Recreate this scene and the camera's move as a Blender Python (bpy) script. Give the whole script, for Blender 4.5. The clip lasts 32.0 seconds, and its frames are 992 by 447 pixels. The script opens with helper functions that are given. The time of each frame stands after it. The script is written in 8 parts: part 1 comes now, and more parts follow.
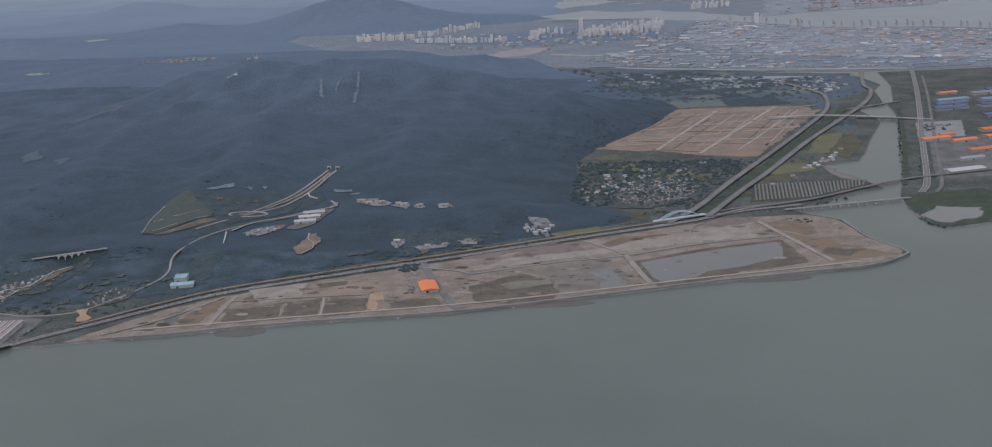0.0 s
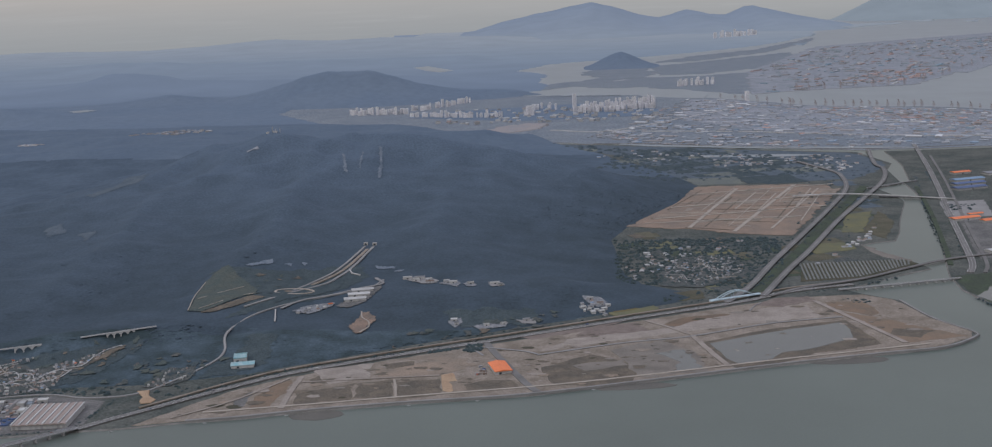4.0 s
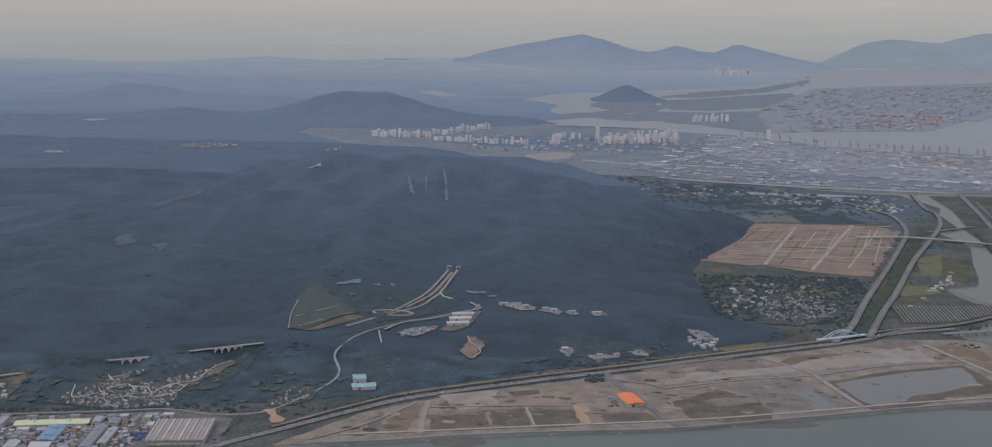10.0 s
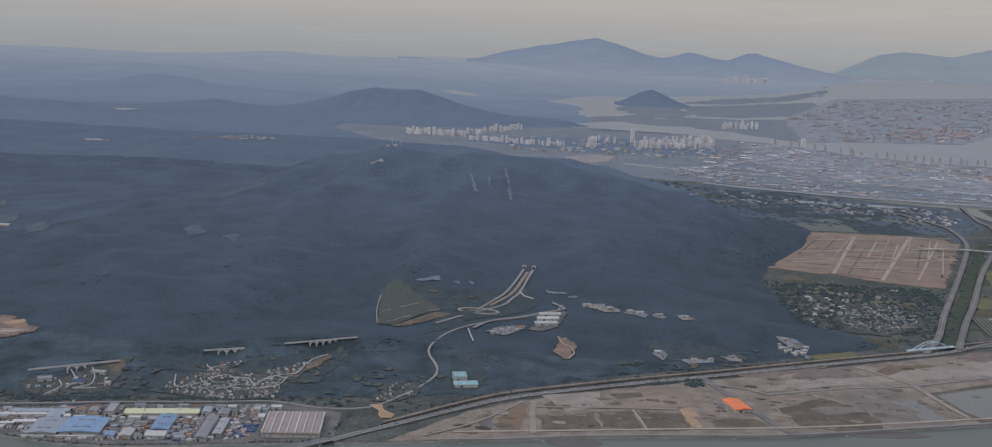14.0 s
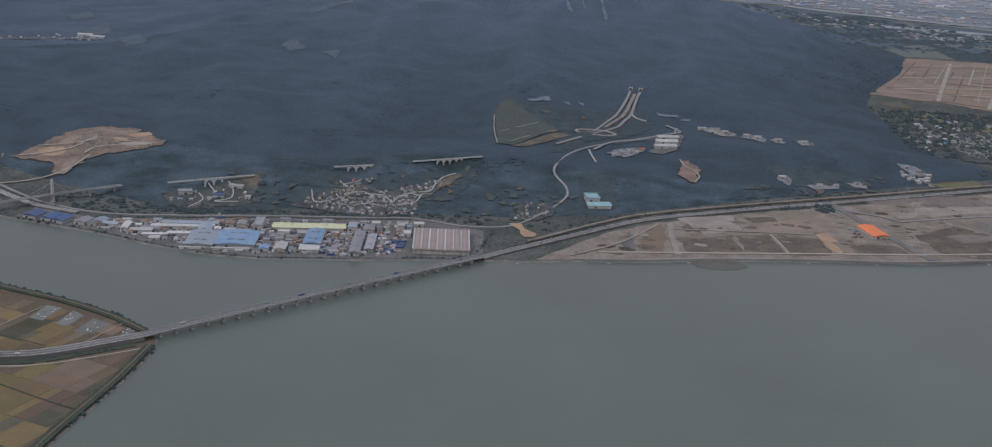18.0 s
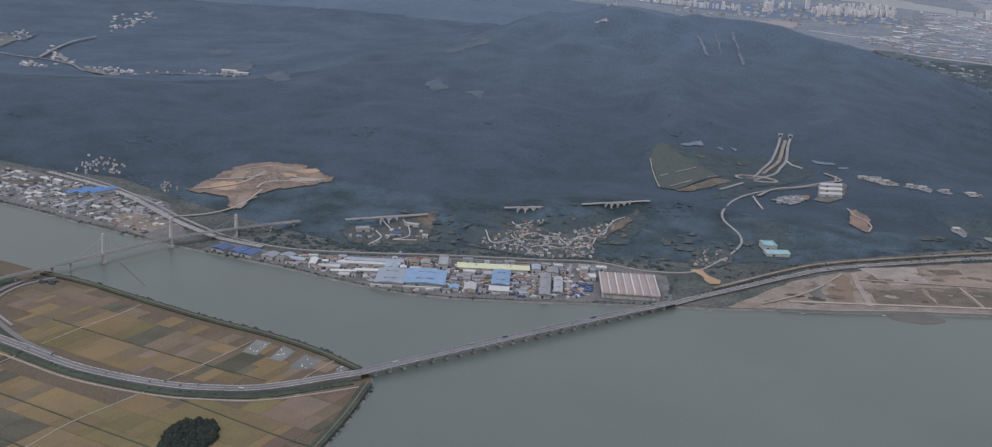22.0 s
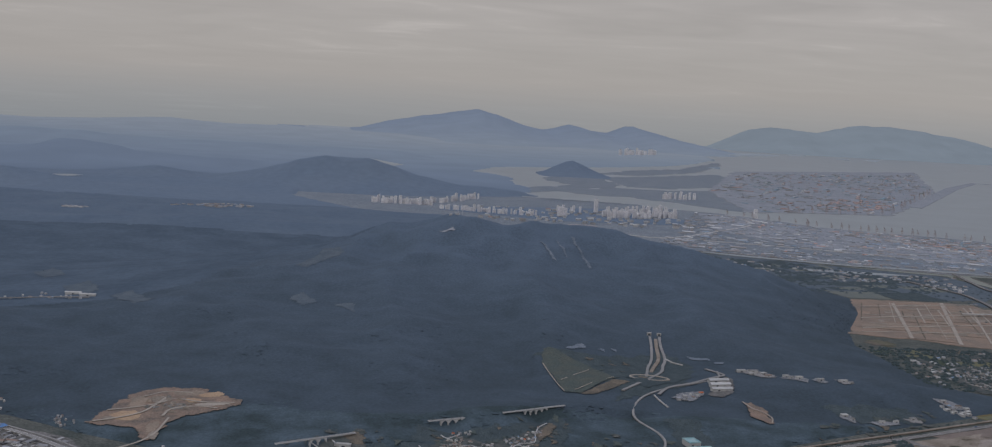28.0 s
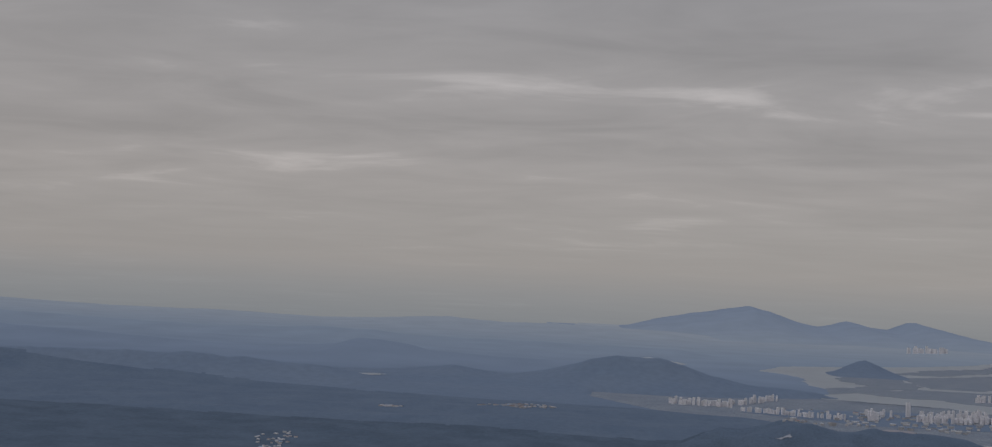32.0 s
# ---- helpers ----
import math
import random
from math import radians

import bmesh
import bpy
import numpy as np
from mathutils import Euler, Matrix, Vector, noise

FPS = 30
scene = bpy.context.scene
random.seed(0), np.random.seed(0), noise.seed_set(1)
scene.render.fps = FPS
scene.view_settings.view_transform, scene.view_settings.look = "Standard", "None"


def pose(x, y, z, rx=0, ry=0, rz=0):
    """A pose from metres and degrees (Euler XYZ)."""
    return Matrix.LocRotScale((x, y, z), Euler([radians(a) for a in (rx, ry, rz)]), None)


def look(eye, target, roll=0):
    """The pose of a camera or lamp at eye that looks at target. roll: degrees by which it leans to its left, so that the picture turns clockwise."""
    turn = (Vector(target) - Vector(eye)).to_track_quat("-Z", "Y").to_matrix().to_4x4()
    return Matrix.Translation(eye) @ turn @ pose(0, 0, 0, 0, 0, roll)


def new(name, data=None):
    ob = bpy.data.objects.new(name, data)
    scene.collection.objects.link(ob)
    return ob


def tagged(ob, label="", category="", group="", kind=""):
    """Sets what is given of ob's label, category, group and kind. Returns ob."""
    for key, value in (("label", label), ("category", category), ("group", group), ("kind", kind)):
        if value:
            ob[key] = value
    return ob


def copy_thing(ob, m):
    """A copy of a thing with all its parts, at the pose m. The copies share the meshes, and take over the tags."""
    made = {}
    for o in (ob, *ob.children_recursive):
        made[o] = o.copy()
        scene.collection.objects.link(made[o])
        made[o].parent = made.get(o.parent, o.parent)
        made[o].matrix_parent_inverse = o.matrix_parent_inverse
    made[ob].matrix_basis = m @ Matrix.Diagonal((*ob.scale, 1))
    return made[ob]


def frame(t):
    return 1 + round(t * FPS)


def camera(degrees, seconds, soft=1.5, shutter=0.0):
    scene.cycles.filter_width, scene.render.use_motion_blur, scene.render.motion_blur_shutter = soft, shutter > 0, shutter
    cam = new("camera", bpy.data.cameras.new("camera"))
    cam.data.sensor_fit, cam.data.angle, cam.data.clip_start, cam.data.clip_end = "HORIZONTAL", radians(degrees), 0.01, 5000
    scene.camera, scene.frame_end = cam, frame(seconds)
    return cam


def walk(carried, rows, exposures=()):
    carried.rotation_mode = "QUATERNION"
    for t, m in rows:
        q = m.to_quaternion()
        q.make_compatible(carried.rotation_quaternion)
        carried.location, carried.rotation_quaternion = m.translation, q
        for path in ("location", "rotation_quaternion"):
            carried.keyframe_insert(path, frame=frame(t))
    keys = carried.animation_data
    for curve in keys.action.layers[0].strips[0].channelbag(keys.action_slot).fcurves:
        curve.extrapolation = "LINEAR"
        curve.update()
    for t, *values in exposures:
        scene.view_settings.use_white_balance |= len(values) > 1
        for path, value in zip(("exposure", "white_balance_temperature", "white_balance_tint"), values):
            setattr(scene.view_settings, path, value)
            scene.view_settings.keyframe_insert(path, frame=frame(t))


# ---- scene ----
# One unit of this scene stands for ten metres of the landscape, so that the
# flight keeps to the speed and the sight distance that the camera allows.
cam = camera(45.88, 32.0, soft=1.2)
# seconds, east, north, height, heading (to the left of north), pitch, lean
PATH = [
    (0.0, 144.66, -4.69, 114.11, 7.616, -14.142, -2.940),
    (0.5, 139.90, -4.39, 114.57, 7.322, -13.896, -2.843),
    (1.0, 135.17, -4.10, 114.97, 7.062, -13.622, -2.733),
    (1.5, 130.46, -3.83, 115.33, 6.750, -12.553, -2.610),
    (2.0, 125.78, -3.57, 115.65, 6.458, -11.559, -2.510),
    (2.5, 121.12, -3.32, 115.92, 6.187, -11.250, -2.433),
    (3.0, 116.49, -3.08, 116.15, 5.933, -11.058, -2.415),
    (3.5, 111.89, -2.86, 116.34, 5.664, -10.890, -2.278),
    (5.5, 93.69, -2.08, 116.74, 4.713, -9.973, -1.789),
    (6.0, 89.19, -1.91, 116.76, 4.549, -9.812, -1.639),
    (6.5, 84.72, -1.76, 116.74, 4.405, -9.648, -1.423),
    (7.0, 80.26, -1.62, 116.70, 4.283, -9.544, -1.178),
    (7.5, 75.82, -1.49, 116.63, 4.179, -9.477, -0.915),
    (8.0, 71.40, -1.38, 116.53, 4.110, -9.414, -0.673),
    (8.5, 67.00, -1.28, 116.41, 4.080, -9.394, -0.442),
    (9.0, 62.61, -1.19, 116.26, 3.987, -9.385, -0.073),
    (9.5, 58.24, -1.11, 116.09, 3.922, -9.378, 0.287),
    (10.0, 53.88, -1.04, 115.90, 3.876, -9.368, 0.627),
    (10.5, 49.54, -0.99, 115.69, 3.863, -9.353, 0.969),
    (11.0, 45.20, -0.95, 115.47, 3.839, -9.339, 1.276),
    (11.5, 40.88, -0.92, 115.23, 3.848, -9.343, 1.547),
    (12.0, 36.57, -0.90, 114.97, 3.860, -9.330, 1.755),
    (12.5, 32.26, -0.90, 114.70, 3.863, -9.319, 1.903),
    (13.0, 27.97, -0.91, 114.42, 3.860, -9.310, 2.044),
    (13.5, 23.68, -0.93, 114.13, 3.865, -9.306, 2.153),
    (14.0, 19.39, -0.96, 113.84, 3.892, -9.302, 2.297),
    (14.5, 15.11, -1.00, 113.53, 3.940, -9.286, 2.418),
    (16.5, -2.02, -1.30, 112.27, 4.129, -9.366, 2.683),
    (17.0, -6.30, -1.41, 111.95, 4.347, -9.949, 2.725),
    (17.5, -10.60, -1.53, 111.63, 4.426, -13.409, 2.887),
    (18.0, -14.89, -1.66, 111.32, 4.880, -18.052, 3.135),
    (18.5, -19.20, -1.80, 111.01, 5.453, -19.668, 3.147),
    (19.0, -23.52, -1.96, 110.71, 5.910, -19.327, 3.195),
    (19.5, -27.85, -2.13, 110.42, 6.526, -17.365, 3.184),
    (20.0, -32.19, -2.31, 110.13, 6.996, -16.657, 3.230),
    (20.5, -36.55, -2.50, 109.86, 7.408, -16.420, 3.267),
    (21.0, -40.92, -2.70, 109.59, 7.769, -16.244, 3.352),
    (21.5, -45.32, -2.92, 109.35, 8.103, -16.212, 3.454),
    (22.0, -49.73, -3.15, 109.11, 8.350, -16.245, 3.581),
    (22.5, -54.17, -3.39, 108.90, 8.564, -16.299, 3.694),
    (23.0, -58.63, -3.64, 108.70, 8.726, -16.359, 3.822),
    (23.5, -63.12, -3.91, 108.52, 8.866, -16.396, 3.888),
    (24.0, -67.64, -4.19, 108.36, 9.000, -16.402, 3.958),
    (24.5, -72.18, -4.48, 108.23, 9.159, -16.294, 4.033),
    (25.0, -76.76, -4.78, 108.12, 9.207, -15.900, 4.072),
    (25.5, -81.38, -5.09, 108.03, 4.506, -14.365, 4.863),
    (26.0, -86.03, -5.42, 107.98, -0.562, -12.770, 4.917),
    (26.5, -90.72, -5.76, 107.95, -2.580, -10.507, 4.305),
    (28.5, -109.93, -7.24, 108.15, -3.163, -4.186, 3.128),
    (29.0, -114.85, -7.64, 108.28, -2.439, -2.766, 2.891),
    (29.5, -119.82, -8.05, 108.45, -0.526, -1.708, 2.783),
    (30.0, -124.85, -8.48, 108.67, 1.719, -0.671, 2.625),
    (30.5, -129.94, -8.92, 108.92, 3.841, 0.638, 2.594),
    (31.0, -135.09, -9.37, 109.21, 5.869, 2.251, 2.629),
    (31.5, -140.30, -9.83, 109.55, 7.811, 2.700, 2.647),
    (32.0, -145.58, -10.30, 109.93, 9.798, 3.359, 2.714),
]


def flown(x, y, z, yaw, pitch, lean):
    a, b = radians(yaw), radians(pitch)
    ahead = Vector((-math.sin(a) * math.cos(b), math.cos(a) * math.cos(b), math.sin(b)))
    eye = Vector((x, y, z))
    return look(eye, eye + 10 * ahead, lean)


walk(cam, [(row[0], flown(*row[1:])) for row in PATH], ((0.0, 0.42), (3.0, 0.36), (6.0, 0.33), (13.0, 0.32), (17.0, 0.28), (18.0, 0.30), (19.0, 0.56), (20.0, 0.60), (25.0, 0.62), (26.0, 0.42), (28.5, -0.02), (32.0, -0.17)))

# ---------------------------------------------------------------- light
SUN_HEIGHT, SUN_TURN = 38.0, 215.0


def make_world():
    world = bpy.data.worlds.new("overcast_sky")
    scene.world = world
    world.use_nodes = True
    nt = world.node_tree
    nt.nodes.clear()
    n, k = nt.nodes.new, nt.links.new
    out, bg = n("ShaderNodeOutputWorld"), n("ShaderNodeBackground")
    k(bg.outputs[0], out.inputs[0])
    tc, sep = n("ShaderNodeTexCoord"), n("ShaderNodeSeparateXYZ")
    k(tc.outputs["Generated"], sep.inputs[0])
    sky = n("ShaderNodeTexSky")
    sky.sky_type, sky.sun_disc = "NISHITA", False
    sky.sun_elevation, sky.sun_rotation = radians(SUN_HEIGHT), radians(SUN_TURN)
    dim = n("ShaderNodeVectorMath")
    dim.operation = "SCALE"
    dim.inputs["Scale"].default_value = 0.06
    k(sky.outputs[0], dim.inputs[0])
    # brightness of the cloud deck by height above the horizon
    ramp = n("ShaderNodeValToRGB")
    r = ramp.color_ramp
    stops = ((0.0, (0.16, 0.185, 0.205)), (0.488, (0.26, 0.275, 0.295)), (0.499, (0.31, 0.312, 0.322)), (0.512, (0.368, 0.345, 0.338)),
             (0.545, (0.400, 0.368, 0.355)), (0.60, (0.362, 0.342, 0.338)), (0.66, (0.340, 0.332, 0.345)), (0.75, (0.53, 0.535, 0.625)), (1.0, (0.87, 0.925, 1.18)))
    while len(r.elements) < len(stops):
        r.elements.new(0.5)
    for e, (p, c) in zip(r.elements, stops):
        e.position, e.color = p, (*c, 1)
    half = n("ShaderNodeMath")
    half.operation = "MULTIPLY_ADD"
    half.inputs[1].default_value, half.inputs[2].default_value = 0.5, 0.5
    k(sep.outputs[2], half.inputs[0])
    k(half.outputs[0], ramp.inputs[0])
    # streaks: the direction carried up to a flat cloud sheet
    low = n("ShaderNodeMath")
    low.operation = "ADD"
    low.inputs[1].default_value = 0.07
    k(sep.outputs[2], low.inputs[0])
    flat = []
    for i in (0, 1):
        d = n("ShaderNodeMath")
        d.operation = "DIVIDE"
        k(sep.outputs[i], d.inputs[0])
        k(low.outputs[0], d.inputs[1])
        flat.append(d)
    comb = n("ShaderNodeCombineXYZ")
    k(flat[0].outputs[0], comb.inputs[0])
    k(flat[1].outputs[0], comb.inputs[1])

    def streak(sx, sy, turn, scale, detail, seed):
        mp, nz = n("ShaderNodeMapping"), n("ShaderNodeTexNoise")
        mp.inputs["Scale"].default_value = (sx, sy, 1)
        mp.inputs["Rotation"].default_value = (0, 0, radians(turn))
        mp.inputs["Location"].default_value = (seed, seed * 0.7, 0)
        nz.inputs["Scale"].default_value, nz.inputs["Detail"].default_value = scale, detail
        nz.inputs["Roughness"].default_value = 0.55
        nz.inputs["Distortion"].default_value = 0.6
        k(comb.outputs[0], mp.inputs[0])
        k(mp.outputs[0], nz.inputs[0])
        return nz

    a, b = streak(0.75, 1.15, -24, 1.5, 6, 3.0), streak(0.85, 1.0, 18, 0.55, 4, 9.0)
    add = n("ShaderNodeMath")
    k(a.outputs[0], add.inputs[0])
    k(b.outputs[0], add.inputs[1])
    lift = n("ShaderNodeMapRange")
    lift.inputs[1].default_value, lift.inputs[2].default_value = 0.74, 1.32
    lift.inputs[3].default_value, lift.inputs[4].default_value = 0.86, 1.18
    k(add.outputs[0], lift.inputs[0])
    # no streaks in the murk along the horizon
    near = n("ShaderNodeMapRange")
    near.inputs[1].default_value, near.inputs[2].default_value = 0.02, 0.14
    near.inputs[3].default_value, near.inputs[4].default_value = 0.12, 1.0
    k(sep.outputs[2], near.inputs[0])
    gain = n("ShaderNodeMix")
    gain.data_type = "FLOAT"
    gain.inputs[2].default_value = 1.0
    k(near.outputs[0], gain.inputs[0])
    # sunlit edges of the cloud rolls
    glint = n("ShaderNodeMapRange")
    glint.inputs[1].default_value, glint.inputs[2].default_value = 1.14, 1.34
    glint.inputs[3].default_value, glint.inputs[4].default_value = 0.0, 0.32
    k(add.outputs[0], glint.inputs[0])
    both = n("ShaderNodeMath")
    k(lift.outputs[0], both.inputs[0])
    k(glint.outputs[0], both.inputs[1])
    k(both.outputs[0], gain.inputs[3])
    mul = n("ShaderNodeVectorMath")
    mul.operation = "SCALE"
    k(ramp.outputs[0], mul.inputs[0])
    k(gain.outputs[0], mul.inputs["Scale"])
    mix = n("ShaderNodeMix")
    mix.data_type = "RGBA"
    mix.inputs[0].default_value = 0.90
    k(dim.outputs[0], mix.inputs[6])
    k(mul.outputs[0], mix.inputs[7])
    k(mix.outputs[2], bg.inputs[0])


make_world()
sun = new("sun", bpy.data.lights.new("sun", "SUN"))
sun.data.energy, sun.data.angle, sun.data.color = 0.65, radians(12), (1.0, 0.95, 0.88)
sun.matrix_world = look((0, 0, 0), (-math.sin(radians(SUN_TURN)), -math.cos(radians(SUN_TURN)), -math.tan(radians(SUN_HEIGHT))))

# ---------------------------------------------------------------- materials
MATS = {}


def material(name, color, rough=0.85, spread=0.25, scale=0.6, fine=6.0, bump=0.2, metal=0.0, sheen=0.0, spec=0.3, second=None, patch=0.08, each=0.0, rise=0.0):
    """Procedural surface: colour broken up at a broad and a fine scale, with relief; second: the colour of broad
    patches, which take over uphill by rise as painted haze.
    """
    if name in MATS:
        return MATS[name]
    m = MATS[name] = bpy.data.materials.new(name)
    m.use_nodes = True
    nt = m.node_tree
    n, k = nt.nodes.new, nt.links.new
    p = nt.nodes["Principled BSDF"]
    geo = n("ShaderNodeNewGeometry")
    fin, brd = n("ShaderNodeTexNoise"), n("ShaderNodeTexNoise")
    fin.inputs["Scale"].default_value, fin.inputs["Detail"].default_value = scale * fine, 4
    brd.inputs["Scale"].default_value, brd.inputs["Detail"].default_value = patch, 5
    brd.inputs["Roughness"].default_value = 0.62
    k(geo.outputs["Position"], fin.inputs[0])
    k(geo.outputs["Position"], brd.inputs[0])
    c2 = second or tuple(v * (1 - spread) for v in color)
    r1 = n("ShaderNodeMapRange")
    r1.inputs[1].default_value, r1.inputs[2].default_value = 0.38, 0.64
    # height blends in the second colour, painting haze on the upper slopes
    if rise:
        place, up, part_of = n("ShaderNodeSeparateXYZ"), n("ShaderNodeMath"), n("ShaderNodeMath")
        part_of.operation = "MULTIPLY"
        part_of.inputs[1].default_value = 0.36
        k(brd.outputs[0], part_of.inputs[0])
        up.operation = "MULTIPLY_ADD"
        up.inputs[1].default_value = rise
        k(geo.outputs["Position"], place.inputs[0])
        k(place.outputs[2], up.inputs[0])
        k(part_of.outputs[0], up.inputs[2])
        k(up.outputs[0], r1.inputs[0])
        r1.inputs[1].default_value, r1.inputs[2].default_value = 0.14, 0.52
    else:
        k(brd.outputs[0], r1.inputs[0])
    mix = n("ShaderNodeMix")
    mix.data_type = "RGBA"
    mix.inputs[6].default_value, mix.inputs[7].default_value = (*color, 1), (*c2, 1)
    k(r1.outputs[0], mix.inputs[0])
    r2 = n("ShaderNodeMapRange")
    r2.inputs[1].default_value, r2.inputs[2].default_value = 0.3, 0.7
    r2.inputs[3].default_value, r2.inputs[4].default_value = 1 - spread, 1 + spread
    k(fin.outputs[0], r2.inputs[0])
    mul = n("ShaderNodeVectorMath")
    mul.operation = "SCALE"
    k(mix.outputs[2], mul.inputs[0])
    if each:
        info, ra, pr = n("ShaderNodeObjectInfo"), n("ShaderNodeMapRange"), n("ShaderNodeMath")
        ra.inputs[3].default_value, ra.inputs[4].default_value = 1 - each, 1 + each
        pr.operation = "MULTIPLY"
        k(info.outputs["Random"], ra.inputs[0])
        k(ra.outputs[0], pr.inputs[0])
        k(r2.outputs[0], pr.inputs[1])
        k(pr.outputs[0], mul.inputs["Scale"])
    else:
        k(r2.outputs[0], mul.inputs["Scale"])
    k(mul.outputs[0], p.inputs["Base Color"])
    p.inputs["Roughness"].default_value, p.inputs["Metallic"].default_value = rough, metal
    p.inputs["Specular IOR Level"].default_value = spec
    p.inputs["Sheen Weight"].default_value, p.inputs["Sheen Roughness"].default_value = sheen, 0.6
    # blue-tinted sheen stands in for haze on foliage seen at a grazing angle
    if sheen:
        p.inputs["Sheen Tint"].default_value = (0.62, 0.78, 1.0, 1)
    if bump:
        b = n("ShaderNodeBump")
        b.inputs["Strength"].default_value, b.inputs["Distance"].default_value = bump, 0.3
        k(fin.outputs[0], b.inputs["Height"])
        k(b.outputs[0], p.inputs["Normal"])
    return m


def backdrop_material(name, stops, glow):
    """The far distance: haze painted into colour and glow, one tone for each northing, with faint mottling; stops:
    (northing, colour).
    """
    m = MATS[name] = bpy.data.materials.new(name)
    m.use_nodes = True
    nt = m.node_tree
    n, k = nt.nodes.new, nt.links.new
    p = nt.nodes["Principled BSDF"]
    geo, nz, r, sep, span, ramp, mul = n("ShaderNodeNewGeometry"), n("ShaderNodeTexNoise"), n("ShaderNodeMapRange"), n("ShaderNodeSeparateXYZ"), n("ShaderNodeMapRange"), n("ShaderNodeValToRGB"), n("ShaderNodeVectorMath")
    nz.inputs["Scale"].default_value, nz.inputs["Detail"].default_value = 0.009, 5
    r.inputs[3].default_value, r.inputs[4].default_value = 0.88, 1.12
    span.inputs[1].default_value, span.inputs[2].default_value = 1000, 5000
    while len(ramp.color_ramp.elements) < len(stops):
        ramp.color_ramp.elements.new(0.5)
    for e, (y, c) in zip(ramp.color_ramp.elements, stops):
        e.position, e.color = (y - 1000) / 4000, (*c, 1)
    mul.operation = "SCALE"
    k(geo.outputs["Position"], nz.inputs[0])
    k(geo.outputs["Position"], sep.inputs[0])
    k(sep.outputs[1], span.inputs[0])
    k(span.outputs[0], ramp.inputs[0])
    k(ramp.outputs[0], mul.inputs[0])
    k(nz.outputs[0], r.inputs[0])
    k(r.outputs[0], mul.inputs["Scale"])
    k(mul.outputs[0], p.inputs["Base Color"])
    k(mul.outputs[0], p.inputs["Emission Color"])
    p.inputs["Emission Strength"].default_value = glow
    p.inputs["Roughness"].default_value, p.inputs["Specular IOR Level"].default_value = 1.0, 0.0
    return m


# the blue that takes over uphill is haze painted into the canopy
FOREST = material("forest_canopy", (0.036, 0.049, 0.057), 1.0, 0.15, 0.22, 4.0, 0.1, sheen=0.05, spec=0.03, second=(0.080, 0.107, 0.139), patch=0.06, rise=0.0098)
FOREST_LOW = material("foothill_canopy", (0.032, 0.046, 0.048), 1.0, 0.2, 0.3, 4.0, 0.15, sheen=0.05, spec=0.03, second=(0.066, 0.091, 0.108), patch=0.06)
# copies of the canopy, bluer and paler by distance: haze painted into colour
FOREST_BACK = material("haze_tinted_canopy", (0.056, 0.077, 0.100), 1.0, 0.1, 0.1, 3.0, 0.1, sheen=0.05, spec=0.03, second=(0.073, 0.098, 0.126), patch=0.03)
FOREST_BEHIND = material("bluer_haze_canopy", (0.082, 0.110, 0.145), 1.0, 0.08, 0.07, 3.0, 0.05, sheen=0.06, spec=0.02, second=(0.096, 0.125, 0.158), patch=0.02)
FOREST_FAR = material("far_haze_canopy", (0.116, 0.150, 0.192), 1.0, 0.06, 0.04, 3.0, 0.05, sheen=0.06, spec=0.0, second=(0.126, 0.159, 0.198), patch=0.012)
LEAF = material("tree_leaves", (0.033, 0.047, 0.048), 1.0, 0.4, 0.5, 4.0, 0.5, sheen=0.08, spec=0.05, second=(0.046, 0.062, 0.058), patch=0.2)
# paler leaf copy for the far plain, haze mixed into its colour
LEAF_FAR = material("haze_painted_leaves", (0.058, 0.078, 0.090), 1.0, 0.25, 0.3, 4.0, 0.3, spec=0.03, second=(0.075, 0.094, 0.100), patch=0.1)
LOWLAND = material("lowland_scrub", (0.060, 0.070, 0.064), 1.0, 0.35, 0.25, 5.0, 0.4, sheen=0.0, spec=0.1, second=(0.106, 0.110, 0.098), patch=0.05)
SOIL = material("bare_soil", (0.25, 0.20, 0.155), 1.0, 0.2, 0.3, 5.0, 0.25, spec=0.1, second=(0.165, 0.145, 0.12), patch=0.06)
GRAVEL = material("reclaimed_gravel", (0.240, 0.207, 0.172), 1.0, 0.3, 0.4, 6.0, 0.2, spec=0.1, second=(0.165, 0.141, 0.113), patch=0.14)
PALE_GRAVEL = material("raked_gravel", (0.282, 0.250, 0.218), 1.0, 0.2, 0.4, 6.0, 0.1, spec=0.1, second=(0.220, 0.192, 0.164), patch=0.12)
REDDISH = material("reddish_scrub", (0.150, 0.122, 0.108), 1.0, 0.25, 0.5, 5.0, 0.3, spec=0.1, second=(0.190, 0.160, 0.140), patch=0.2)
SCRUB = material("dry_scrub", (0.098, 0.089, 0.074), 1.0, 0.3, 0.5, 5.0, 0.4, spec=0.1, second=(0.150, 0.126, 0.098), patch=0.16)
GROUND_WEED = material("dark_weeds", (0.058, 0.058, 0.044), 1.0, 0.3, 0.5, 5.0, 0.4, spec=0.1, second=(0.082, 0.076, 0.056), patch=0.2)
CONCRETE = material("concrete", (0.40, 0.39, 0.37), 0.9, 0.12, 0.6, 6.0, 0.1, spec=0.2, second=(0.30, 0.295, 0.28), patch=0.1)
ASPHALT = material("asphalt", (0.125, 0.121, 0.115), 0.9, 0.12, 0.6, 6.0, 0.1, spec=0.2, second=(0.165, 0.16, 0.152), patch=0.07)
STONE = material("riprap_stone", (0.20, 0.19, 0.175), 1.0, 0.35, 1.2, 6.0, 0.5, spec=0.15, second=(0.13, 0.13, 0.115), patch=0.3)
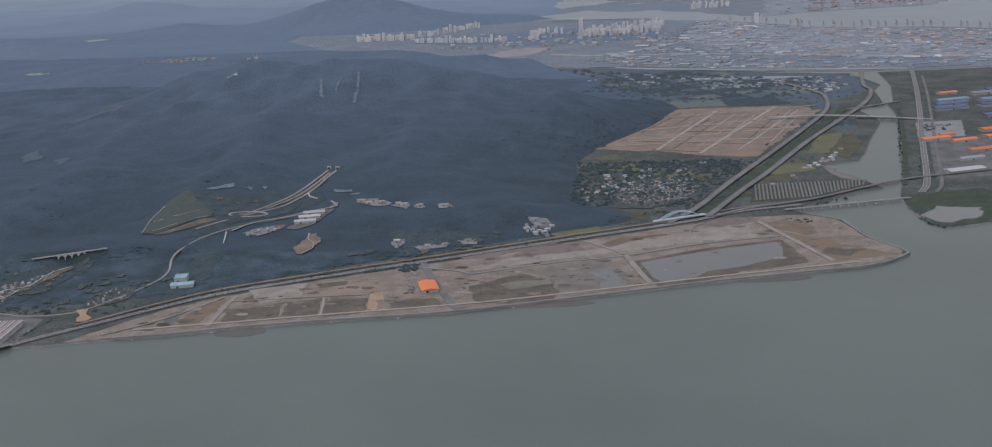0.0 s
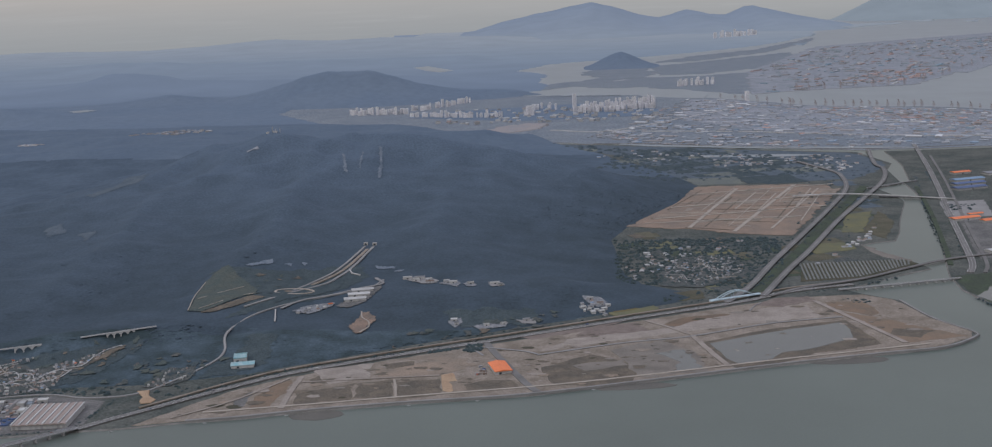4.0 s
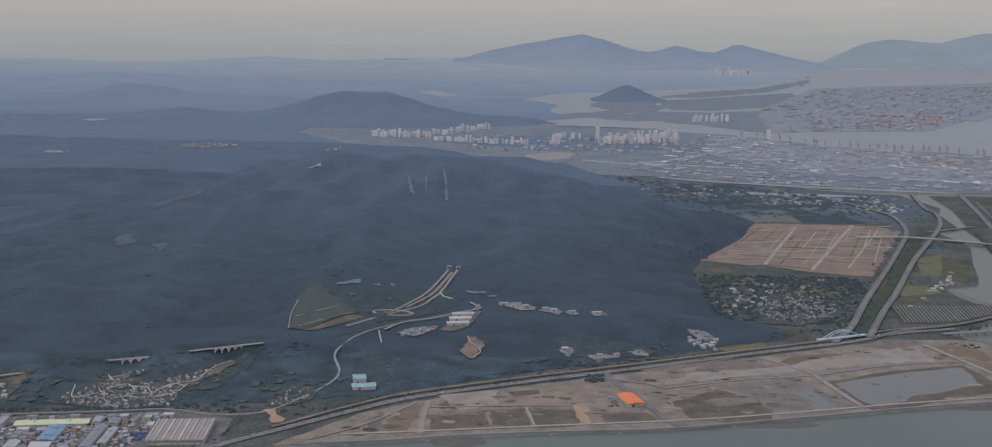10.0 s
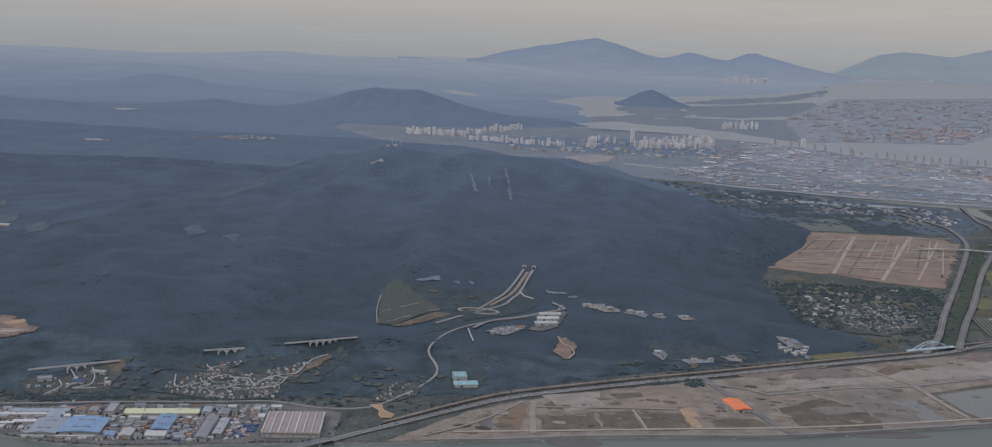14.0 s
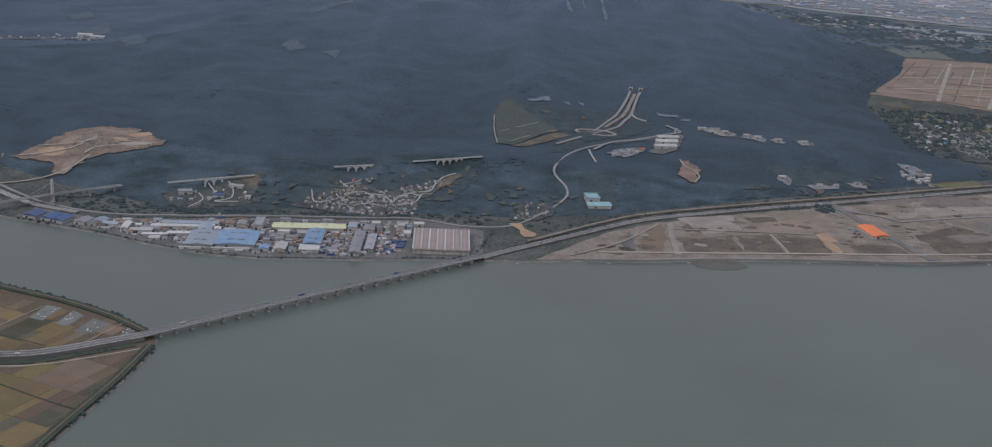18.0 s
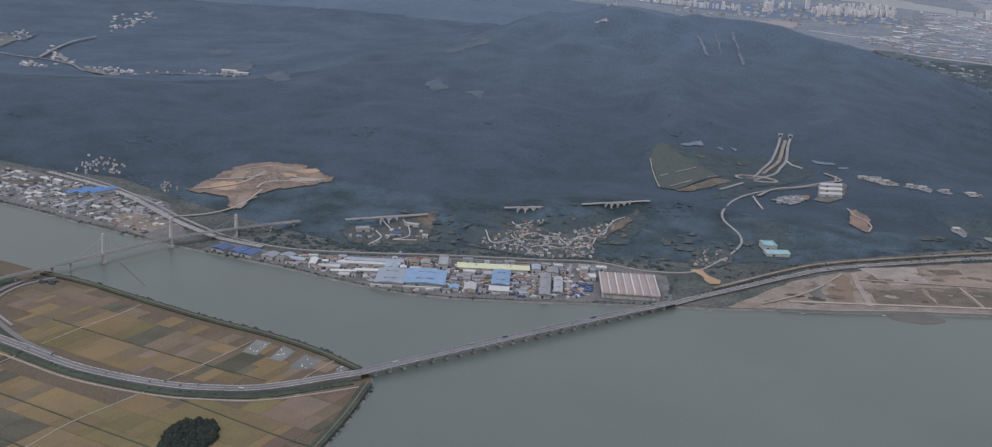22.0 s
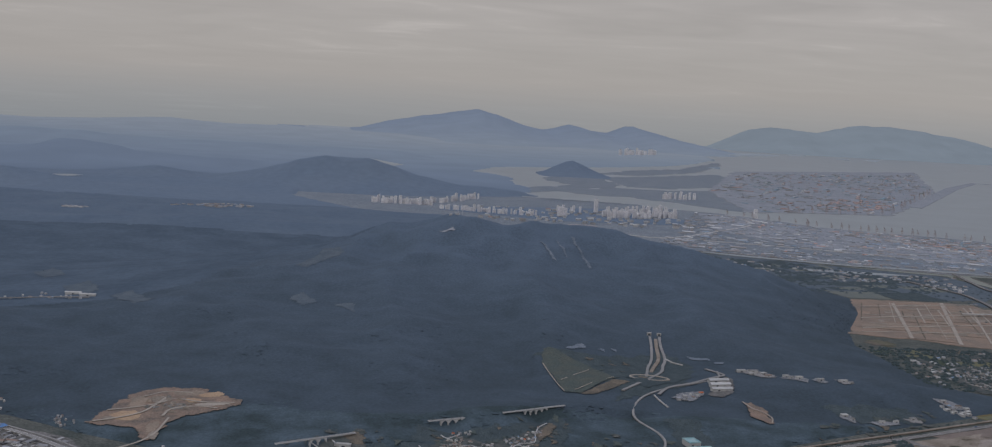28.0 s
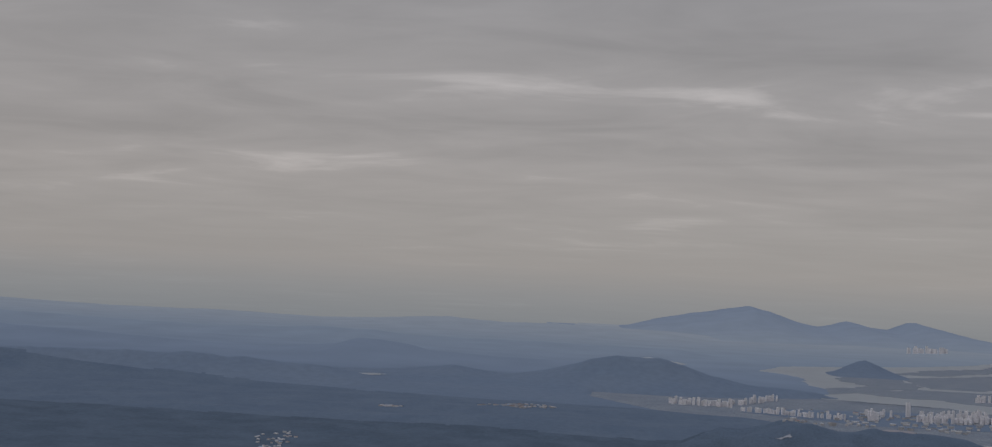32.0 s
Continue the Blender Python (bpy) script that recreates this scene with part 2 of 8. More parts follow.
# far yard, soil and shore: greyed and bluish, with haze in the base colour
QUAY_FAR = material("haze_painted_yard", (0.238, 0.250, 0.268), 0.95, 0.3, 0.12, 4.0, 0.1, spec=0.1, second=(0.178, 0.196, 0.216), patch=0.04)
SOIL_FAR = material("haze_painted_soil", (0.265, 0.240, 0.230), 1.0, 0.15, 0.2, 4.0, 0.1, spec=0.1, second=(0.225, 0.222, 0.228), patch=0.06)
FLATS = material("haze_painted_shore", (0.148, 0.172, 0.196), 0.95, 0.3, 0.12, 4.0, 0.1, spec=0.05, second=(0.180, 0.200, 0.215), patch=0.03)
QUAY = material("quay_yard", (0.155, 0.150, 0.143), 0.95, 0.35, 0.4, 4.0, 0.1, spec=0.1, second=(0.100, 0.100, 0.096), patch=0.12)
FARMSOIL = material("farm_soil", (0.108, 0.086, 0.062), 1.0, 0.25, 0.5, 5.0, 0.3, spec=0.1, second=(0.120, 0.096, 0.070), patch=0.12)
MUD = material("tidal_mud", (0.128, 0.114, 0.096), 0.7, 0.2, 0.5, 5.0, 0.2, second=(0.175, 0.155, 0.130), patch=0.12)

SHOAL = material("wet_silt", (0.085, 0.082, 0.070), 0.6, 0.2, 0.5, 5.0, 0.2, second=(0.110, 0.102, 0.086), patch=0.12)


def water_material(name, color, rough, ripple):
    m = MATS[name] = material(name, color, rough, 0.06, 0.5, 3.0, 0.0, spec=0.5, second=tuple(v * 0.86 for v in color), patch=0.012)
    nt = m.node_tree
    p = nt.nodes["Principled BSDF"]
    p.inputs["IOR"].default_value = 1.33
    geo, nz, b = nt.nodes.new("ShaderNodeNewGeometry"), nt.nodes.new("ShaderNodeTexNoise"), nt.nodes.new("ShaderNodeBump")
    nz.inputs["Scale"].default_value, nz.inputs["Detail"].default_value = 1.6, 4
    b.inputs["Strength"].default_value, b.inputs["Distance"].default_value = ripple, 0.12
    nt.links.new(geo.outputs["Position"], nz.inputs[0])
    nt.links.new(nz.outputs[0], b.inputs["Height"])
    nt.links.new(b.outputs[0], p.inputs["Normal"])
    return m


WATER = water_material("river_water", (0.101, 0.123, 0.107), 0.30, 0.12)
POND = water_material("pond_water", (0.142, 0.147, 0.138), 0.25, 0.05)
# far water: paler than the river because haze is painted into it
SEA = water_material("haze_toned_sea", (0.195, 0.222, 0.232), 0.4, 0.05)


# ---------------------------------------------------------------- mesh helpers
def mesh_of(name, verts, faces, mats, smooth=False, index=None):
    me = bpy.data.meshes.new(name)
    me.from_pydata(verts, [], faces)
    for m in mats if isinstance(mats, (list, tuple)) else [mats]:
        me.materials.append(m)
    if index is not None:
        me.polygons.foreach_set("material_index", index)
    if smooth:
        me.polygons.foreach_set("use_smooth", [True] * len(me.polygons))
    me.update()
    return me


def part(name, me, parent=None, label="", at=None):
    ob = new(name, me)
    if at is not None:
        ob.matrix_basis = at
    if parent is not None:
        ob.parent = parent
    if label:
        ob["label"] = label
    return ob


def thing(name, label, category, group="", kind="", at=None, me=None):
    ob = new(name, me)
    if at is not None:
        ob.matrix_basis = at
    return tagged(ob, label, category, group, kind)


def slab(name, outline, top, depth, mat, side=None):
    """A flat plate with the given outline; its sides slope outwards a little."""
    v = [Vector((x, y, 0)) for x, y in outline]
    area = sum(a.x * b.y - b.x * a.y for a, b in zip(v, v[1:] + v[:1]))
    if area < 0:
        v.reverse()
    n = len(v)
    verts = [(p.x, p.y, top) for p in v]
    for i, p in enumerate(v):
        d = (v[(i + 1) % n] - v[i - 1]).normalized()
        verts.append((p.x + d.y * depth * 1.3, p.y - d.x * depth * 1.3, top - depth))
    faces = [tuple(range(n))] + [(i, i + n, (i + 1) % n + n, (i + 1) % n) for i in range(n)]
    return mesh_of(name, verts, faces, [mat, side or mat], index=[0] + [1] * n)


def smooth_line(points, step=4.0):
    """A line through the points, rounded by Catmull-Rom, with a point about every step."""
    p = [np.array(q, float) for q in points]
    p = [2 * p[0] - p[1]] + p + [2 * p[-1] - p[-2]]
    out = []
    for a, b, c, d in zip(p, p[1:], p[2:], p[3:]):
        m = max(1, int(np.linalg.norm(c - b) / step))
        for i in range(m):
            t = i / m
            out.append(0.5 * ((2 * b) + (c - a) * t + (2 * a - 5 * b + 4 * c - d) * t * t + (3 * b - a - 3 * c + d) * t**3))
    return out + [p[-2]]


# ---------------------------------------------------------------- the lie of the land
def lattice(ix, iy, seed):
    h = (ix * 374761393 + iy * 668265263 + seed * 974634777) & 0x7FFFFFFF
    h = ((h ^ (h >> 13)) * 1274126177) & 0x7FFFFFFF
    return ((h ^ (h >> 16)) & 0xFFFF) / 65535.0


def value_noise(x, y, seed):
    ix, iy = np.floor(x).astype(np.int64), np.floor(y).astype(np.int64)
    fx, fy = x - ix, y - iy
    fx, fy = fx * fx * (3 - 2 * fx), fy * fy * (3 - 2 * fy)
    a, b = lattice(ix, iy, seed), lattice(ix + 1, iy, seed)
    c, d = lattice(ix, iy + 1, seed), lattice(ix + 1, iy + 1, seed)
    return (a + (b - a) * fx) * (1 - fy) + (c + (d - c) * fx) * fy


def rough_noise(x, y, size, seed, octaves=4, ridged=False):
    total, amp, norm = 0.0, 1.0, 0.0
    for o in range(octaves):
        v = value_noise(x / size * 2**o + 17 * o, y / size * 2**o - 31 * o, seed + o)
        total, norm = total + amp * (1 - abs(2 * v - 1) if ridged else v), norm + amp
        amp *= 0.5
    return total / norm


# crest lines: points (east, north, height), how far the near and the far slope reach
CRESTS = [
    ([(215, 800, -2), (150, 700, 7), (118, 686, 12), (80, 684, 21), (43, 684, 28), (6, 686, 34), (-28, 688, 38), (-62, 690, 37), (-90, 690, 44), (-117, 676, 32),
      (-140, 652, 26), (-153, 645, 24), (-168, 642, 19), (-185, 640, 14), (-205, 590, 12), (-225, 540, 12), (-260, 505, 11), (-300, 490, 10), (-350, 478, 10), (-420, 470, 10), (-520, 480, 10)], 105, 62),
    ([(40, 682, 12), (25, 600, 18), (28, 540, 12), (35, 470, 6)], 40, 40),
    ([(-60, 660, 18), (-52, 580, 20), (-48, 500, 12), (-52, 440, 5)], 42, 42),
    ([(-140, 630, 15), (-125, 560, 18), (-118, 480, 12), (-112, 420, 6)], 45, 45),
    ([(-205, 585, 8), (-190, 520, 14), (-165, 450, 10), (-150, 400, 5)], 42, 42),
    ([(-285, 490, 9), (-270, 460, 9), (-255, 430, 7), (-240, 400, 4)], 45, 45),
    ([(-640, 1440, -4), (-524, 1470, -4), (-474, 1470, 9), (-449, 1470, 13.5), (-416, 1470, 4), (-383, 1470, 0), (-350, 1470, 3), (-326, 1470, 9), (-301, 1470, 18), (-285, 1470, 25), (-265, 1470, 32),
      (-237, 1470, 38), (-204, 1470, 35), (-184, 1470, 35), (-164, 1470, 30), (-124, 1470, 18), (-92, 1470, 11), (-44, 1480, 8), (0, 1500, 4)], 52, 70),
    ([(-900, 1180, 24), (-700, 1230, 26), (-588, 1250, 21), (-545, 1250, 18), (-503, 1250, 12), (-460, 1250, 2)], 55, 60),
    ([(-560, 905, 6), (-480, 910, 5), (-400, 920, 6), (-330, 920, 9), (-260, 920, 10), (-200, 925, 9), (-130, 940, 8)], 60, 55),
    ([(60, 1010, 6), (20, 960, 12), (-40, 940, 13), (-110, 900, 10)], 60, 60),
    ([(-800, 740, 15), (-700, 770, 9)], 90, 90),
    ([(-24, 436, 5), (15, 444, 6.5), (52, 450, 5)], 36, 40),
    ([(-60, 372, 3.5), (-42, 356, 3.5), (-36, 346, 1)], 13, 13),
    ([(-14, 390, 3), (8, 380, 5), (32, 392, 4), (60, 400, 3)], 16, 16),
    ([(-150, 342, 3.2), (-134, 350, 4.4), (-116, 356, 4)], 11, 30),
    ([(-106, 374, 3), (-94, 380, 3.4), (-84, 384, 3)], 11, 26),
    ([(-82, 380, 4.6), (-66, 390, 5.4), (-48, 400, 5)], 12, 26),
    ([(66, 430, 4), (100, 455, 5), (130, 480, 3)], 25, 25),
]


def height(x, y):
    """The height of the hills over the lowland; under nothing where it is flat."""
    x, y = np.atleast_1d(np.asarray(x, float)), np.atleast_1d(np.asarray(y, float))
    best = np.zeros_like(x)
    for crest, near, far in CRESTS:
        h = np.zeros_like(x)
        for (ax, ay, ah), (bx, by, bh) in zip(crest, crest[1:]):
            dx, dy = bx - ax, by - ay
            t = np.clip(((x - ax) * dx + (y - ay) * dy) / (dx * dx + dy * dy), 0, 1)
            ex, ey = x - ax - t * dx, y - ay - t * dy
            d = np.sqrt(ex * ex + ey * ey)
            reach = np.where(ey < 0, near, far)
            h = np.maximum(h, (ah + t * (bh - ah)) * np.exp(-((d / reach) ** 1.25)))
        best = (best**3 + np.maximum(h, 0) ** 3) ** (1 / 3)
    rolling = np.clip((y - 730) / 120, 0, 1) * np.clip((-30 - x) / 70, 0, 1) * np.clip((1180 - y) / 80, 0, 1)
    best = np.maximum(best, rolling * 9 * np.clip(rough_noise(x, y, 120.0, 13, 4, True) - 0.35, 0, 1))
    ridge = rough_noise(x, y, 66.0, 5, 3, True) - 0.55
    gully = (rough_noise(x, y, 34.0, 23, 2, True) - 0.55) * np.clip((y - 500) / 90, 0, 1) * np.clip((900 - y) / 80, 0, 1)
    best = best * (1 + 0.2 * gully) + 1.2 * np.exp(-(((x + 90) / 14) ** 2) - ((y - 684) / 22) ** 2)
    best = best * (1 + np.interp(y, [640, 700, 1000], [0.5, 0.3, 0.2]) * ridge * np.clip(best / 8, 0, 1))
    best = best + (rough_noise(x, y, 9.0, 40, 2) - 0.5) * np.clip(best * 0.08, 0, 0.25)
    knolls = np.clip((y - 345) / 25, 0, 1) * np.clip((600 - y) / 80, 0, 1)
    best = best + knolls * 4.2 * (rough_noise(x, y, 36.0, 51, 3) - 0.47)
    for hx, hy in ((-136, 345), (-94.8, 372), (-65.4, 384)):
        best = best - 2.4 * np.exp(-(((x - hx) / 5) ** 2) - ((y - hy) / 5) ** 2)
    best = np.maximum(best, 0.3)
    front = y - np.interp(x, [p[0] for p in FOOT], [p[1] for p in FOOT])
    east = np.where(y < 1060, np.interp(y, [p[1] for p in EAST], [p[0] for p in EAST]) - x, 200)
    wood = np.clip(front / 6, -1, 1) * 0.5 + 0.5
    cover = np.where((y > 1000) & (x > np.interp(y, [1000, 1100, 1180, 1300], [10, -60, -185, -260])), np.clip(best - 3, 0, 1), 1.0)
    return (best * np.clip(front / 45, 0, 1) * (0.15 + 0.85 * cover) + cover * np.clip(front / 6, 0, 1)) * np.clip(east / 60, 0, 1) ** 0.8 + np.minimum(wood, 0.5) - 0.6


# where the woods begin behind the strip along the river, and where they end towards the plain
FOOT = [(-620, 480), (-330, 392), (-274, 374), (-240, 372), (-207, 352), (-180, 338), (-150, 327), (-60, 340), (-40, 342), (-10, 352), (40, 384), (72, 402), (120, 428), (160, 452), (190, 480)]
EAST = [(200, 300), (180, 440), (126, 470), (118, 500), (112, 560), (120, 592), (150, 660), (168, 720), (150, 800), (118, 880), (70, 960), (40, 1060)]
SHORE = [(-620, 470), (-420, 382), (-330, 352), (-274, 335.5), (-248, 328), (-222, 318.5), (-198, 310.5), (-176, 305.5), (-156, 301), (-136, 294.5), (-117, 290.5),
         (-103, 291), (-83, 295), (-66, 299), (-50, 303), (-33, 306), (-15, 311), (0, 314), (20, 320), (47, 326), (84, 333), (124, 346.5), (160, 359.5),
         (195, 370.5), (217, 377), (230, 388)]


def shore_y(x):
    return np.interp(x, [p[0] for p in SHORE], [p[1] for p in SHORE])


def ground_z(x, y, lift=0.0):
    return max(0.4, float(height(x, y)[0])) + lift


# ---------------------------------------------------------------- water and land
def big_water():
    v = [(-4800, -1200, 0), (4800, -1200, 0), (4800, 1050, 0), (4800, 4900, 0), (-60, 4900, 0), (-60, 1050, 0), (-4800, 1050, 0)]
    tagged(new("water", mesh_of("water", v, [(0, 1, 2, 5, 6), (5, 2, 3, 4)], WATER)), "wide grey-green river and estuary with a calm surface", "water", kind="structure")


def hills():
    rows = [300.0]
    while rows[-1] < 1700:
        rows.append(rows[-1] + 1.6 + max(0, rows[-1] - 480) * 0.006)
    cols = np.linspace(-1, 1, 380)
    ys = np.array(rows)
    X = (-120 + 0 * ys)[:, None] + (230 + 0.46 * (ys - 300))[:, None] * cols[None, :] * 1.25
    Y = np.repeat(ys[:, None], len(cols), 1)
    Z = height(X.ravel(), Y.ravel())
    nc, nr = len(cols), len(ys)
    verts = np.stack([X.ravel(), Y.ravel(), Z], 1).tolist()
    faces = []
    zz = Z.reshape(nr, nc)
    for r in range(nr - 1):
        for c in range(nc - 1):
            if max(zz[r, c], zz[r, c + 1], zz[r + 1, c], zz[r + 1, c + 1]) > 0.35:
                i = r * nc + c
                faces.append((i, i + 1, i + nc + 1, i + nc))
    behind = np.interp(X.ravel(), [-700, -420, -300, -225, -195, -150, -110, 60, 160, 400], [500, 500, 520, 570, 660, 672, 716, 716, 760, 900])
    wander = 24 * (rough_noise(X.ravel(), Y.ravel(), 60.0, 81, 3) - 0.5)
    # slopes split by distance, each band with its own haze-tinted canopy copy
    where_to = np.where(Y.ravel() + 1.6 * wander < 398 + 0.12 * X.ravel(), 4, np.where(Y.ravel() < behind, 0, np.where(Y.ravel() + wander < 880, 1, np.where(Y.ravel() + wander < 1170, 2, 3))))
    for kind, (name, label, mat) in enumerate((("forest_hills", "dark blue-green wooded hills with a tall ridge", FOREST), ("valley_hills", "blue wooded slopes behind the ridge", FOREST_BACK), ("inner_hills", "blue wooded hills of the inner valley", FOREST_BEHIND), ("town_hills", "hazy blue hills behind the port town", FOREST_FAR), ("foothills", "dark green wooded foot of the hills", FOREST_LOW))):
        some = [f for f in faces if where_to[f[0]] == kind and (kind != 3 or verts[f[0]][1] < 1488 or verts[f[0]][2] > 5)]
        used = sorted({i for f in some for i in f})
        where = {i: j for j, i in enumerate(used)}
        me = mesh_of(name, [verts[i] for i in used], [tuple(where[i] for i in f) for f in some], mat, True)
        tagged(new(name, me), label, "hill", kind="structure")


def wavy(outline, seed, step, by):
    """A shoreline with small bays and spits between the given corners."""
    rnd = random.Random(seed)
    out = []
    for (ax, ay), (bx, by_) in zip(outline, outline[1:] + outline[:1]):
        n = max(1, int(math.hypot(bx - ax, by_ - ay) / step))
        out += [(ax + (bx - ax) * i / n + rnd.uniform(-by, by) * (i > 0), ay + (by_ - ay) * i / n + rnd.uniform(-by, by) * (i > 0)) for i in range(n)]
    return out


def lands():
    main = SHORE + [(233, 394), (224, 413), (218, 438), (206, 449), (201, 456), (209.6, 463.4), (227.2, 478.7), (243, 490), (240, 501), (233.7, 506.9), (228.7, 513.7), (225.9, 524.5), (224.7, 539.9), (233.5, 544.8),
                    (242.2, 548.3), (248.7, 567.3), (257.7, 602.8), (271, 648.3), (272.6, 657), (271.5, 673.4), (267.4, 699), (286, 715), (290.8, 772.5), (296, 789), (300, 800), (290, 860), (229, 884), (151, 924), (60, 960), (-100, 1040), (-620, 1100), (-900, 900)]
    tagged(new("ground", slab("ground", main, 0.4, 1.2, LOWLAND, STONE)), "low coastal plain of scrub, plots and bare earth", "ground", kind="structure")
    east = [(245.3, 453), (248.8, 433.2), (253.2, 423.8), (265.5, 429.5), (300, 440), (520, 520), (760, 700), (600, 960), (420, 870), (310, 862), (306, 800), (304.6, 787.2), (293.2, 723.8), (288, 716), (286.3, 689), (284, 658.7), (283.9, 650.5),
            (273.9, 600.8), (264.6, 553.4), (252.8, 502.8), (250, 490), (247, 476)]
    tagged(new("east_bank", slab("east_bank", east, 0.4, 1.2, LOWLAND, STONE)), "flat reclaimed bank with industrial plots", "ground", kind="structure")
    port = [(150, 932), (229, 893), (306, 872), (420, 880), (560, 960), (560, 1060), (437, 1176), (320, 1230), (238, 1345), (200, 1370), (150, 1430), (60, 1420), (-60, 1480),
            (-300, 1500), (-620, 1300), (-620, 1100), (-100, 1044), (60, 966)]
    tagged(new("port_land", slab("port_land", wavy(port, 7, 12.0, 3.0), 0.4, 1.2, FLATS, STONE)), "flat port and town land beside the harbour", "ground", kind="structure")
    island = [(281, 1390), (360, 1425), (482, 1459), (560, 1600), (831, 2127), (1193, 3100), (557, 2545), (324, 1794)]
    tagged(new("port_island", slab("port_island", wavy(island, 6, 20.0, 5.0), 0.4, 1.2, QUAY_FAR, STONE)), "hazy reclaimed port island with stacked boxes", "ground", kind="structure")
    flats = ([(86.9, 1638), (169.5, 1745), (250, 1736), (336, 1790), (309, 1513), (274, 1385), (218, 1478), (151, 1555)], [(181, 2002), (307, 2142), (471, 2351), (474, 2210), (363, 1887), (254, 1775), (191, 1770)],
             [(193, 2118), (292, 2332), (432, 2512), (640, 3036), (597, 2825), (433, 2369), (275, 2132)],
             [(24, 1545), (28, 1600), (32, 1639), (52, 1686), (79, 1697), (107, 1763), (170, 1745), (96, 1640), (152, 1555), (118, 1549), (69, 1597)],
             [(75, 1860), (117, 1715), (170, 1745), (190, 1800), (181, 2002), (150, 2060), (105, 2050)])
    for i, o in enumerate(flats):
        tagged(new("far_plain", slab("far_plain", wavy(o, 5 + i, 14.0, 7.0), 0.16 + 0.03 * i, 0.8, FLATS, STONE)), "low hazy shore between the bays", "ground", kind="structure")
    farm = [(-620, 330), (-420, 322), (-300, 296), (-242, 283.5), (-228, 280), (-212.6, 275), (-198.5, 271.5), (-177.4, 263.5), (-157.7, 256.4), (-140, 251.4),
            (-125.5, 245.3), (-114, 238), (-110.8, 234), (-109, 228), (-109.5, 212), (-111.5, 190), (-112.5, 170), (-116, 120), (-200, 60), (-620, 60)]
    tagged(new("farm_ground", slab("farm_ground", farm, 0.3, 1.0, FARMSOIL, STONE)), "flat river delta farmland with dikes", "ground", kind="structure")


def range_of_hills(name, label, crest, near, far, mat, seed=1, foot=-6.0, spur=0.5, steep=1.3, edge=0.10):
    """A far range: crest points (east, north, height); spurs and gullies run down to the foot on both sides."""
    px = np.arange(crest[0][0], crest[-1][0], 12.0)
    py, ph = (np.interp(px, [p[0] for p in crest], [p[i] for p in crest]) for i in (1, 2))
    ph = ph + edge * (np.abs(ph) + 6) * (rough_noise(px, py, 0.013 * float(py.mean()) + 20, seed, 4) - 0.5) * 2
    steps = np.concatenate([np.linspace(-1, 0, 15), np.linspace(0, 1, 7)[1:]])
    verts = []
    for v in steps:
        q = abs(v)
        y = py + v * (near if v < 0 else far)
        fall = (1 - q) ** steep
        gully = (rough_noise(px, y * 0.55, 110.0, seed + 7, 4, True) - 0.5) * spur * 4 * q * (1 - q)
        z = foot + (ph - foot) * np.clip(fall + gully * fall ** 0.5, 0, 1)
        verts += np.stack([px, y, z], 1).tolist()
    n = len(px)
    faces = [(r * n + i, r * n + i + 1, (r + 1) * n + i + 1, (r + 1) * n + i) for r in range(len(steps) - 1) for i in range(n - 1)]
    tagged(new(name, mesh_of(name, verts, faces, mat, True)), label, "mountain", kind="structure")


# glowing land tones that pale northwards: haze put into the colour
DISTANCE = backdrop_material("haze_painted_distance", ((1000, (0.072, 0.094, 0.130)), (1500, (0.076, 0.097, 0.131)), (1850, (0.088, 0.110, 0.144)), (2450, (0.105, 0.128, 0.158)), (3700, (0.136, 0.154, 0.174)), (5000, (0.150, 0.165, 0.180))), 0.75)
# mountain paler towards its foot, with the mist painted in
ISLE = backdrop_material("haze_painted_mountain", ((1000, (0.118, 0.140, 0.166)), (3350, (0.125, 0.146, 0.170)), (4000, (0.114, 0.136, 0.167)), (4850, (0.104, 0.127, 0.162))), 0.75)
ISLE_FAR = backdrop_material("haze_painted_island", ((1000, (0.122, 0.144, 0.162)), (5000, (0.122, 0.144, 0.162))), 0.75)


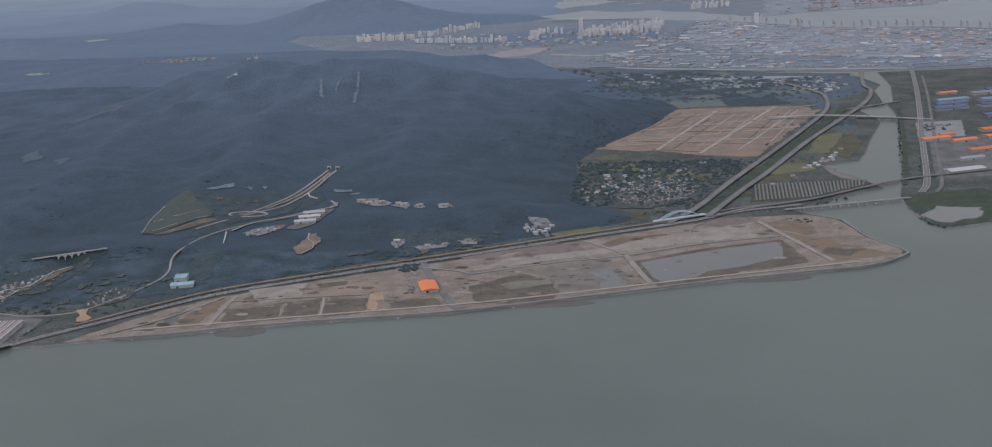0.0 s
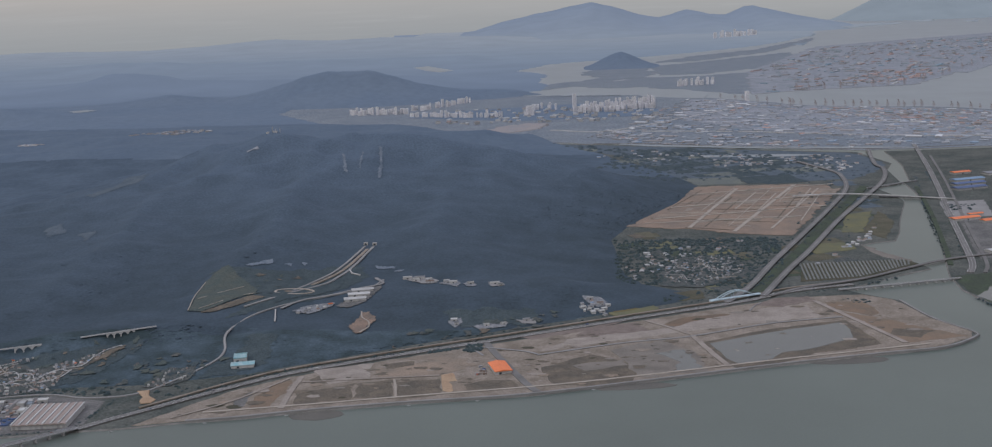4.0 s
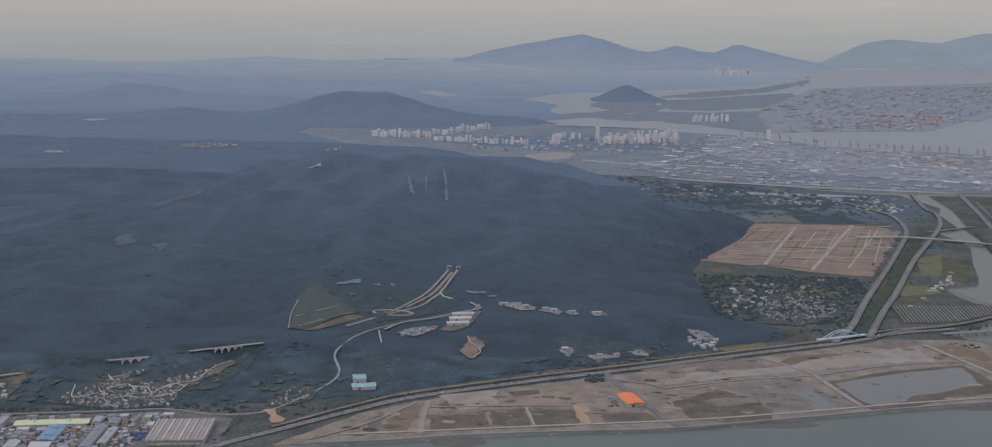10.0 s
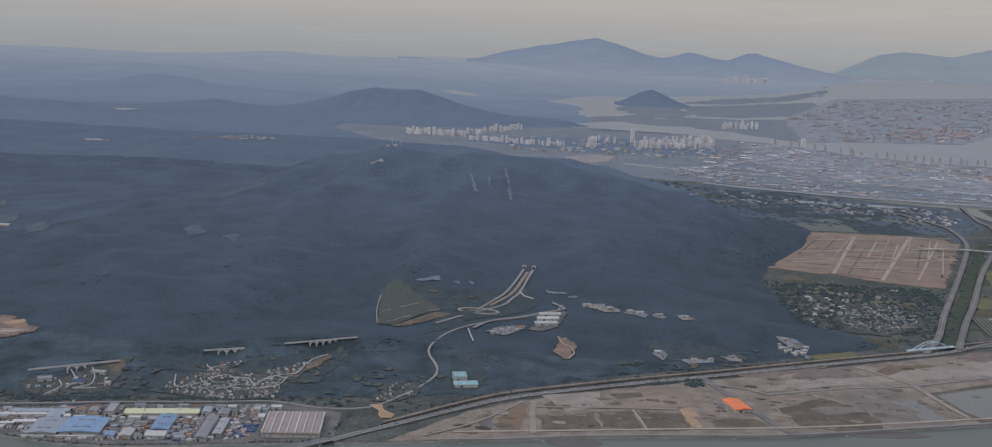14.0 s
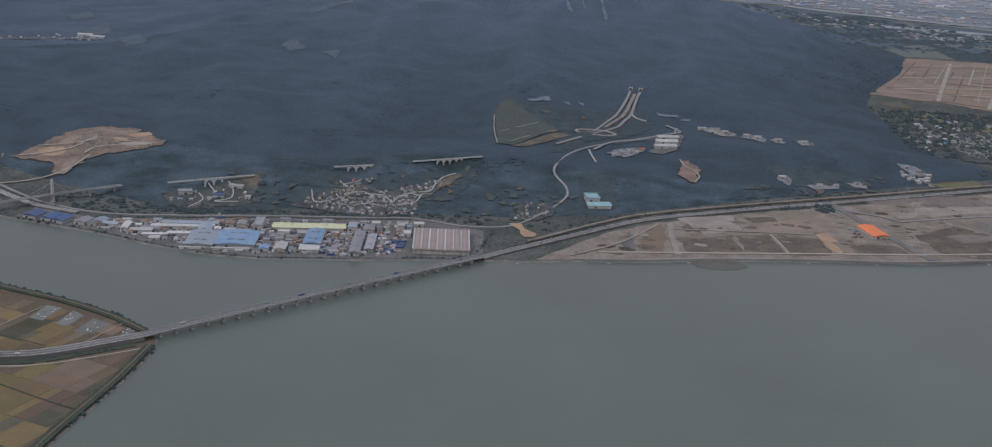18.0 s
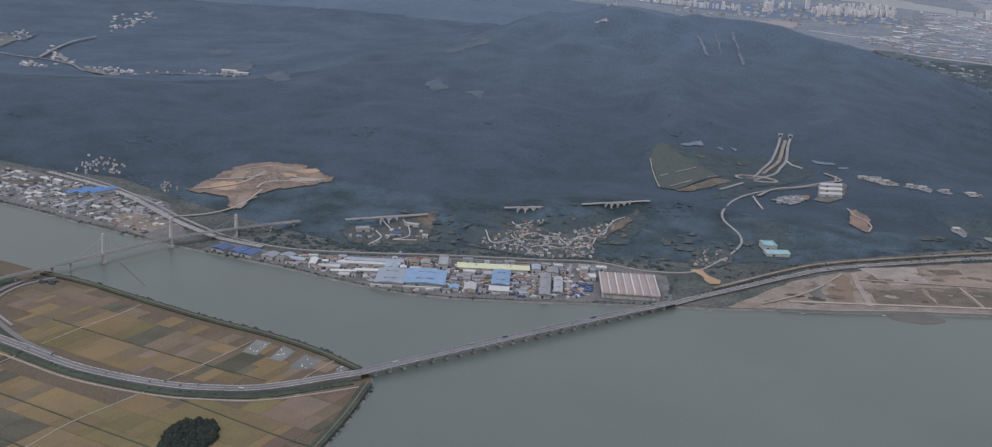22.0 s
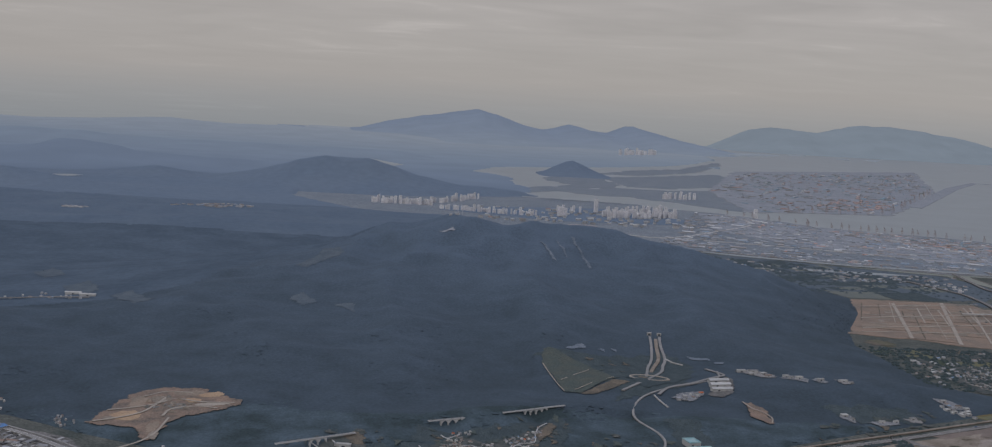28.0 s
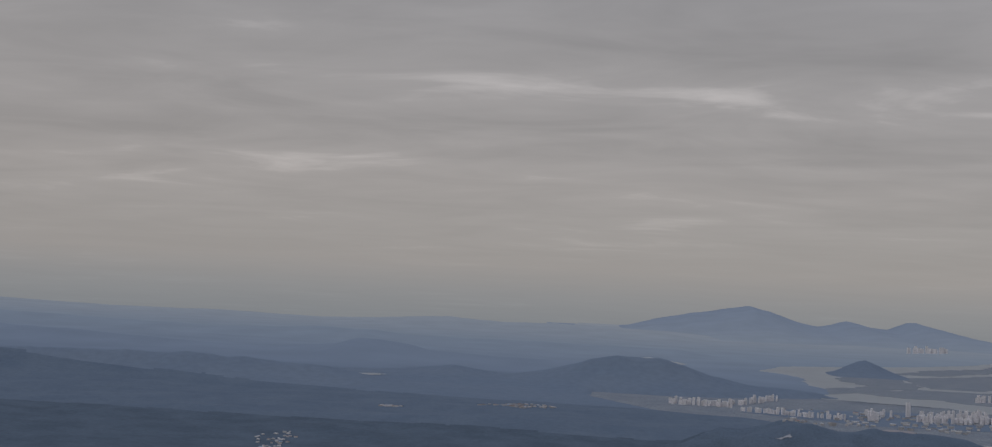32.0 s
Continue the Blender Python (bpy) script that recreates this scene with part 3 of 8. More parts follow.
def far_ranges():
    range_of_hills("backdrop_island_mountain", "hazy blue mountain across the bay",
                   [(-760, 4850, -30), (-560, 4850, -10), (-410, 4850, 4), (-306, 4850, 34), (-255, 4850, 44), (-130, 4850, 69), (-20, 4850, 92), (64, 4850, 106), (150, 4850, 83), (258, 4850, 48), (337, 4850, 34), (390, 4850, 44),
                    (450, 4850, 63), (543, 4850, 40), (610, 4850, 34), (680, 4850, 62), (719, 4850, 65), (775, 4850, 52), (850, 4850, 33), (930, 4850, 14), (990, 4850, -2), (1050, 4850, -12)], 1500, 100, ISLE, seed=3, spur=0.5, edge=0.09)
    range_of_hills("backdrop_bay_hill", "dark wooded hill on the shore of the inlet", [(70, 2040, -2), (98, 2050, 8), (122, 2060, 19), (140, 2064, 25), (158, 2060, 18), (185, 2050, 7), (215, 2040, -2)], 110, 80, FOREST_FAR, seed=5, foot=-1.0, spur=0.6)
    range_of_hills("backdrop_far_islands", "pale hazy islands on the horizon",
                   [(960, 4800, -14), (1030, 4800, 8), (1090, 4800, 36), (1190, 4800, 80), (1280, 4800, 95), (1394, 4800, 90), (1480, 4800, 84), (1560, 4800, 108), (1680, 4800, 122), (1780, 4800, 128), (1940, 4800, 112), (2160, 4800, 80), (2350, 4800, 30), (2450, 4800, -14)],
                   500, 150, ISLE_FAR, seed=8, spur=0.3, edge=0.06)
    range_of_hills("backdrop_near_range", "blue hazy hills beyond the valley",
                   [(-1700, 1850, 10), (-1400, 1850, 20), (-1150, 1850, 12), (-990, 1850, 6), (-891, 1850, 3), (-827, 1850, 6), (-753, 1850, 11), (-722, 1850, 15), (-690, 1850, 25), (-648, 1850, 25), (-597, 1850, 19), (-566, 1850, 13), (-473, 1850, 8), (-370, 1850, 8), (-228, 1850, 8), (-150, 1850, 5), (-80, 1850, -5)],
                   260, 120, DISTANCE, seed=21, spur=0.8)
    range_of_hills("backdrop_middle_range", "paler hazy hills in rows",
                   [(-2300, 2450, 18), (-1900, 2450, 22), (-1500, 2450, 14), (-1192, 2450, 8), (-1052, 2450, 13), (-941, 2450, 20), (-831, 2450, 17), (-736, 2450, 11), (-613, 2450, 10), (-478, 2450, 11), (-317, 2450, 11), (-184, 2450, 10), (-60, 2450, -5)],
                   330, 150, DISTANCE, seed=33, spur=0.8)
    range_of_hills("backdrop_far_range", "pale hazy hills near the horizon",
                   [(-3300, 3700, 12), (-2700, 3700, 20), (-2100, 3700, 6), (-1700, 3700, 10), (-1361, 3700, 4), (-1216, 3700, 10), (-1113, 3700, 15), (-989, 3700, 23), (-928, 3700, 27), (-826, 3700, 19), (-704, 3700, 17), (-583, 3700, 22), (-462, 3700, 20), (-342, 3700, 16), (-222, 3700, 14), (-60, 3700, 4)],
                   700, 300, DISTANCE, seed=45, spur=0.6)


def far_country():
    """Low land west and north of the bay, and the pale water of the bay itself."""
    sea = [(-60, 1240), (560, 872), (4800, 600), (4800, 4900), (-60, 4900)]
    # second sheet laid over the river water to carry the haze tone
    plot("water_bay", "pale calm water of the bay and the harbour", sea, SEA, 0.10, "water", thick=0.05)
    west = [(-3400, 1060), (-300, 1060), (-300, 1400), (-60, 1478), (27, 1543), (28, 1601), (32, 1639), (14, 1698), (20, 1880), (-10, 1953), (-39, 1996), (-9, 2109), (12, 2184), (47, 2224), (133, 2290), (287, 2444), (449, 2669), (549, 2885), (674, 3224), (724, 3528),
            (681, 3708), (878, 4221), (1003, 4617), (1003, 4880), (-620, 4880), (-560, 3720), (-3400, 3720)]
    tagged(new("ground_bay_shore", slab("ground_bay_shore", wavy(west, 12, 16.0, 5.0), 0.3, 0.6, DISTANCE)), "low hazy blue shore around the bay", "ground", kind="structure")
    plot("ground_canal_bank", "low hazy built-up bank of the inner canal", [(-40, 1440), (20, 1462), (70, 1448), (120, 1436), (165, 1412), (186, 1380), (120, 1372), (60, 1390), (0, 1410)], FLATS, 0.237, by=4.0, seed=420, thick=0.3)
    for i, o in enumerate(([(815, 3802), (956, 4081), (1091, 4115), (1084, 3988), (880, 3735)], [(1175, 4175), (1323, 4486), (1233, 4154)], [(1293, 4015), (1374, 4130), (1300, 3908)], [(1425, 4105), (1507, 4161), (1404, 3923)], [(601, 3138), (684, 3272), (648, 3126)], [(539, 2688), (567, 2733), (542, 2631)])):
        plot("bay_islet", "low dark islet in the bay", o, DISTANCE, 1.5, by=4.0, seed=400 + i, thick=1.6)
    plot("breakwater", "thin pale breakwater off the port island", [(584, 1654), (922, 2290), (1119, 2600), (1200, 2560), (1125, 2585), (935, 2262), (600, 1640)], QUAY_FAR, 0.6, seed=410, thick=0.6)
    plot("reservoir", "bright pale reservoir among the hills", [(-249, 2216), (-226, 2253), (-155, 2081), (-172, 2031), (-208, 2098)], SEA, 0.42, "water", thick=0.1)
    clearing("reservoir", "bright pale reservoir among the hills", [(-556, 1408), (-536, 1414), (-517, 1403), (-535, 1380)], SEA, 0.3, cell=3.0, category="water", seed=411)


big_water()
hills()
lands()
far_ranges()

# ---------------------------------------------------------------- roads, plots and fields
EARTH = material("orange_earth", (0.36, 0.265, 0.175), 1.0, 0.18, 0.5, 5.0, 0.3, spec=0.1, second=(0.30, 0.21, 0.14), patch=0.1)
CUT = material("reddish_cut", (0.236, 0.172, 0.132), 1.0, 0.3, 0.4, 5.0, 0.3, spec=0.1, second=(0.140, 0.118, 0.100), patch=0.16)
PINK = material("graded_earth", (0.246, 0.184, 0.140), 1.0, 0.2, 0.4, 5.0, 0.2, spec=0.1, second=(0.172, 0.144, 0.120), patch=0.04)
PALE = material("pale_track", (0.33, 0.295, 0.25), 1.0, 0.15, 0.6, 5.0, 0.15, spec=0.1, patch=0.2)
GRASS = material("verge_grass", (0.052, 0.060, 0.050), 1.0, 0.3, 0.6, 5.0, 0.4, spec=0.1, second=(0.065, 0.085, 0.055), patch=0.15)
LIME = material("ripening_rice", (0.152, 0.127, 0.062), 1.0, 0.15, 0.5, 5.0, 0.25, spec=0.1, second=(0.134, 0.110, 0.060), patch=0.1, each=0.12)
GOLDEN = material("golden_rice", (0.184, 0.137, 0.072), 1.0, 0.15, 0.5, 5.0, 0.2, spec=0.1, second=(0.162, 0.122, 0.072), patch=0.12, each=0.1)
BROWNED = material("browned_stubble", (0.128, 0.104, 0.072), 1.0, 0.18, 0.5, 5.0, 0.25, spec=0.1, second=(0.155, 0.122, 0.084), patch=0.12, each=0.12)
RICE = material("gold_rice", (0.172, 0.130, 0.070), 1.0, 0.15, 0.5, 5.0, 0.25, spec=0.1, second=(0.150, 0.115, 0.070), patch=0.12, each=0.12)
UMBER = material("turned_stubble", (0.150, 0.108, 0.080), 1.0, 0.18, 0.5, 5.0, 0.25, spec=0.1, second=(0.122, 0.094, 0.072), patch=0.12, each=0.12)
STUBBLE = material("cut_stubble", (0.188, 0.138, 0.100), 1.0, 0.15, 0.5, 5.0, 0.25, spec=0.1, second=(0.150, 0.122, 0.094), patch=0.12, each=0.12)
FALLOW = material("dark_fallow", (0.078, 0.078, 0.055), 1.0, 0.2, 0.5, 5.0, 0.3, spec=0.1, second=(0.105, 0.096, 0.070), patch=0.15, each=0.2)
SHEETED = material("grey_sheeting", (0.145, 0.15, 0.14), 0.7, 0.15, 0.7, 5.0, 0.1, second=(0.11, 0.12, 0.105), patch=0.4, each=0.15)
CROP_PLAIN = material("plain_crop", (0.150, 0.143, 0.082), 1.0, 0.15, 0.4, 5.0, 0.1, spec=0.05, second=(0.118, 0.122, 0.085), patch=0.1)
# crop tone for far fields, dulled by haze in the colour
CROP_FAR = material("haze_painted_crop", (0.142, 0.152, 0.132), 1.0, 0.15, 0.3, 5.0, 0.1, spec=0.05, second=(0.118, 0.132, 0.128), patch=0.08)
LINE = material("road_paint", (0.70, 0.69, 0.66), 0.8, 0.1, 1.0, 5.0, 0.0)


SCRUB_YARD = material("worn_yard", (0.100, 0.102, 0.094), 1.0, 0.35, 0.6, 5.0, 0.3, spec=0.1, second=(0.058, 0.070, 0.066), patch=0.3)
GARDEN = material("garden_ground", (0.056, 0.068, 0.066), 1.0, 0.4, 0.6, 5.0, 0.4, spec=0.1, second=(0.100, 0.104, 0.098), patch=0.35)


ROADGREY = material("weathered_road", (0.235, 0.23, 0.222), 0.9, 0.12, 0.6, 6.0, 0.05, spec=0.2, second=(0.19, 0.187, 0.18), patch=0.1)
MEADOW = material("slope_meadow", (0.071, 0.088, 0.083), 1.0, 0.3, 0.4, 5.0, 0.3, sheen=0.0, spec=0.05, second=(0.085, 0.094, 0.082), patch=0.12)
ROCK = material("ridge_rock", (0.160, 0.186, 0.212), 0.95, 0.2, 0.4, 5.0, 0.3, spec=0.1, second=(0.110, 0.136, 0.166), patch=0.2)
# thin scrub in a bluish tone that also paints haze over the north plain
SCAR = material("hazed_scrub", (0.104, 0.125, 0.142), 1.0, 0.15, 0.3, 5.0, 0.1, spec=0.03, second=(0.080, 0.102, 0.122), patch=0.15)
SLOPE_SCRUB = material("slope_scrub", (0.050, 0.066, 0.072), 1.0, 0.3, 0.4, 5.0, 0.3, spec=0.05, second=(0.066, 0.084, 0.088), patch=0.2)
WORN_PAD = material("worn_concrete", (0.225, 0.228, 0.232), 0.95, 0.25, 0.6, 5.0, 0.1, spec=0.1, second=(0.130, 0.142, 0.150), patch=0.45)
PALE_CONCRETE = material("pale_concrete", (0.48, 0.475, 0.46), 0.9, 0.1, 0.6, 6.0, 0.05, spec=0.2, second=(0.40, 0.395, 0.385), patch=0.2)


def side_lines(points, width):
    left, right = [], []
    for i, p in enumerate(points):
        a, b = points[max(i - 1, 0)], points[min(i + 1, len(points) - 1)]
        d = np.array([b[0] - a[0], b[1] - a[1]])
        d = d / max(np.linalg.norm(d), 1e-6)
        left.append((p[0] - d[1] * width / 2, p[1] + d[0] * width / 2))
        right.append((p[0] + d[1] * width / 2, p[1] - d[0] * width / 2))
    return left, right


def band(name, line, width, top, thick, mat):
    """A strip of that width along a line; top: the height of its surface at each point."""
    left, right = side_lines(line, width)
    verts, faces = [], []
    for l, r, z in zip(left, right, top):
        verts += [(l[0], l[1], z), (r[0], r[1], z), (r[0], r[1], z - thick), (l[0], l[1], z - thick)]
    for i in range(len(line) - 1):
        o = 4 * i
        faces += [(o, o + 1, o + 5, o + 4), (o + 1, o + 2, o + 6, o + 5), (o + 3, o, o + 4, o + 7)]
    n = 4 * (len(line) - 1)
    faces += [(0, 3, 2, 1), (n, n + 1, n + 2, n + 3)]
    return mesh_of(name, verts, faces, mat)


def road(name, label, points, width, mat=None, lift=0.12, step=3.0, drape=True, level=None, marks=0, thick=0.4, kind="structure"):
    line = smooth_line(points, step)
    if drape:
        z = np.array([ground_z(p[0], p[1]) for p in line])
        if len(z) > 6:
            pad = np.pad(z, 3, mode="edge")
            z = np.maximum(np.convolve(pad, np.ones(7) / 7, "valid"), 0.4)
        z = z + lift
    else:
        z = np.array([p[2] for p in line]) if level is None else np.full(len(line), level)
    ob = tagged(new(name, band(name, line, width, z, thick, mat or ASPHALT)), label, "road", kind=kind)
    if marks:
        for off in ((0,) if marks == 1 else (-0.42, 0, 0.42)):
            l, r = side_lines(line, abs(2 * off * width) or 0.01)
            some = l if off <= 0 else r
            part("lane_line", band("lane_line", some, 0.06 if off else 0.11, z + 0.03, 0.02, LINE if off else CONCRETE), ob)
    return ob


def inside(x, y, poly):
    odd = False
    for (ax, ay), (bx, by) in zip(poly, poly[1:] + poly[:1]):
        if (ay > y) != (by > y) and x < (bx - ax) * (y - ay) / (by - ay) + ax:
            odd = not odd
    return odd


def ragged(outline, seed, step=2.0, by=0.8):
    """An outline with a natural, uneven edge."""
    rnd = random.Random(seed)
    out = []
    for (ax, ay), (bx, by_) in zip(outline, outline[1:] + outline[:1]):
        n = max(1, int(math.hypot(bx - ax, by_ - ay) / step))
        for i in range(n):
            t = i / n
            out.append((ax + (bx - ax) * t + rnd.uniform(-by, by), ay + (by_ - ay) * t + rnd.uniform(-by, by)))
    return out


def plot(name, label, outline, mat, top=0.5, category="ground", seed=0, by=0.0, thick=0.2, parent=None, kind="structure"):
    if by:
        outline = ragged(outline, seed, 3.0, by)
    me = slab(name, outline, top, thick, mat)
    if parent is not None:
        return part(name, me, parent, label)
    return tagged(new(name, me), label, category, kind=kind)


def clearing(name, label, outline, mat, lift=0.35, cell=0.6, category="ground", seed=0, rag=0.6):
    """Open ground laid over the slope inside an outline."""
    outline = ragged(outline, seed, 2.5, rag)
    xs, ys = [p[0] for p in outline], [p[1] for p in outline]
    nx, ny = int((max(xs) - min(xs)) / cell) + 2, int((max(ys) - min(ys)) / cell) + 2
    gx = min(xs) + cell * np.arange(nx)
    gy = min(ys) + cell * np.arange(ny)
    X, Y = np.meshgrid(gx, gy)
    Z = np.maximum(height(X.ravel(), Y.ravel()), 0.4) + lift
    faces = []
    for r in range(ny - 1):
        for c in range(nx - 1):
            if inside(gx[c] + cell / 2, gy[r] + cell / 2, outline):
                i = r * nx + c
                faces.append((i, i + 1, i + nx + 1, i + nx))
    used = sorted({i for f in faces for i in f})
    new_i = {i: k for k, i in enumerate(used)}
    rnd = random.Random(seed)
    verts = [(X.ravel()[i] + rnd.uniform(-0.2, 0.2), Y.ravel()[i] + rnd.uniform(-0.2, 0.2), Z[i]) for i in used]
    me = mesh_of(name, verts, [tuple(new_i[i] for i in f) for f in faces], mat, True)
    return tagged(new(name, me), label, category, kind="structure")


MAIN_ROAD = [(-44.6, 304.5), (-38.8, 311.3), (-26.6, 324), (-10.1, 341.2), (5.2, 354.6), (38.6, 374), (71.3, 391.2), (119.2, 417.1), (158.7, 438), (180, 453), (205.3, 463)]
BACK_ROAD = [(-260, 373), (-246, 367), (-232, 359), (-216, 348), (-204, 338), (-190, 328), (-178, 321), (-159, 316.5), (-138, 319.7), (-115, 325.6), (-87, 331.3), (-68.5, 335.2), (-54, 331.8), (-40, 335),
             (-31, 348.5), (-24.6, 364), (-24, 376), (-29.5, 397), (-22.6, 417), (-8, 432), (12, 447), (16, 462)]


def roads():
    road("main_road", "grey two-way highway behind the reclaimed land", MAIN_ROAD, 2.4, lift=0.5, marks=3)
    upper = [(x - 1.6, y + 4.6) for x, y in MAIN_ROAD[3:]]
    road("railway_bank", "pale railway embankment beside the highway", [(-33, 322)] + upper, 1.1, GRAVEL, lift=0.6)
    road("valley_road", "pale country road winding up the wooded valley", BACK_ROAD, 0.85, ROADGREY, lift=0.35, marks=1)
    road("west_highway", "straight pale highway descending behind the works", [(-266, 371), (-242, 361), (-226, 351.5), (-210, 338.5), (-202.8, 332.4), (-192, 325), (-180.4, 318.3), (-166, 314.6)], 1.9, ROADGREY, lift=0.6, marks=3)
    road("works_lane", "grey lane between the works and the village", [(-180, 316), (-160, 311.5), (-138, 316), (-115, 322.5), (-88, 328.4), (-70, 332)], 1.2, ASPHALT, lift=0.2)
    for pts, w, mat in (([(1.8, 515), (0, 502), (-2.2, 480), (-5, 470), (-8, 458), (-16, 440), (-24, 428), (-30, 420)], 1.2, ROADGREY), ([(-2.4, 516), (-4.2, 502), (-8, 480), (-12, 466), (-15, 452), (-17, 443)], 1.1, ROADGREY), ([(-0.4, 512), (-2.2, 500), (-5, 480), (-9, 468), (-13, 455)], 1.5, GRAVEL), ([(-2, 480), (0, 475), (4, 473)], 0.7, CONCRETE)):
        road("tunnel_road", "pale pair of carriageways to a tunnel mouth", pts, w, mat, lift=0.5)
    ring = [(-16 + 6.5 * math.cos(a) * 1.2, 441 + 5.0 * math.sin(a)) for a in np.linspace(0, 6.0, 14)]
    road("works_street", "grey street between the riverside works", [(-110.9, 323.5), (-108.9, 310.6), (-107, 294.6)], 1.1, ROADGREY, lift=0.22)
    road("works_street", "grey street between the riverside works", [(-75.4, 331), (-74.4, 314.2), (-73.2, 299.6)], 0.9, ROADGREY, lift=0.22)
    road("ring_track", "pale looping work track under the tunnel", ring, 0.9, PALE, lift=0.5, step=2.0)
    road("stair_track", "short white concrete chute on the slope", [(-18, 420), (-16, 412), (-15, 408)], 0.45, CONCRETE, lift=0.6)
    road("plain_motorway", "wide grey motorway crossing the plain", [(153, 436), (165.5, 462.7), (180.7, 506), (202.3, 563), (229, 635), (249.5, 696), (256.5, 745), (254.4, 770), (240, 815)], 2.8, ASPHALT, lift=0.9, marks=1)
    road("plain_motorway", "wide grey motorway crossing the plain", [(168, 445), (184.6, 489.7), (199.6, 527), (227.5, 601.7), (254.5, 666.3), (277.9, 725.7), (288.7, 772), (288.4, 796), (300, 870)], 2.8, ASPHALT, lift=0.9, marks=1)
    road("motorway_verge", "dark planted strip between the carriageways", [(166, 450), (178, 485), (196, 530), (220, 595), (245, 660), (262, 705)], 5.0, GRASS, lift=0.35)
    road("east_avenue", "long straight avenue on the far bank", [(256, 480), (263, 502), (280, 587), (298, 675), (314, 756), (328, 832), (340, 900)], 3.0, ASPHALT, lift=0.5, marks=3)
    road("east_avenue", "long straight avenue on the far bank", [(262, 480), (269, 502), (286, 587), (304, 675), (320, 756), (334, 832)], 1.6, ASPHALT, lift=0.4)
    road("avenue_trees", "dark tree strip along the avenue", [(252.5, 495), (260, 530), (276, 612), (291, 700)], 2.2, GRASS, lift=0.4)
    road("canal_dam_road", "road on a low dam across the canal", [(170.6, 445.5), (183.9, 457), (210.8, 471.3), (234.5, 490.2), (256, 505.6), (291, 519.3), (330, 536), (420, 575)], 1.8, ASPHALT, lift=0.8)
    road("overpass", "pale overpass above the motorway", [(214, 668, 2.4), (241, 669.5, 2.6), (262, 665, 2.4), (284, 659, 1.6), (300, 655, 1.0)], 1.6, CONCRETE, drape=False)
    road("north_street", "street along the harbour canal", [(100, 950), (150, 938), (229, 900), (306, 878), (380, 886)], 2.0, ASPHALT, lift=0.3)
    road("town_street", "street through the port town", [(60, 1060), (110, 1040), (180, 1130), (240, 1230), (236, 1330)], 3.0, CONCRETE, lift=0.4)
    road("town_street", "street through the port town", [(110, 1040), (220, 1010), (330, 960), (440, 930)], 3.0, CONCRETE, lift=0.4)


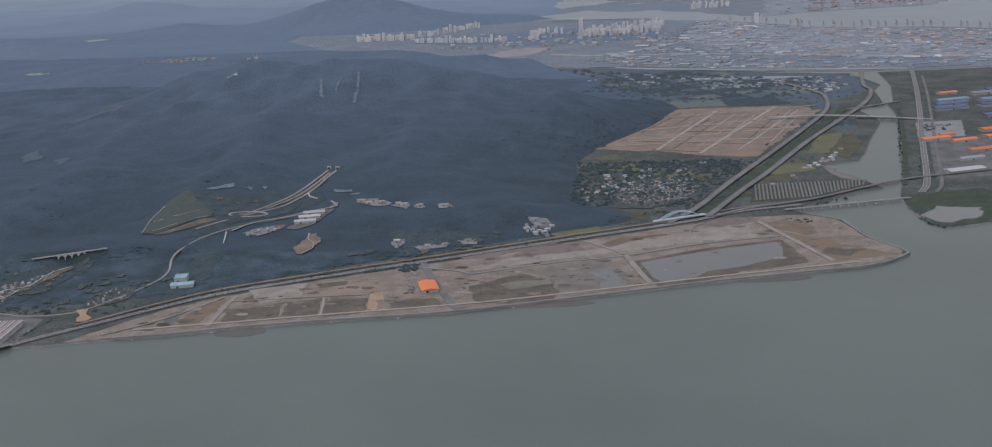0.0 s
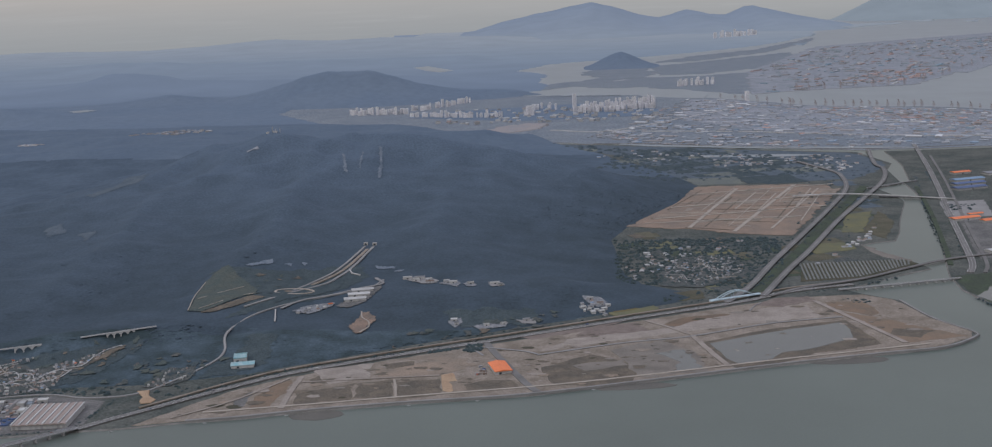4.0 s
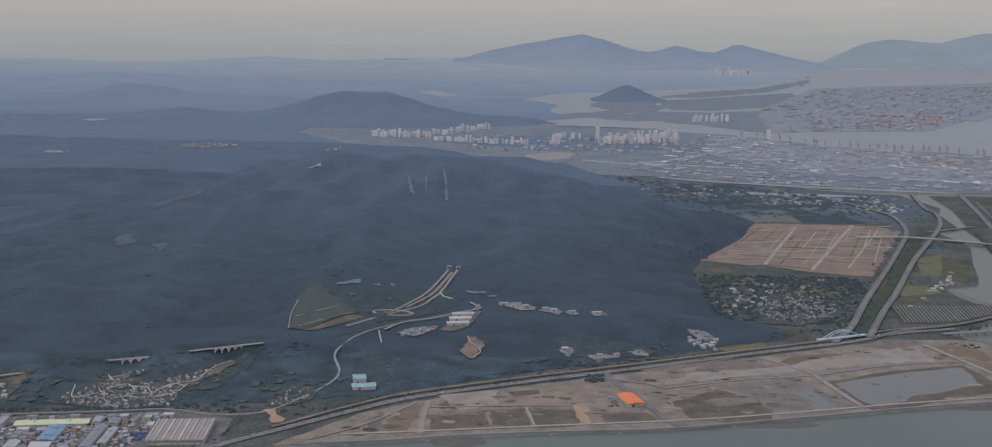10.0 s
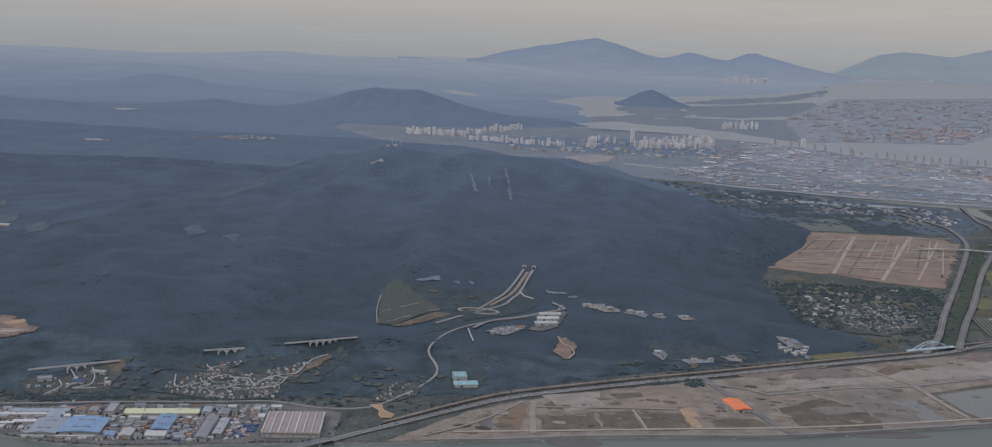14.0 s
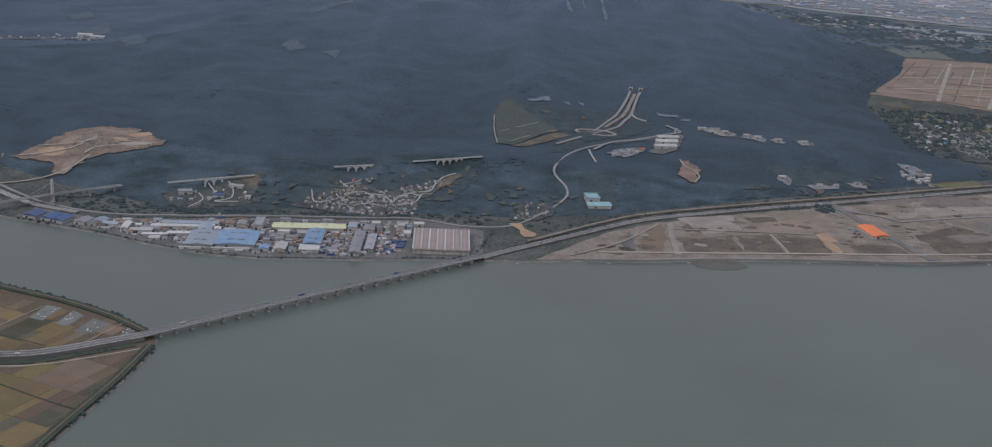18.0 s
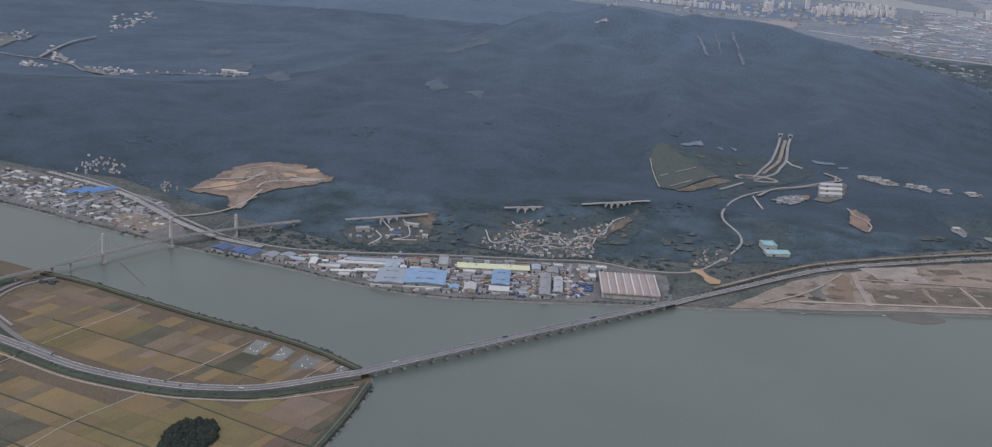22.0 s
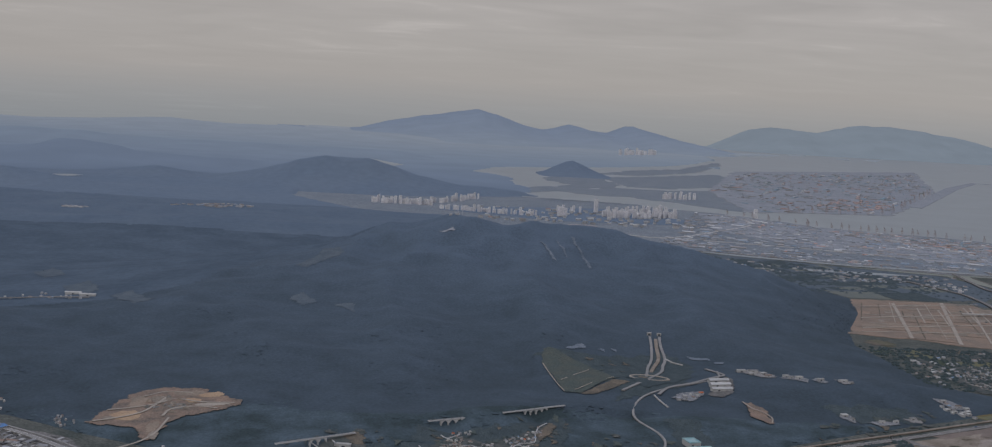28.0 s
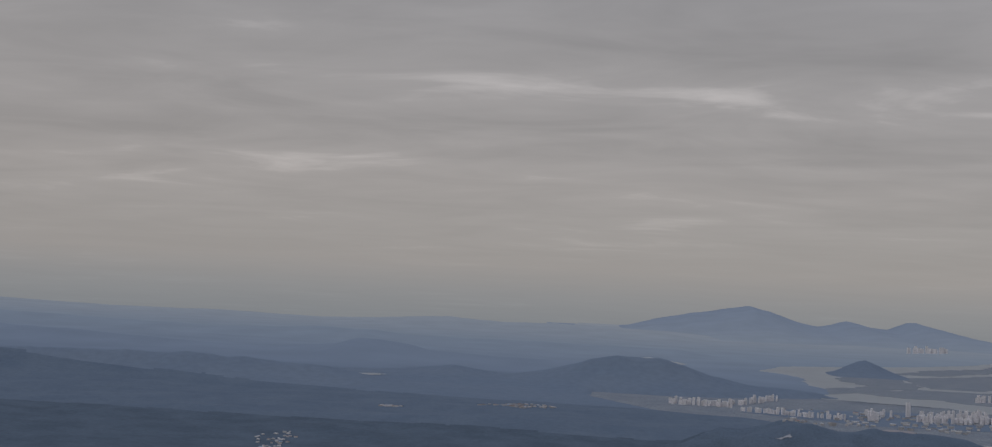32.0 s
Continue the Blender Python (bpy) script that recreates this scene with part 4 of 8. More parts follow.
def reclaimed_land():
    top = 0.62
    strip = [(-30, 307.5), (-15, 312), (0, 315), (20, 321), (47, 327), (84, 334), (124, 347.5), (160, 360.5), (195, 371.5), (216, 378), (229, 389), (231, 395), (222, 412), (216, 438), (206, 447),
             (180, 444), (158.7, 434), (119, 413), (71, 387), (38, 370), (6, 351), (-9, 338)]
    base = plot("reclaimed_land", "reclaimed land of gravel, scrub and shallow ponds", strip, GRAVEL, top, by=0.4, seed=2)
    t = top + 0.05
    scrubs = [
        ([(11.5, 335.7), (20.7, 339.3), (27.9, 344), (29.9, 327.8), (22.2, 326.2), (14.2, 323.5)], SCRUB), ([(29.3, 344.1), (39.4, 347.2), (42.8, 330.3), (30.8, 327.9)], SCRUB), ([(41.9, 344.9), (54.1, 347.5), (57.3, 334.1), (55.1, 331.7), (44.3, 329.9)], SCRUB),
        ([(12.7, 347.9), (14.1, 351.8), (18.3, 350.8), (19.5, 345.3), (14.3, 343.1)], SCRUB), ([(-0.4, 332), (2.3, 344.1), (7.3, 347.6), (8.6, 335.5), (6.5, 333.1), (6.8, 321.9), (0.8, 320.4)], STUBBLE), ([(-5.9, 327.7), (-2, 337.8), (-1.7, 323.5), (-3.7, 320.6)], QUAY),
        ([(32.6, 358.9), (46.5, 364.5), (60.8, 369.5), (61.9, 357.5), (53.1, 350.6), (34.3, 349.3)], SOIL), ([(40, 369.5), (48.2, 373.6), (56.6, 370.6), (54.6, 367), (44.3, 368.4)], SOIL), ([(62, 342), (69.7, 346.7), (77.4, 346), (80.1, 340.2), (66.7, 334.7), (62.6, 336.8)], SCRUB),
        ([(34.6, 363.7), (43.9, 367), (44.6, 361.6), (35.7, 358.4)], SCRUB), ([(96.4, 393.8), (100.4, 403.5), (109.4, 407.2), (117.3, 411.1), (123, 398.3), (118.6, 392.9), (105.5, 389.5)], REDDISH), ([(78, 394), (96, 403), (112, 412), (110, 409), (98, 399.5), (82, 391)], REDDISH),
        ([(127.6, 408), (134.6, 417.2), (155.7, 422.2), (152.9, 415.3), (138.9, 409.1), (132, 404.4)], STUBBLE), ([(162.4, 432.9), (172.1, 443), (184.4, 445), (186.7, 439.1), (172.7, 430.4)], REDDISH), ([(86.3, 359), (102, 372.4), (112.8, 365), (117.1, 354.8), (115.3, 345.2), (101.8, 339.4), (89.8, 342.8)], SCRUB),
        ([(112.7, 368.5), (118.9, 371.8), (127.1, 361.1), (129, 351.2), (119.2, 347), (114, 356.2)], MUD), ([(188.2, 424.9), (202.4, 415.2), (222, 395.2), (228.5, 389.5), (206.9, 382.9), (199.9, 401.1)], STUBBLE), ([(190, 436), (204, 437), (206, 420), (202, 417), (190, 427)], STUBBLE), ([(206, 400), (219, 396), (212, 388), (204, 392)], SCRUB),
    ]
    for i, (o, m) in enumerate(scrubs):
        plot("scrub_patch", "patch of dry brown scrub", o, m, t + 0.001 * i, by=0.7, seed=30 + i, thick=0.1, parent=base)
    plot("gravel_lot", "pale raked gravel", [(11.3, 357.5), (30, 365.4), (31.4, 349.2), (20.2, 343.5)], PALE_GRAVEL, t + 0.02, by=0.6, seed=52, thick=0.1, parent=base)
    plot("gravel_lot", "pale raked gravel", [(84, 376), (96, 392), (128, 402), (150, 410), (180, 424), (186, 416), (150, 404), (120, 392)], PALE_GRAVEL, t + 0.021, by=0.8, seed=53, thick=0.1, parent=base)
    plot("gravel_lot", "pale raked gravel", [(128, 402), (140, 412), (165, 428), (182, 432), (184, 422), (160, 412)], PALE_GRAVEL, t + 0.022, by=0.8, seed=54, thick=0.1, parent=base)
    plot("earth_patch", "fresh tan earth", [(54.6, 351.9), (57.9, 354.1), (61, 344.9), (59.8, 334.3), (57.3, 336.4), (55.2, 344.6)], EARTH, t + 0.03, by=0.5, seed=50, thick=0.1, parent=base)
    plot("earth_patch", "fresh tan earth", [(58.1, 344.7), (61.9, 346.2), (63.9, 336.8), (60.5, 335.5)], SOIL, t + 0.032, by=0.5, seed=51, thick=0.1, parent=base)
    rnd = random.Random(17)
    for i in range(230):
        x = rnd.uniform(-20, 222)
        y = rnd.uniform(float(shore_y(x)) + 4, float(np.interp(x, [-9, 6, 38, 71, 119, 159, 206], [335, 349, 368, 385, 411, 431, 444])) - 2)
        if inside(x, y, strip):
            r = rnd.choice((0.3, 0.4, 0.5, 0.7, 1.0, 1.6)) * rnd.uniform(0.7, 1.2)
            o = [(x + r * rnd.uniform(0.6, 1.2) * 1.7 * math.cos(a), y + r * rnd.uniform(0.5, 1.1) * math.sin(a)) for a in np.linspace(0, 2 * math.pi, 12)[:-1]]
            plot("scrub_patch", "", o, rnd.choice((SCRUB, SCRUB, SCRUB, SCRUB, SOIL, MUD, GRAVEL, PALE_GRAVEL, GROUND_WEED)), t + 0.055 + 0.0003 * i, thick=0.05, parent=base, by=0.35 * r ** 0.5, seed=200 + i)
    bank = [(138.5, 384), (163, 399.5), (192, 411), (195, 398), (198, 381), (175, 371.5), (162, 361), (148, 355.5), (143, 366)]
    plot("pond_bank", "dark scrubby rim of the pond", bank, SCRUB, t + 0.02, by=0.5, seed=60, thick=0.1, parent=base)
    plot("pond", "still grey water", [(141.8, 383.3), (164.5, 396.5), (189.9, 407.5), (191.4, 398.6), (190, 388), (174.5, 376.5), (163.8, 372), (160.2, 365.6), (149.4, 360), (146, 366.4)], POND, t + 0.08, by=0.35, seed=61, thick=0.05, parent=base)
    plot("pond_bank", "muddy rim of the pond", [(108, 378), (127, 388), (137, 372), (139, 352), (118, 352)], MUD, t + 0.02, by=1.0, seed=62, thick=0.1, parent=base)
    plot("pond", "shallow grey water among mud", [(122.9, 373), (133.5, 377), (136.5, 355), (127.5, 354), (130, 363.4)], POND, t + 0.08, by=1.0, seed=63, thick=0.05, parent=base)
    plot("pond", "shallow grey water among mud", [(96, 360), (112, 366), (114, 360), (100, 355)], MUD, t + 0.08, by=1.0, seed=64, thick=0.05, parent=base)
    for i, (pts, w, m) in enumerate((
            ([(65, 389), (70, 374), (82, 343), (86, 335)], 2.4, ASPHALT), ([(60, 386), (62, 392), (60, 384), (66, 372)], 0.8, ROADGREY),
            ([(40, 348), (42, 339), (43.6, 330)], 0.7, PALE), ([(9.5, 351), (9.6, 338), (10.6, 321)], 1.8, PALE_GRAVEL), ([(-12, 318), (20, 325), (50, 332), (90, 341), (125, 352), (160, 364), (195, 375), (214, 381)], 1.1, PALE),
            ([(84, 372), (113, 385), (136, 392), (165, 407), (192, 415)], 1.0, ROADGREY), ([(137, 392), (142, 371), (145.6, 358)], 2.0, PALE_GRAVEL), ([(186, 438), (196, 410), (206, 382)], 2.0, PALE_GRAVEL),
            ([(10, 345), (34, 348.5), (54, 351)], 0.8, PALE_GRAVEL), ([(121, 413), (129, 404), (136, 394)], 1.2, PALE_GRAVEL), ([(-20, 313), (-6, 328), (6, 349)], 0.8, PALE_GRAVEL), ([(60, 383), (80, 376), (84, 373)], 0.9, ROADGREY), ([(160, 424), (163, 432), (166, 436)], 0.5, ROADGREY))):
        line = smooth_line(pts, 3.0)
        part("track", band("track", line, w, np.full(len(line), t + 0.12 + 0.008 * i), 0.1, m), base)
    edge = [(x, y + 0.3) for x, y in SHORE if x > -20] + [(231.5, 394.5), (223, 412), (217.5, 438)]
    road("sea_wall", "pale stone sea wall along the reclaimed land", edge, 0.8, ROADGREY, drape=False, level=0.85, thick=0.8)
    for x, y, w, d in ((22, 317.4, 8, 4.4), (184, 365.0, 13, 3.6), (115, 341.0, 13, 3.0)):
        o = [(x + w * math.cos(a), y + d * math.sin(a) + 0.33 * w * math.cos(a) * (0.35 if x > 100 else 0.2)) for a in np.linspace(0, 2 * math.pi, 14)[:-1]]
        plot("mud_bank", "dark tidal mud at the foot of the wall", o, SHOAL, 0.1, by=0.4, seed=int(x), thick=0.3)


def west_lots():
    """Concrete, grass and earth lots between the sheds of the western yards."""
    rnd = random.Random(41)
    area = [(-320, 356), (-274, 340), (-248, 332.5), (-224, 323), (-222, 338), (-214, 340), (-236, 355), (-262, 364), (-320, 380)]
    yard = bpy.data.objects["west_yards"]
    u, v = np.array([math.cos(radians(-18)), math.sin(radians(-18))]), np.array([math.sin(radians(18)), math.cos(radians(18))])
    for i in range(60):
        c = np.array([rnd.uniform(-320, -212), rnd.uniform(320, 380)])
        w, d = rnd.uniform(2, 7), rnd.uniform(2, 4.5)
        o = [c + u * w * a + v * d * b for a, b in ((-1, -1), (1, -1), (1, 1), (-1, 1))]
        if all(inside(p[0], p[1], area) for p in o):
            plot("yard_lot", "", [tuple(p) for p in o], rnd.choice((ASPHALT, SCRUB, GRASS, ROADGREY, LOWLAND, QUAY, LOWLAND)), 0.56 + 0.005 * i, thick=0.06, parent=yard, by=0.3, seed=i)


def strip_plots():
    plot("works_yard", "grey concrete yards of the riverside works",
         [(-182, 307.5), (-156, 302), (-136, 295.5), (-117, 291.6), (-103, 292), (-83, 296), (-66, 300), (-50, 304), (-45, 309), (-47, 329), (-66, 334), (-88, 329), (-115, 323), (-138, 316.5), (-160, 312), (-178, 316)],
         QUAY, 0.55, by=0.3)
    plot("west_yards", "mixed yards of sheds, plots and bare ground",
         [(-330, 353.5), (-274, 337), (-248, 329.5), (-222, 320), (-200, 312.5), (-190, 316), (-200, 334), (-214, 352), (-236, 361), (-262, 368), (-330, 388)], QUAY, 0.5, by=0.8, seed=4)
    plot("bare_plot", "levelled tan earth plot", [(-222, 324), (-205, 315), (-198, 328), (-208, 334), (-219, 336.5)], SOIL, 0.6, by=0.6, seed=5)
    west_lots()
    plot("green_plot", "overgrown dark plot", [(-254, 362), (-240, 359), (-243, 347), (-256, 352)], GRASS, 0.6, by=0.5, seed=6)
    plot("earth_ramp", "fresh orange earth ramp beside the road", [(-39.5, 338), (-36.5, 339), (-35, 334), (-30.5, 330), (-31, 327.5), (-34, 326), (-36, 332)], EARTH, 0.8, by=0.6, seed=7)
    plot("building_site", "wide graded pinkish building site with a grid of tracks", [(119, 592), (140, 651), (164.7, 717), (222, 719), (241, 712), (243, 690), (197, 563), (170, 572), (150, 584)], PINK, 0.75, by=1.5, seed=8)
    site = bpy.data.objects["building_site"]
    u, v = np.array([0.30, 0.954]), np.array([0.94, 0.34])
    for a, b, w in (((150, 586), (187, 706), 2.0), ((171, 574), (222, 715), 2.0), ((190, 580), (234, 700), 1.2), ((133, 612), (228, 642), 1.6), ((144, 645), (236, 678), 1.8), ((160, 688), (246, 716), 1.6), ((128, 600), (210, 612), 1.3)):
        n = 14
        line = [np.array([a[0] + (b[0] - a[0]) * i / n, a[1] + (b[1] - a[1]) * i / n]) for i in range(n + 1)]
        part("track", band("track", line, w, np.full(n + 1, 0.96), 0.1, PALE), site)
    rnd = random.Random(3)
    quad = [np.array(p) for p in ((121.0, 596.0), (164.0, 710.0), (246.0, 728.0), (198.0, 566.0))]
    for k in range(26):
        q = (k + rnd.uniform(0.1, 0.9)) / 26
        a, b = (quad[0] + (quad[3] - quad[0]) * q, quad[1] + (quad[2] - quad[1]) * q) if k % 2 else (quad[0] + (quad[1] - quad[0]) * q, quad[3] + (quad[2] - quad[3]) * q)
        s0, s1 = sorted((rnd.uniform(0.03, 0.6), rnd.uniform(0.5, 0.97)))
        line = [a + (b - a) * (s0 + (s1 - s0) * i / 8) for i in range(9)]
        part("track", band("track", line, rnd.uniform(0.4, 0.9), np.full(9, 0.93), 0.08, rnd.choice((PALE, PALE, SCRUB))), site)
    for i in range(46):
        s, q = rnd.uniform(0.05, 0.95), rnd.uniform(0.02, 0.95)
        c = np.array([125, 600]) + s * np.array([58, 112]) + q * np.array([72, -8])
        if inside(c[0], c[1], [(122, 596), (163, 708), (246, 730), (242, 690), (197, 572), (150, 590)]):
            w, d = rnd.uniform(3, 9), rnd.uniform(2.5, 6)
            o = [tuple(c + u * d * su + v * w * sv) for su, sv in ((-1, -1), (-1, 1), (1, 1), (1, -1))]
            plot("graded_plot", "", o, rnd.choice((SOIL, PINK, GRAVEL, SOIL, PINK)), 0.77 + 0.002 * i, by=0.25, seed=90 + i, thick=0.08, parent=site)
    fields = [([(107, 433), (123.6, 442), (127, 428), (110, 420)], LIME), ([(222.7, 569), (232.5, 613.8), (249, 624.7), (232, 571.3)], LIME), ([(231.6, 568), (252, 624), (252.8, 593.6), (239, 552)], FALLOW), ([(195.4, 540.4), (219.2, 545.3), (221.3, 530.9), (201.8, 521.8)], LIME),
              ([(158, 751), (190, 752), (194, 726), (165, 724)], LIME), ([(192, 752), (227, 760), (229, 728), (196, 726)], GRASS), ([(130, 800), (176, 826), (182, 812), (140, 786)], GRASS),
              ([(110, 838), (150, 860), (152, 848), (118, 826)], LIME), ([(190, 800), (240, 830), (246, 815), (196, 786)], GRASS), ([(130, 452), (144, 458), (146, 446), (132, 440)], FALLOW),
              ([(172, 700), (150, 690), (146, 672), (160, 668)], SOIL), ([(70, 925), (104, 915), (100, 900), (72, 906)], LIME)]
    for i, (o, m) in enumerate(fields):
        # fields beyond 640 north swap to the copies with painted haze
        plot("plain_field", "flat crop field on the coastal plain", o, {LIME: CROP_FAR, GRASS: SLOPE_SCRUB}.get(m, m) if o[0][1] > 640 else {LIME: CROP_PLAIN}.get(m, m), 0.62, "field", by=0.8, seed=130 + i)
    # overlay that pales the far plain, haze put into its colour
    plot("ground_north_plain", "hazy far plain of scrub and small plots", [(100, 735), (160, 742), (262, 735), (286, 772), (296, 800), (286, 856), (229, 880), (151, 920), (60, 956), (40, 956), (116, 880), (148, 800)], SCAR, 0.44, by=2.0, seed=77, thick=0.05)
    land = bpy.data.objects["ground"]
    n = 0
    for k in range(900):
        x, y = rnd.uniform(108, 285), rnd.uniform(440, 900)
        w, d = rnd.uniform(2, 7) * (1 + (y - 440) / 500), rnd.uniform(2, 5) * (1 + (y - 440) / 300)
        a = radians(20) + rnd.uniform(-0.15, 0.15)
        q = [(x + p * w * math.cos(a) - s * d * math.sin(a), y + p * w * math.sin(a) + s * d * math.cos(a)) for p, s in ((-1, -1), (1, -1), (1, 1), (-1, 1))]
        east = float(np.interp(y, [440, 500, 540, 600, 660, 720, 790, 900], [190, 222, 218, 250, 264, 262, 280, 200]))
        west = float(np.interp(y, [p[1] for p in EAST], [p[0] for p in EAST]))
        site_here = inside(x, y, [(112, 580), (160, 728), (246, 722), (250, 690), (200, 550)])
        if west + w < x < east - w and not site_here and n < 150:
            n += 1
            # plots beyond 640 north use the haze-toned colours too
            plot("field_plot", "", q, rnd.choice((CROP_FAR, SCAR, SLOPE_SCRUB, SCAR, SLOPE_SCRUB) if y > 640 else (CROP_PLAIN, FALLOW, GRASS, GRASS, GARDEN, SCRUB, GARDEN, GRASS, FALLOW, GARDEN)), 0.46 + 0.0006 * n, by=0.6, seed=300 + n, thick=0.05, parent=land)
    o = [(191.8, 502), (236.4, 507), (240, 499), (211, 475), (186.4, 470)]
    vine = plot("greenhouse_field", "field of pale greenhouse rows beside the canal", o, FALLOW, 0.6, "field")
    for i in range(30):
        x = 189 + i * 1.6
        low, high = float(np.interp(x, [186.4, 211, 240], [471, 476, 499.5])), float(np.interp(x + 2, [191.8, 236.4, 240], [501.5, 506.5, 500]))
        if high - low > 2:
            line = [np.array([x, low]), np.array([x + 2.0, high])]
            part("greenhouse", band("greenhouse", line, 0.8, np.full(2, 0.85), 0.25, SHEETED), vine)
    plot("canal_mud", "grey mud flat at the canal's edge", [(225, 540), (226, 524), (229, 514), (234, 507), (240, 504), (237, 514), (231, 523), (229, 534)], MUD, 0.25, by=1.2, seed=9, thick=0.2)
    plot("salt_pond", "shallow pale pond on the far bank", [(247, 443), (256.9, 456), (272, 453), (268, 438.7), (253.5, 430.5)], POND, 0.62, by=1.2, seed=10)
    plot("east_marsh", "dark overgrown marsh beside the canal mouth", [(248.5, 475), (281, 487), (290, 470), (268, 431), (254, 425.5), (249.6, 434), (246.6, 453)], GRASS, 0.5, by=0.6, seed=19)
    plot("east_lot", "pale concrete lot of the far bank works", [(281, 600), (290, 648), (314, 651), (305, 604.6)], ROADGREY, 0.55, by=0.5, seed=11)
    plot("east_lot", "pale concrete lot of the far bank works", [(268, 506), (284, 590), (312, 604), (330, 560), (300, 512)], QUAY, 0.55, by=0.5, seed=12)
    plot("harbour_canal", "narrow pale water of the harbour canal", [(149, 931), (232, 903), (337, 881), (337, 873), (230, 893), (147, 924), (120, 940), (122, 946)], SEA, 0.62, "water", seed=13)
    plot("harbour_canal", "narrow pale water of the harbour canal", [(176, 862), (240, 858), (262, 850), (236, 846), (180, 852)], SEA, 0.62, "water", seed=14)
    plot("port_yard", "huge paved container yard", [(180, 1120), (250, 1010), (330, 950), (430, 940), (540, 985), (530, 1060), (430, 1170), (318, 1222), (236, 1336), (205, 1350)], QUAY_FAR, 0.6, by=3.0, seed=15)
    # town ground borrows the far canopy tone with its painted haze
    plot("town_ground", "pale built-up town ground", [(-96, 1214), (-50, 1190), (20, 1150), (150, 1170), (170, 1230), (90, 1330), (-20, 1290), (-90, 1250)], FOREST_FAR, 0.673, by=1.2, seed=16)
    plot("town_earthwork", "bare orange earthwork below the towers", [(-8, 1048), (10, 1092), (36, 1122), (56, 1116), (46, 1072), (28, 1050), (10, 1042)], SOIL_FAR, 1.2, by=3.0, seed=17, thick=0.8)
    plot("town_basin", "pale harbour basin behind the town", [(150, 1425), (182, 1446), (232, 1404), (222, 1350), (190, 1372), (158, 1400)], SEA, 0.62, "water", seed=18)


def hill_clearings():
    clearing("quarry", "raw tan earth quarry cut into the woods", [(-211, 363), (-207, 378), (-202, 391), (-193, 398), (-181, 397), (-174, 388), (-166, 383), (-165, 380), (-172, 374), (-181, 370), (-185, 366), (-187, 356), (-188, 347), (-191, 351), (-196, 360), (-203, 361)], CUT, seed=1, rag=1.2)
    for pts, w in (([(-207, 374), (-193, 379), (-188, 385), (-178, 381), (-167, 381)], 0.8), ([(-209, 364), (-197, 371), (-193, 378), (-190, 388)], 0.9), ([(-186, 369), (-187, 355), (-190, 347), (-196, 340), (-203, 335)], 0.7), ([(-188, 369), (-187, 375), (-180, 378), (-172, 376)], 0.9), ([(-198, 386), (-192, 392), (-183, 391)], 0.6)):
        road("quarry_track", "pale haul track across the quarry", pts, w, PALE, lift=0.55, step=2.0, thick=0.15)
    for i, (x, y, a, b, m) in enumerate(((-200, 370, 5, 4, EARTH), (-184, 391, 6, 3, SOIL), (-176, 389, 4, 3, EARTH), (-189, 360, 2, 5, SOIL), (-199, 382, 3, 6, SOIL), (-185, 378, 3, 3, STONE), (-174, 379, 6, 1.2, PALE), (-187, 352, 1.5, 4, GRAVEL), (-192, 384, 4, 3, GRAVEL), (-181, 383, 3, 2, EARTH), (-205, 367, 2, 2, GRAVEL))):
        o = [(x + a * math.cos(q), y + b * math.sin(q)) for q in np.linspace(0, 2 * math.pi, 11)[:-1]]
        clearing("quarry_patch", "patch of fresh cut earth in the quarry", o, m, 0.38 + 0.012 * i, seed=40 + i)
    clearing("cemetery_slope", "pale green triangular clearing on the slope", [(-57, 456), (-55.5, 471), (-53, 473), (-45, 461), (-33, 447), (-30, 436), (-38, 427), (-46, 417), (-52, 419)], MEADOW, seed=3, rag=0.2)
    for pts in ([(-48, 420), (-46, 422), (-38, 430), (-31, 436)], [(-52, 431), (-45, 440), (-39, 449)], [(-52, 419), (-55, 436), (-57, 456)]):
        road("meadow_path", "thin pale path across the meadow", pts, 0.35, PALE, lift=0.5, step=2.0, thick=0.12)
    clearing("earth_verge", "tan earth verge below the meadow", [(-46, 416), (-38, 425), (-30, 434), (-25, 432), (-32, 424), (-41, 415)], SCRUB, 0.3, seed=31, rag=0.4)
    clearing("tan_clearing", "bare tan clearing in the woods", [(16, 418), (18.6, 419), (22, 410), (20, 393), (17.5, 393), (14, 402)], CUT, 0.4, seed=4, rag=0.8)
    road("clearing_track", "pale track round the bare clearing", [(15.4, 419), (17, 412), (20, 408), (21.5, 401), (19.6, 394)], 0.5, PALE, lift=0.6, step=1.5, thick=0.15)
    for i, o in enumerate(([(-42.5, 655), (-41, 656), (-37, 643), (-34.6, 633), (-36.5, 633), (-39, 645)], [(-31.8, 663), (-30.8, 663), (-27.4, 636), (-28.4, 636)], [(-22.4, 667), (-21, 667), (-17, 645), (-14.8, 628), (-16.6, 628), (-19, 648)])):
        clearing("rock_face", "pale bare rock streak below the ridge", o, ROCK, 0.35, cell=0.5, seed=70 + i, rag=0.4)
    clearing("summit_lot", "small pale lot below the summit", [(-99, 658), (-92, 657), (-90, 655), (-97, 655)], QUAY_FAR, 0.4, seed=76, rag=0.3)
